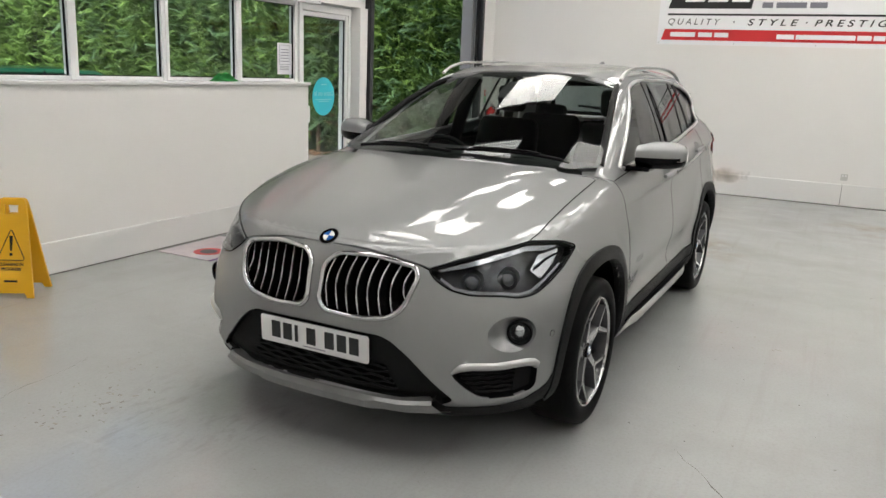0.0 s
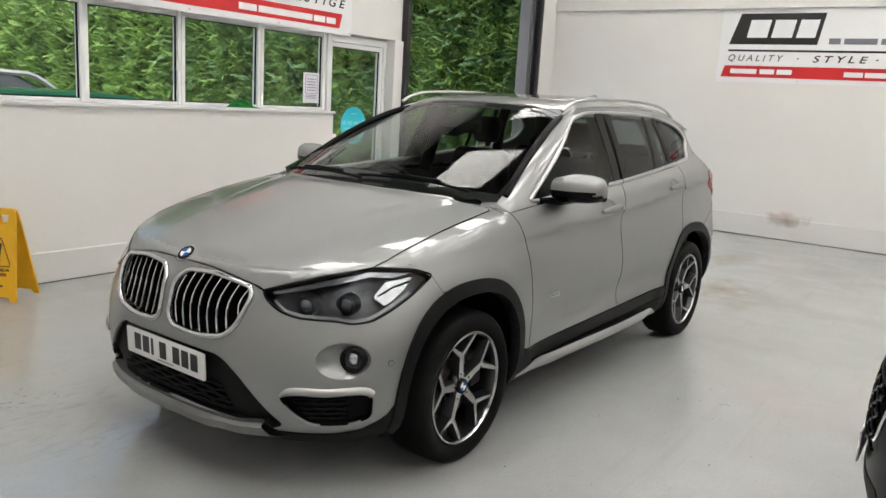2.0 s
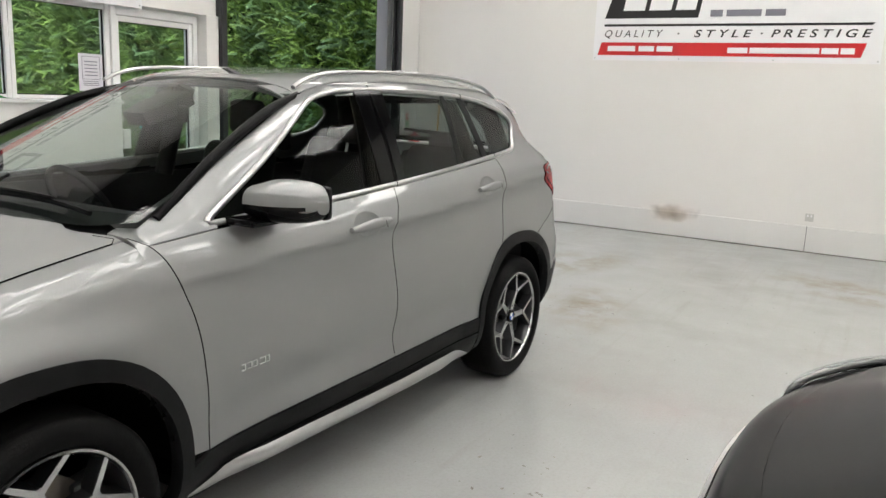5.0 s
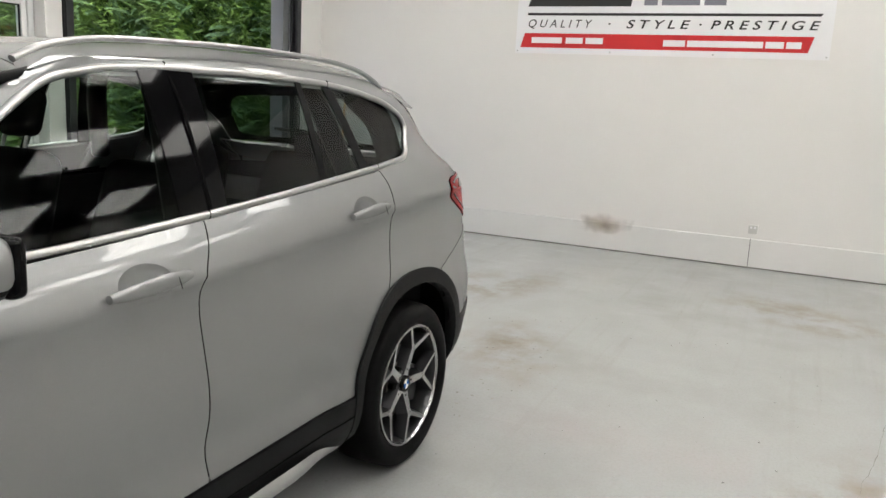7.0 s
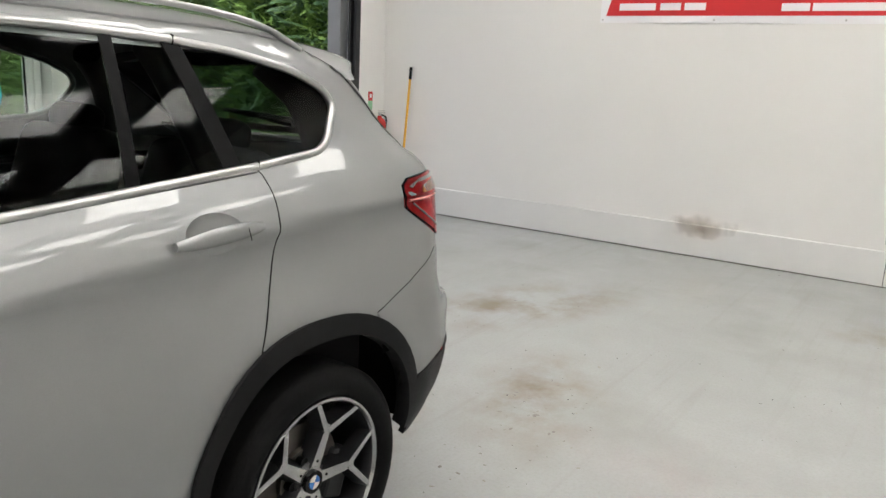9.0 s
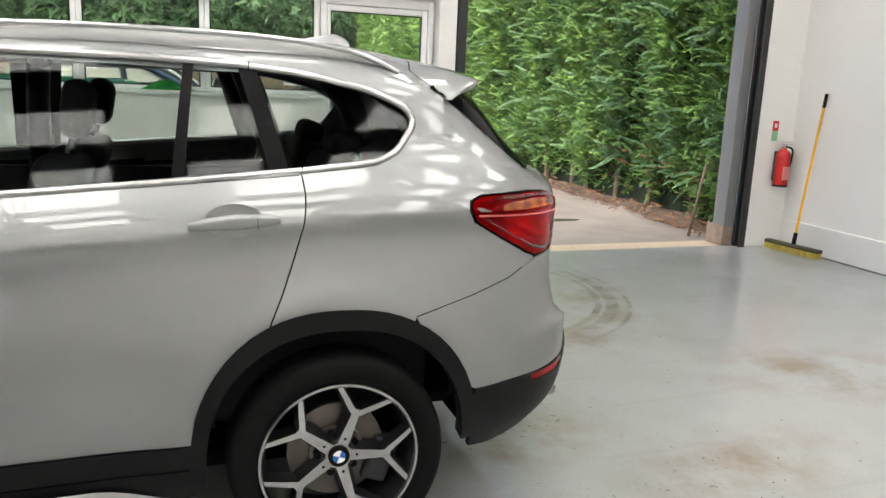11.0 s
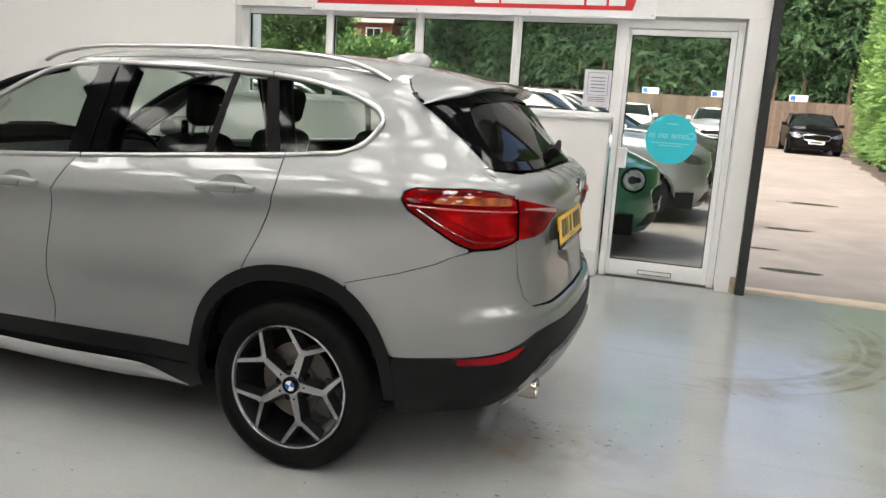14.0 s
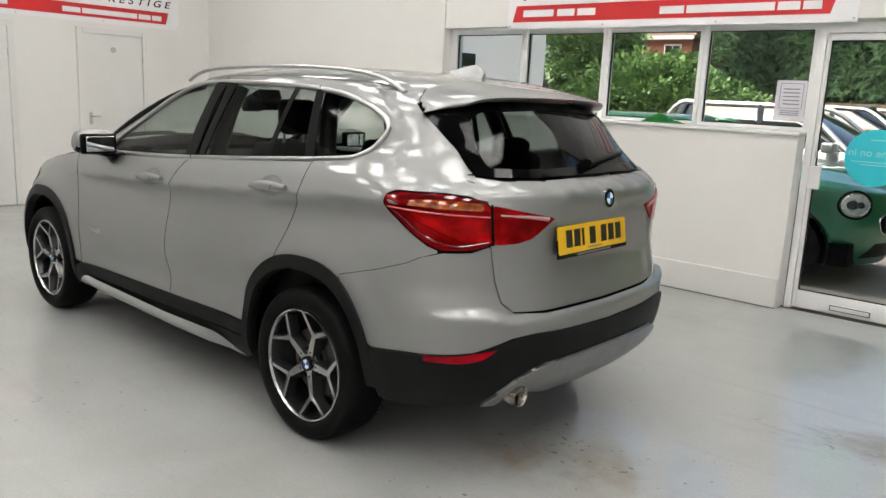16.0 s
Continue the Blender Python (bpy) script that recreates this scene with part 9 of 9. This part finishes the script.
# far end: panel fence with a hedge and trees behind
fence = empty("fence", "brown timber panel fence at the end of the yard", "fence")
for i in range(15):
    x0 = -13.0 + 1.83 * i
    for j in range(12):
        part("board", boxed(x0 + j * 0.148 + 0.004, x0 + j * 0.148 + 0.144, 31.0, 31.02 + (0.012 if j % 2 else 0), 0.05, 1.85), TIMBER, fence)
    part("post", boxed(x0 - 0.05, x0 - 0.002, 30.95, 31.05, 0, 1.95), TIMBER, fence)
far = empty("far_hedge", "tall dark green hedge behind the fence", "hedge")
n = 26000
x = -10.5 + 19.5 * rng_.random(n)
z = 2.1 + 6.4 * rng_.random(n)
lump = np.array([noise.noise((a * 0.45, b * 0.6, 1)) + 0.5 * noise.noise((a * 1.5, b * 1.9, 4)) for a, b in zip(x, z)])
y = 32.2 + rng_.normal(0, 0.2, n) + 0.8 * lump
foliage("hedge_foliage", np.stack([x, y, z], axis=1), 0.26 + 0.3 * rng_.random(n), np.stack([rng_.normal(0, 0.8, n), -np.ones(n), rng_.normal(-0.2, 0.5, n)], axis=1), FOLIAGE2, far, label="dark green foliage")
# the hedge turns towards the yard beside the brick house
n = 5000
x = -10.4 + 1.3 * rng_.random(n)
z = 0.3 + 8.0 * rng_.random(n)
y = 27.4 + 4.6 * rng_.random(n)
foliage("hedge_foliage", np.stack([x, y, z], axis=1), 0.26 + 0.3 * rng_.random(n), np.stack([rng_.normal(0.5, 0.8, n), -np.ones(n), rng_.normal(0, 0.5, n)], axis=1), FOLIAGE2, far, label="dark green foliage")
# dark slab added behind the leaves as the far hedge's shade
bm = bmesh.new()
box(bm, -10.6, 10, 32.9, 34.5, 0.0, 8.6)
part("hedge_core", bm, HEDGESHADE, far)
for k in range(14):
    tx = -9.2 + 1.32 * k + random.uniform(-0.35, 0.35)
    bm = bmesh.new()
    cyl(bm, (tx, 31.9, 0), (tx + random.uniform(-0.25, 0.25), 32.1, 3.2), random.uniform(0.07, 0.14), 0.06, n=9)
    part("trunk", bm, BARK, far, "bare brown trunk", True, 60)

# nearer dark hedge on the yard's far left, and a bush by the white building
bush = empty("bush", "large rounded green bush beside the white building", "bush")
n = 4200
th, ph = rng_.random(n) * 2 * math.pi, np.arccos(1 - 2 * rng_.random(n))
rad = 0.75 + 0.3 * rng_.random(n)
lump = np.array([0.25 * noise.noise((math.cos(a) * 2, math.sin(a) * 2, b * 2)) for a, b in zip(th, ph)])
P = np.stack([-9.0 + 2.7 * (rad + lump) * np.sin(ph) * np.cos(th), 21.0 + 1.6 * (rad + lump) * np.sin(ph) * np.sin(th), 1.1 + 1.6 * (rad + lump) * np.cos(ph)], axis=1)
P = P[P[:, 2] > 0.05]
foliage("bush_foliage", P, 0.35 + 0.3 * rng_.random(len(P)), P - np.array((-9.0, 21.0, 0.8)) + rng_.normal(0, 0.8, P.shape), FOLIAGE3, bush, "leaf", "green leaves")
tree = empty("tree", "broad green tree behind the parked cars", "tree")
bm = bmesh.new()
cyl(bm, (-11.6, 21.5, 0), (-11.5, 21.5, 2.4), 0.18, 0.12, n=10)
for a in range(6):
    t = a * 1.05
    cyl(bm, (-11.5, 21.5, 1.8 + 0.1 * a), (-11.5 + 0.9 * math.cos(t), 21.5 + 0.9 * math.sin(t), 3.0 + 0.2 * a), 0.07, 0.03, n=7)
part("trunk", bm, BARK, tree, "", True, 60)
n = 3000
th, ph = rng_.random(n) * 2 * math.pi, np.arccos(1 - 2 * rng_.random(n))
rad = 0.5 + 0.6 * rng_.random(n)
lump = np.array([0.35 * noise.noise((math.cos(a) * 2.2, math.sin(a) * 2.2, b * 2.2)) for a, b in zip(th, ph)])
P = np.stack([-11.5 + 1.2 * (rad + lump) * np.sin(ph) * np.cos(th), 21.5 + 1.2 * (rad + lump) * np.sin(ph) * np.sin(th), 2.9 + 1.4 * (rad + lump) * np.cos(ph)], axis=1)
foliage("crown", P, 0.35 + 0.3 * rng_.random(n), P - np.array((-11.5, 21.5, 2.5)) + rng_.normal(0, 0.8, P.shape), FOLIAGE3, tree, "leaf", "green leaves")

# white building and brick house
wb_ = empty("white_building", "white rendered building at the edge of the yard", "building")
part("wall", boxed(-18, -10.4, 12.5, 17.0, 0, 4.4), RENDERWHITE, wb_)
bm = prism(bmesh.new(), [(12.2, 4.4), (17.3, 4.4), (14.75, 5.9)], -18.2, -10.2, "yz")
part("roof", bm, ROOFTILE, wb_, "brown tiled roof")
for y in (13.0,):
    wdw = part("window", boxed(-10.401, -10.37, y, y + 0.9, 1.4, 2.6), UPVC, wb_)
    part("pane", boxed(-10.372, -10.362, y + 0.07, y + 0.83, 1.47, 2.53), DARKGLASS, wdw)
hs = empty("brick_house", "red brick house with white windows and a tiled roof", "house")
part("wall", boxed(-17.5, -10.95, 28.0, 35.0, 0, 4.15), BRICK, hs)
part("roof", prism(bmesh.new(), [(27.55, 4.08), (35.45, 4.08), (31.5, 7.2)], -17.9, -10.7, "yz"), ROOFTILE, hs, "brown tiled roof")
bm = bmesh.new()
cyl(bm, (-17.9, 27.5, 4.06), (-10.7, 27.5, 4.06), 0.07, n=8)
part("gutter", bm, SKIRT, hs)
for x0 in (-14.0, -12.1):
    wdw = part("window", boxed(x0, x0 + 0.72, 27.95, 28.01, 2.9, 3.85), UPVC, hs, "white window frame")
    for k in range(2):
        part("pane", boxed(x0 + 0.06 + 0.32 * k, x0 + 0.34 + 0.32 * k, 27.94, 27.952, 2.96, 3.79), DARKGLASS, wdw)

# parked cars in the yard
GREENP = paint_material("dark_green_paint", (0.006, 0.13, 0.062), 0.3, 0.3)
GREYP = paint_material("mid_grey_paint", (0.36, 0.37, 0.38), 0.35, 0.6)
DGREYP = paint_material("dark_grey_paint", (0.10, 0.105, 0.11), 0.35, 0.6)
WHITEP = paint_material("white_paint", (0.72, 0.73, 0.74), 0.4, 0.0)
SILVERP = paint_material("light_silver_paint", (0.5, 0.51, 0.53), 0.35, 0.6)
def parked(label, x_front, y, paint, face=0, **k):
    wb, of = k.get("wb", 2.6), k.get("of", 0.82)
    a = radians(face)
    m = Matrix.Translation((x_front - (wb + of) * math.cos(a), y - (wb + of) * math.sin(a), -0.012)) @ Matrix.Rotation(a, 4, 'Z')
    return plain_car("parked_car", label, m, paint, group="cars parked in the yard", **k)
parked("dark green small hatchback with round headlamps, parked outside", 1.05, 5.95, GREENP, wb=2.5, of=0.75, orr=0.6, w=0.86, h=1.42, nose_z=0.86, belt_z=0.98, round_lamps=True, ws_base=2.0, ws_top=1.35)
parked("mid grey crossover car parked in the yard", 1.6, 8.5, GREYP, w=0.92, h=1.6, nose_z=0.93, belt_z=1.05, tail_z=1.08)
parked("dark grey crossover car parked in the yard", 1.75, 11.0, DGREYP, w=0.92, h=1.62, nose_z=0.95, belt_z=1.07, tail_z=1.1)
parked("white estate car parked in the yard", 1.2, 13.6, WHITEP, w=0.9, h=1.5)
parked("white hatchback parked in the yard", 0.8, 16.2, WHITEP, w=0.88, h=1.48)
parked("silver car parked by the fence", 1.9, 27.2, SILVERP, -90, w=0.9, h=1.45)
parked("white car parked by the fence", -1.2, 27.2, WHITEP, -90, w=0.9, h=1.45)
parked("black saloon car parked by the fence", 5.35, 27.6, BLACKPAINT, -90, w=0.93, h=1.45, grille_h=(0.5, 0.72))
parked("white estate car parked behind the row", -3.6, 6.9, WHITEP, w=0.9, h=1.5)
parked("pale silver car parked behind the row", -3.4, 9.6, SILVERP, w=0.9, h=1.5)
# blue and white parking signs on the fence
for x in (1.7, 4.6, -1.0):
    s = empty("parking_sign", "small blue and white parking sign on the fence", "sign", "signs on the fence")
    part("board", boxed(x, x + 0.66, 30.97, 30.99, 1.86, 2.1), SIGNWHITE, s)
    part("blue_square", boxed(x + 0.03, x + 0.22, 30.96, 30.969, 1.885, 2.075), material("sign_blue", (0.03, 0.12, 0.5), 0.5), s)
    part("print_bar", boxed(x + 0.28, x + 0.6, 30.962, 30.969, 1.95, 2.0), INK, s)
